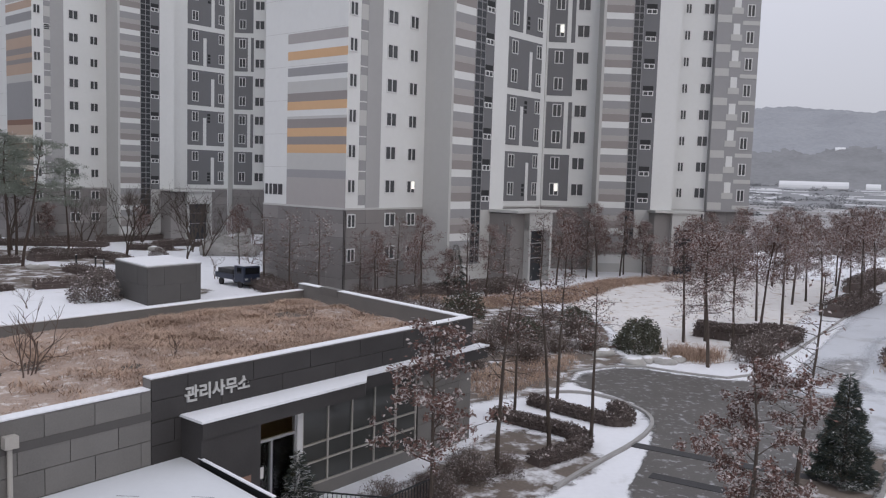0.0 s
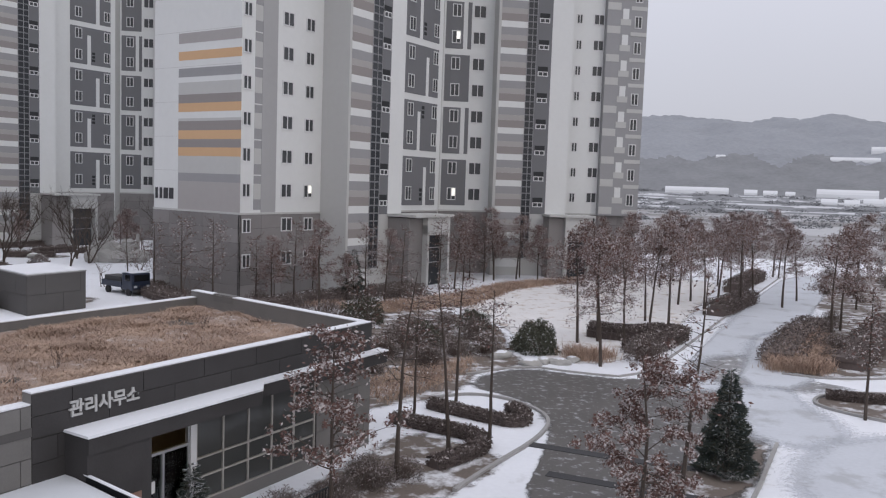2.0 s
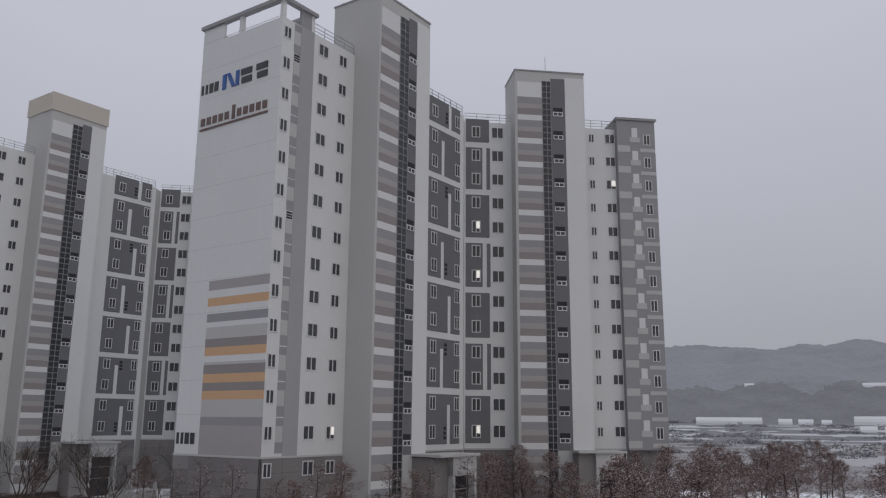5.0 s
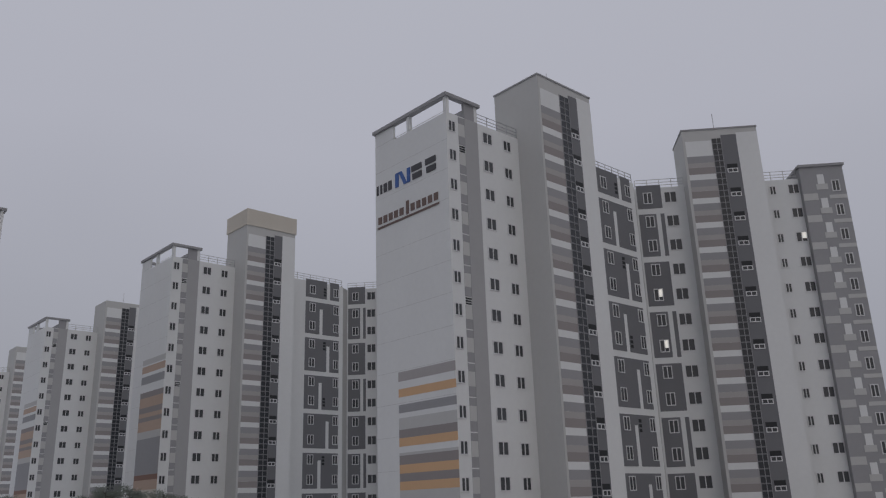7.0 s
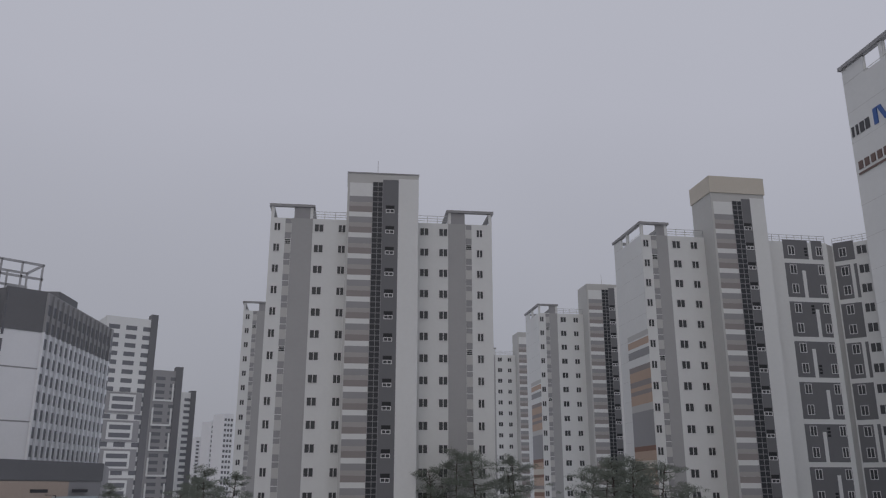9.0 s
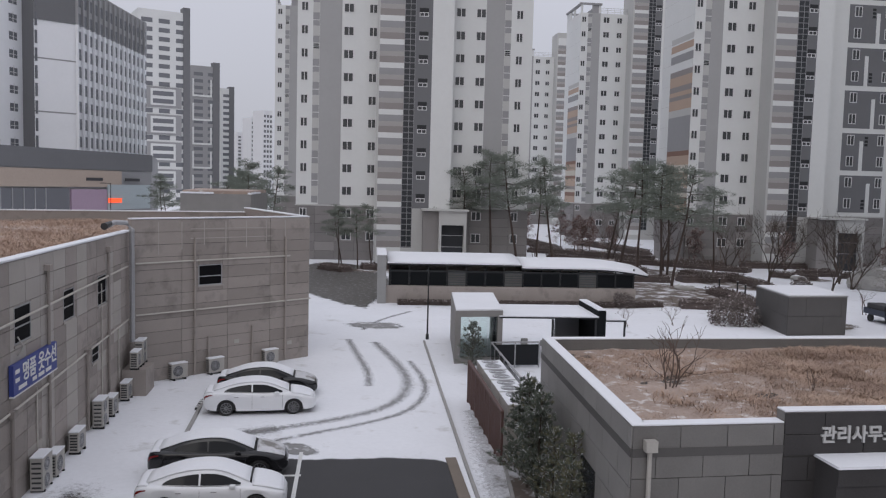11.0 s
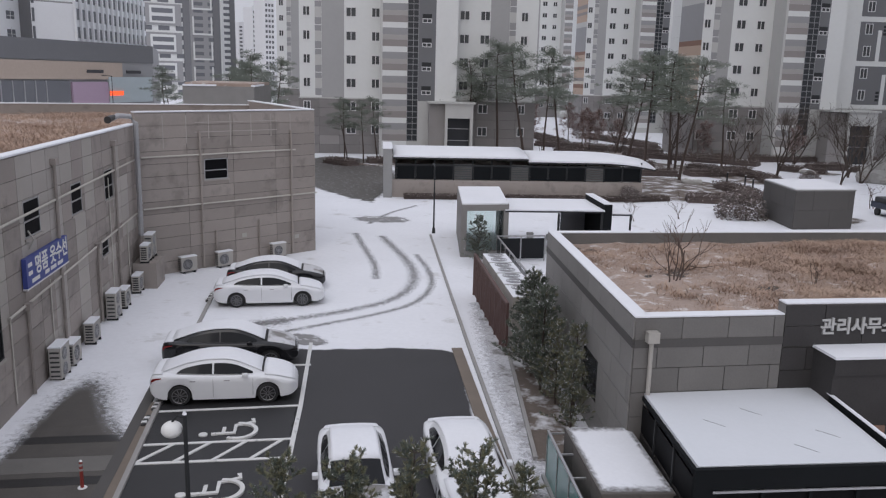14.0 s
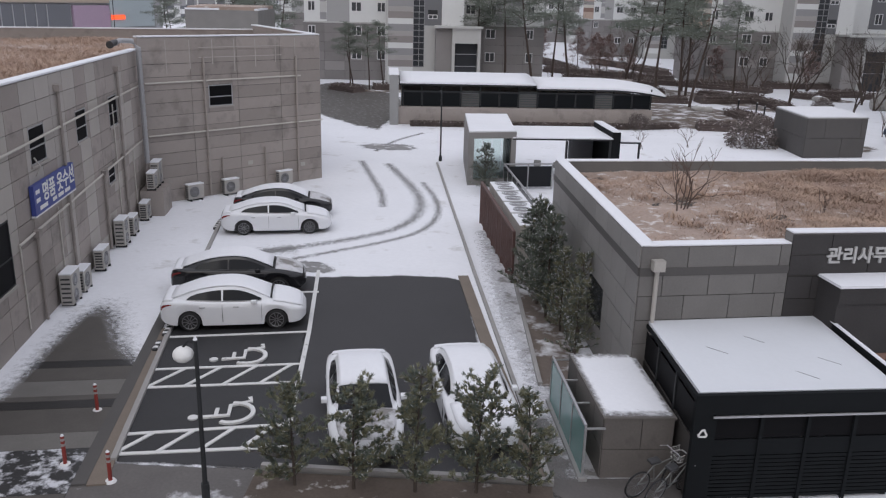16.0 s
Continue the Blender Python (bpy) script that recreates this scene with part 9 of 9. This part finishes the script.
def slab_tower(name, label, p0, p1, depth, h, floors, cols, dark_cols=(), base=0.0, wall="paint_white", group="far towers", side_cols=0, win=(1.6, 1.3), right_dark=True):
    """A far tower: a front of floors and window bands, built as pieces."""
    t = thing(name, label, "tower block", group=group)
    m = face_frame(p0, (p1[0] - p0[0], p1[1] - p0[1]))
    w = math.hypot(p1[0] - p0[0], p1[1] - p0[1])
    bm = bmesh.new()
    add_box(bm, 0, w, 0, depth, base, h, m)
    part("wall", bm, wall, t)
    fh = (h - base - 3) / floors
    for k in range(floors):
        z = base + 1.2 + k * fh
        for c in range(cols):
            s = w * (c + 0.5) / cols
            if c in dark_cols:
                continue
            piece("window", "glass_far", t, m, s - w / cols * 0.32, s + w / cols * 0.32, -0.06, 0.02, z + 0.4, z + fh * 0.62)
    for c in dark_cols:
        piece("dark_strip", "paint_dark", t, m, w * c / cols, w * (c + 1) / cols, -0.1, 0.02, base, h + 0.8)
    if side_cols:
        sm_ = m @ Matrix.Translation((w, 0, 0)) @ Matrix.Rotation(radians(90), 4, "Z")
        for k in range(floors):
            z = base + 1.2 + k * fh
            for c in range(side_cols):
                s = depth * (c + 0.5) / side_cols
                piece("window", "glass_far", t, sm_, s - depth / side_cols * 0.3, s + depth / side_cols * 0.3, -0.06, 0.02, z + 0.2, z + fh * 0.7)
    return t, m, w


# hotel-like block: white corner, windowed flanks, dark top storeys, roof frame
hc = polar(-67.9, 158)
hl0 = polar(-70.25, 156)
h_far = polar(-63.7, 192)
hot = thing("office_tower", "white mid-rise block with dark top storeys and gridded windows", "tower block")
hm1 = face_frame(hl0, (hc[0] - hl0[0], hc[1] - hl0[1]))
w1 = math.hypot(hc[0] - hl0[0], hc[1] - hl0[1])
hm2 = face_frame(hc, (h_far[0] - hc[0], h_far[1] - hc[1]))
w2 = math.hypot(h_far[0] - hc[0], h_far[1] - hc[1])
HB, HT = 14.39, 43.5
part("wall", prism([hl0, hc, h_far, polar(-67.5, 205)], HB, HT), "paint_bright", hot)
piece("dark_crown", "paint_dark", hot, hm1, -0.1, w1 + 0.1, -0.15, 0.0, HT - 7.0, HT + 0.3, "dark top storeys")
piece("dark_crown", "paint_mid", hot, hm2, 0.0, w2, -0.1, 0.0, HT - 7.0, HT + 0.3)
for z in (21.0, 30.0):
    piece("wall_joint", "paint_mid", hot, hm1, 0, w1, -0.02, 0.02, z, z + 0.25)
for k in range(9):
    z = HB + 1.0 + k * 3.05
    for c in range(15):
        s = w2 * (c + 0.5) / 15
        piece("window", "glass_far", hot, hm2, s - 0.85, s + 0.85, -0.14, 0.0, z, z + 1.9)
for c in range(15):
    piece("fin", "paint_bright", hot, hm2, w2 * c / 15 - 0.2, w2 * c / 15 + 0.2, -0.5, -0.1, HB, HT - 7)
    piece("fin", "paint_mid", hot, hm2, w2 * c / 15 - 0.15, w2 * c / 15 + 0.15, -0.5, -0.1, HT - 7, HT)
lw0 = polar(-76.5, 140)
lw1 = polar(-70.9, 158)
hm3 = face_frame(lw0, (lw1[0] - lw0[0], lw1[1] - lw0[1]))
w3 = math.hypot(lw1[0] - lw0[0], lw1[1] - lw0[1])
part("wing", prism([lw0, lw1, polar(-70.0, 175), polar(-76.0, 170)], HB, HT - 0.6), "paint_bright", hot, "white wing")
for k in range(10):
    z = HB + 0.6 + k * 2.95
    for c in range(5):
        s = w3 * (c + 0.5) / 5
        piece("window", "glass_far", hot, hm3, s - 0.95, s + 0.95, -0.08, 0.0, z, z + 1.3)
        piece("window_frame", "frame_white", hot, hm3, s - 0.06, s + 0.06, -0.12, -0.08, z, z + 1.7)
        piece("window_frame", "frame_white", hot, hm3, s - 0.95, s + 0.95, -0.12, -0.08, z + 0.5, z + 0.58)
recess = face_frame(lw1, (hl0[0] - lw1[0], hl0[1] - lw1[1]))
for k in range(10):
    piece("recess_window", "glass_far", hot, recess, 0.1, 3.0, 0.1, 0.4, HB + 0.4 + k * 2.95, HB + 2.6 + k * 2.95)
part("recess_wall", prism([lw1, hl0, polar(-69.5, 172)], HB, HT), "paint_dark", hot)
for s0, s1 in ((-8.0, w1 - 1.0),):
    for q in range(5):
        a = s0 + (s1 - s0) * q / 4
        piece("roof_frame_post", "metal_light", hot, hm1, a - 0.15, a + 0.15, 1.0, 1.3, HT, HT + 5.2)
        piece("roof_frame_post", "metal_light", hot, hm1, a - 0.15, a + 0.15, 9.0, 9.3, HT, HT + 5.2)
    for z in (HT + 2.6, HT + 5.2):
        for d in (1.0, 9.0):
            piece("roof_frame_beam", "metal_light", hot, hm1, s0 - 0.3, s1 + 0.3, d, d + 0.3, z - 0.2, z + 0.2)
    for a in (s0, s1):
        piece("roof_frame_beam", "metal_light", hot, hm1, a - 0.15, a + 0.15, 1.0, 9.3, HT + 5.0, HT + 5.4)
piece("roof_plant", "paint_dark", hot, hm2, 20, 30, 6, 12, HT, HT + 5.0)
# podium with shop fronts
pd0, pd1 = polar(-78.0, 118), polar(-63.4, 158)
mall = thing("shopping_podium", "low shopping podium with beige and mauve signs", "shopping building")
mm = face_frame(pd0, (pd1[0] - pd0[0], pd1[1] - pd0[1]))
mw = math.hypot(pd1[0] - pd0[0], pd1[1] - pd0[1])
part("wall", prism([pd0, pd1, polar(-63.0, 200), polar(-78, 170)], 0, 14.4), "paint_mid", mall)
piece("fascia_band", "paint_dark", mall, mm, 0, mw, -0.2, 0.0, 11.4, 14.4)
piece("sign_band", "mall_cream", mall, mm, 0, mw - 9, -0.3, 0.0, 8.6, 11.3, "beige sign band")
piece("shop_glass", "glass_far", mall, mm, 4, mw - 22, -0.25, 0.0, 4.2, 8.4)
for k in range(10):
    piece("mullion", "metal_light", mall, mm, 6 + k * 2.2, 6.2 + k * 2.2, -0.35, -0.2, 4.2, 8.4)
piece("sign_panel", "mall_pink", mall, mm, mw - 21.5, mw - 13, -0.4, 0.0, 4.6, 8.2, "mauve sign panel")
piece("sign_panel", "mall_teal", mall, mm, mw - 12.8, mw - 1.0, -0.4, 0.0, 4.8, 9.0, "pale teal sign panel")
for s in (mw - 18, mw - 8):
    piece("sign_bar", "letter_dark", mall, mm, s, s + 4, -0.38, -0.3, 9.6, 10.1)
piece("led_sign", "led_red", mall, mm, mw - 12.8, mw - 9.4, -0.6, -0.45, 6.0, 6.7, "glowing red led sign")
piece("ground_floor", "concrete", mall, mm, 0, mw, -0.15, 0.0, 0.0, 4.0)
for k in range(14):
    piece("shop_window", "glass_far", mall, mm, 2 + k * 3.2, 4.4 + k * 3.2, -0.2, -0.1, 0.8, 3.3)

# towers behind
ta, tam, taw = slab_tower("tower_block", "white tower block with grey panels, hazy and far", polar(-64.2, 318), polar(-61.0, 322), 16, 71, 21, 3, (), 0, "paint_white")
piece("dark_strip", "paint_dark", ta, tam, taw - 2.4, taw + 0.1, -0.3, 4, 0, 73)
for k in range(4):
    z = 6 + k * 10
    piece("frame_panel", "paint_mid", ta, tam, 2.0, taw - 3.0, -0.35, -0.1, z, z + 7.5)
    piece("frame_panel", "paint_white", ta, tam, 4.2, taw - 5.2, -0.5, -0.3, z + 0.8, z + 6.8)
    for q in range(2):
        piece("window", "glass_far", ta, tam, 5.0, taw - 6.0, -0.6, -0.45, z + 1.5 + q * 2.8, z + 3.1 + q * 2.8)
tb, tbm, tbw = slab_tower("tower_block", "grey tower block with white window frames", polar(-60.9, 395), polar(-59.1, 398), 14, 62, 19, 2, (), 0, "paint_mid")
piece("dark_strip", "paint_dark", tb, tbm, tbw - 3, tbw + 0.1, -0.3, 4, 0, 64)
for k in range(5):
    z = 4 + k * 11
    for a, b, c, d in ((0.5, tbw - 3.5, z, z + 0.8), (0.5, 1.2, z + 0.8, z + 8), (tbw - 4.2, tbw - 3.5, z + 0.8, z + 8)):
        piece("frame_panel", "paint_white", tb, tbm, a, b, -0.4, -0.1, c, d)
tc, tcm, tcw = slab_tower("tower_block", "narrow white tower block far away", polar(-59.0, 430), polar(-58.15, 432), 12, 56, 18, 1, (), 0, "paint_white")
piece("dark_strip", "paint_dark", tc, tcm, tcw - 2.5, tcw + 0.1, -0.3, 4, 0, 57)
# farthest towers: the bright bluish-white wall colour stands in for aerial haze
for a, b, d, h in ((-57.9, -57.1, 640, 46), (-57.0, -56.3, 620, 56), (-56.2, -55.6, 600, 60)):
    slab_tower("tower_block", "far apartment tower coloured pale for haze", polar(a, d), polar(b, d + 4), 14, h, 16, 3, (), 0, "paint_bright")

# low stone pavilion with a grassy roof behind the shop
pav = thing("pavilion", "low beige pavilion with dry grass on its roof", "pavilion")
pv = [polar(-61.6, 80), polar(-57.0, 80), polar(-55.9, 96), polar(-60.5, 98)]
part("wall", prism(pv, 0, 9.0), "granite_wall", pav)
part("roof_garden", prism([lerp2(pv[0], pv[2], 0.02), lerp2(pv[1], pv[3], 0.02), lerp2(pv[2], pv[0], 0.02), lerp2(pv[3], pv[1], 0.02)], 9.0, 9.3), "roof_soil", pav)
pvm = face_frame(pv[0], (pv[1][0] - pv[0][0], pv[1][1] - pv[0][1]))
piece("snow_cap", "snow", pav, pvm, 0, 3.0, -0.1, 0.3, 9.0, 9.16)
pvm2 = face_frame(pv[1], (pv[2][0] - pv[1][0], pv[2][1] - pv[1][1]))
piece("snow_cap", "snow", pav, pvm2, 0, 8.0, -0.1, 0.3, 9.0, 9.16)
lamp_post((*polar(-65.9, 112), 0), 9.5, 3.6)
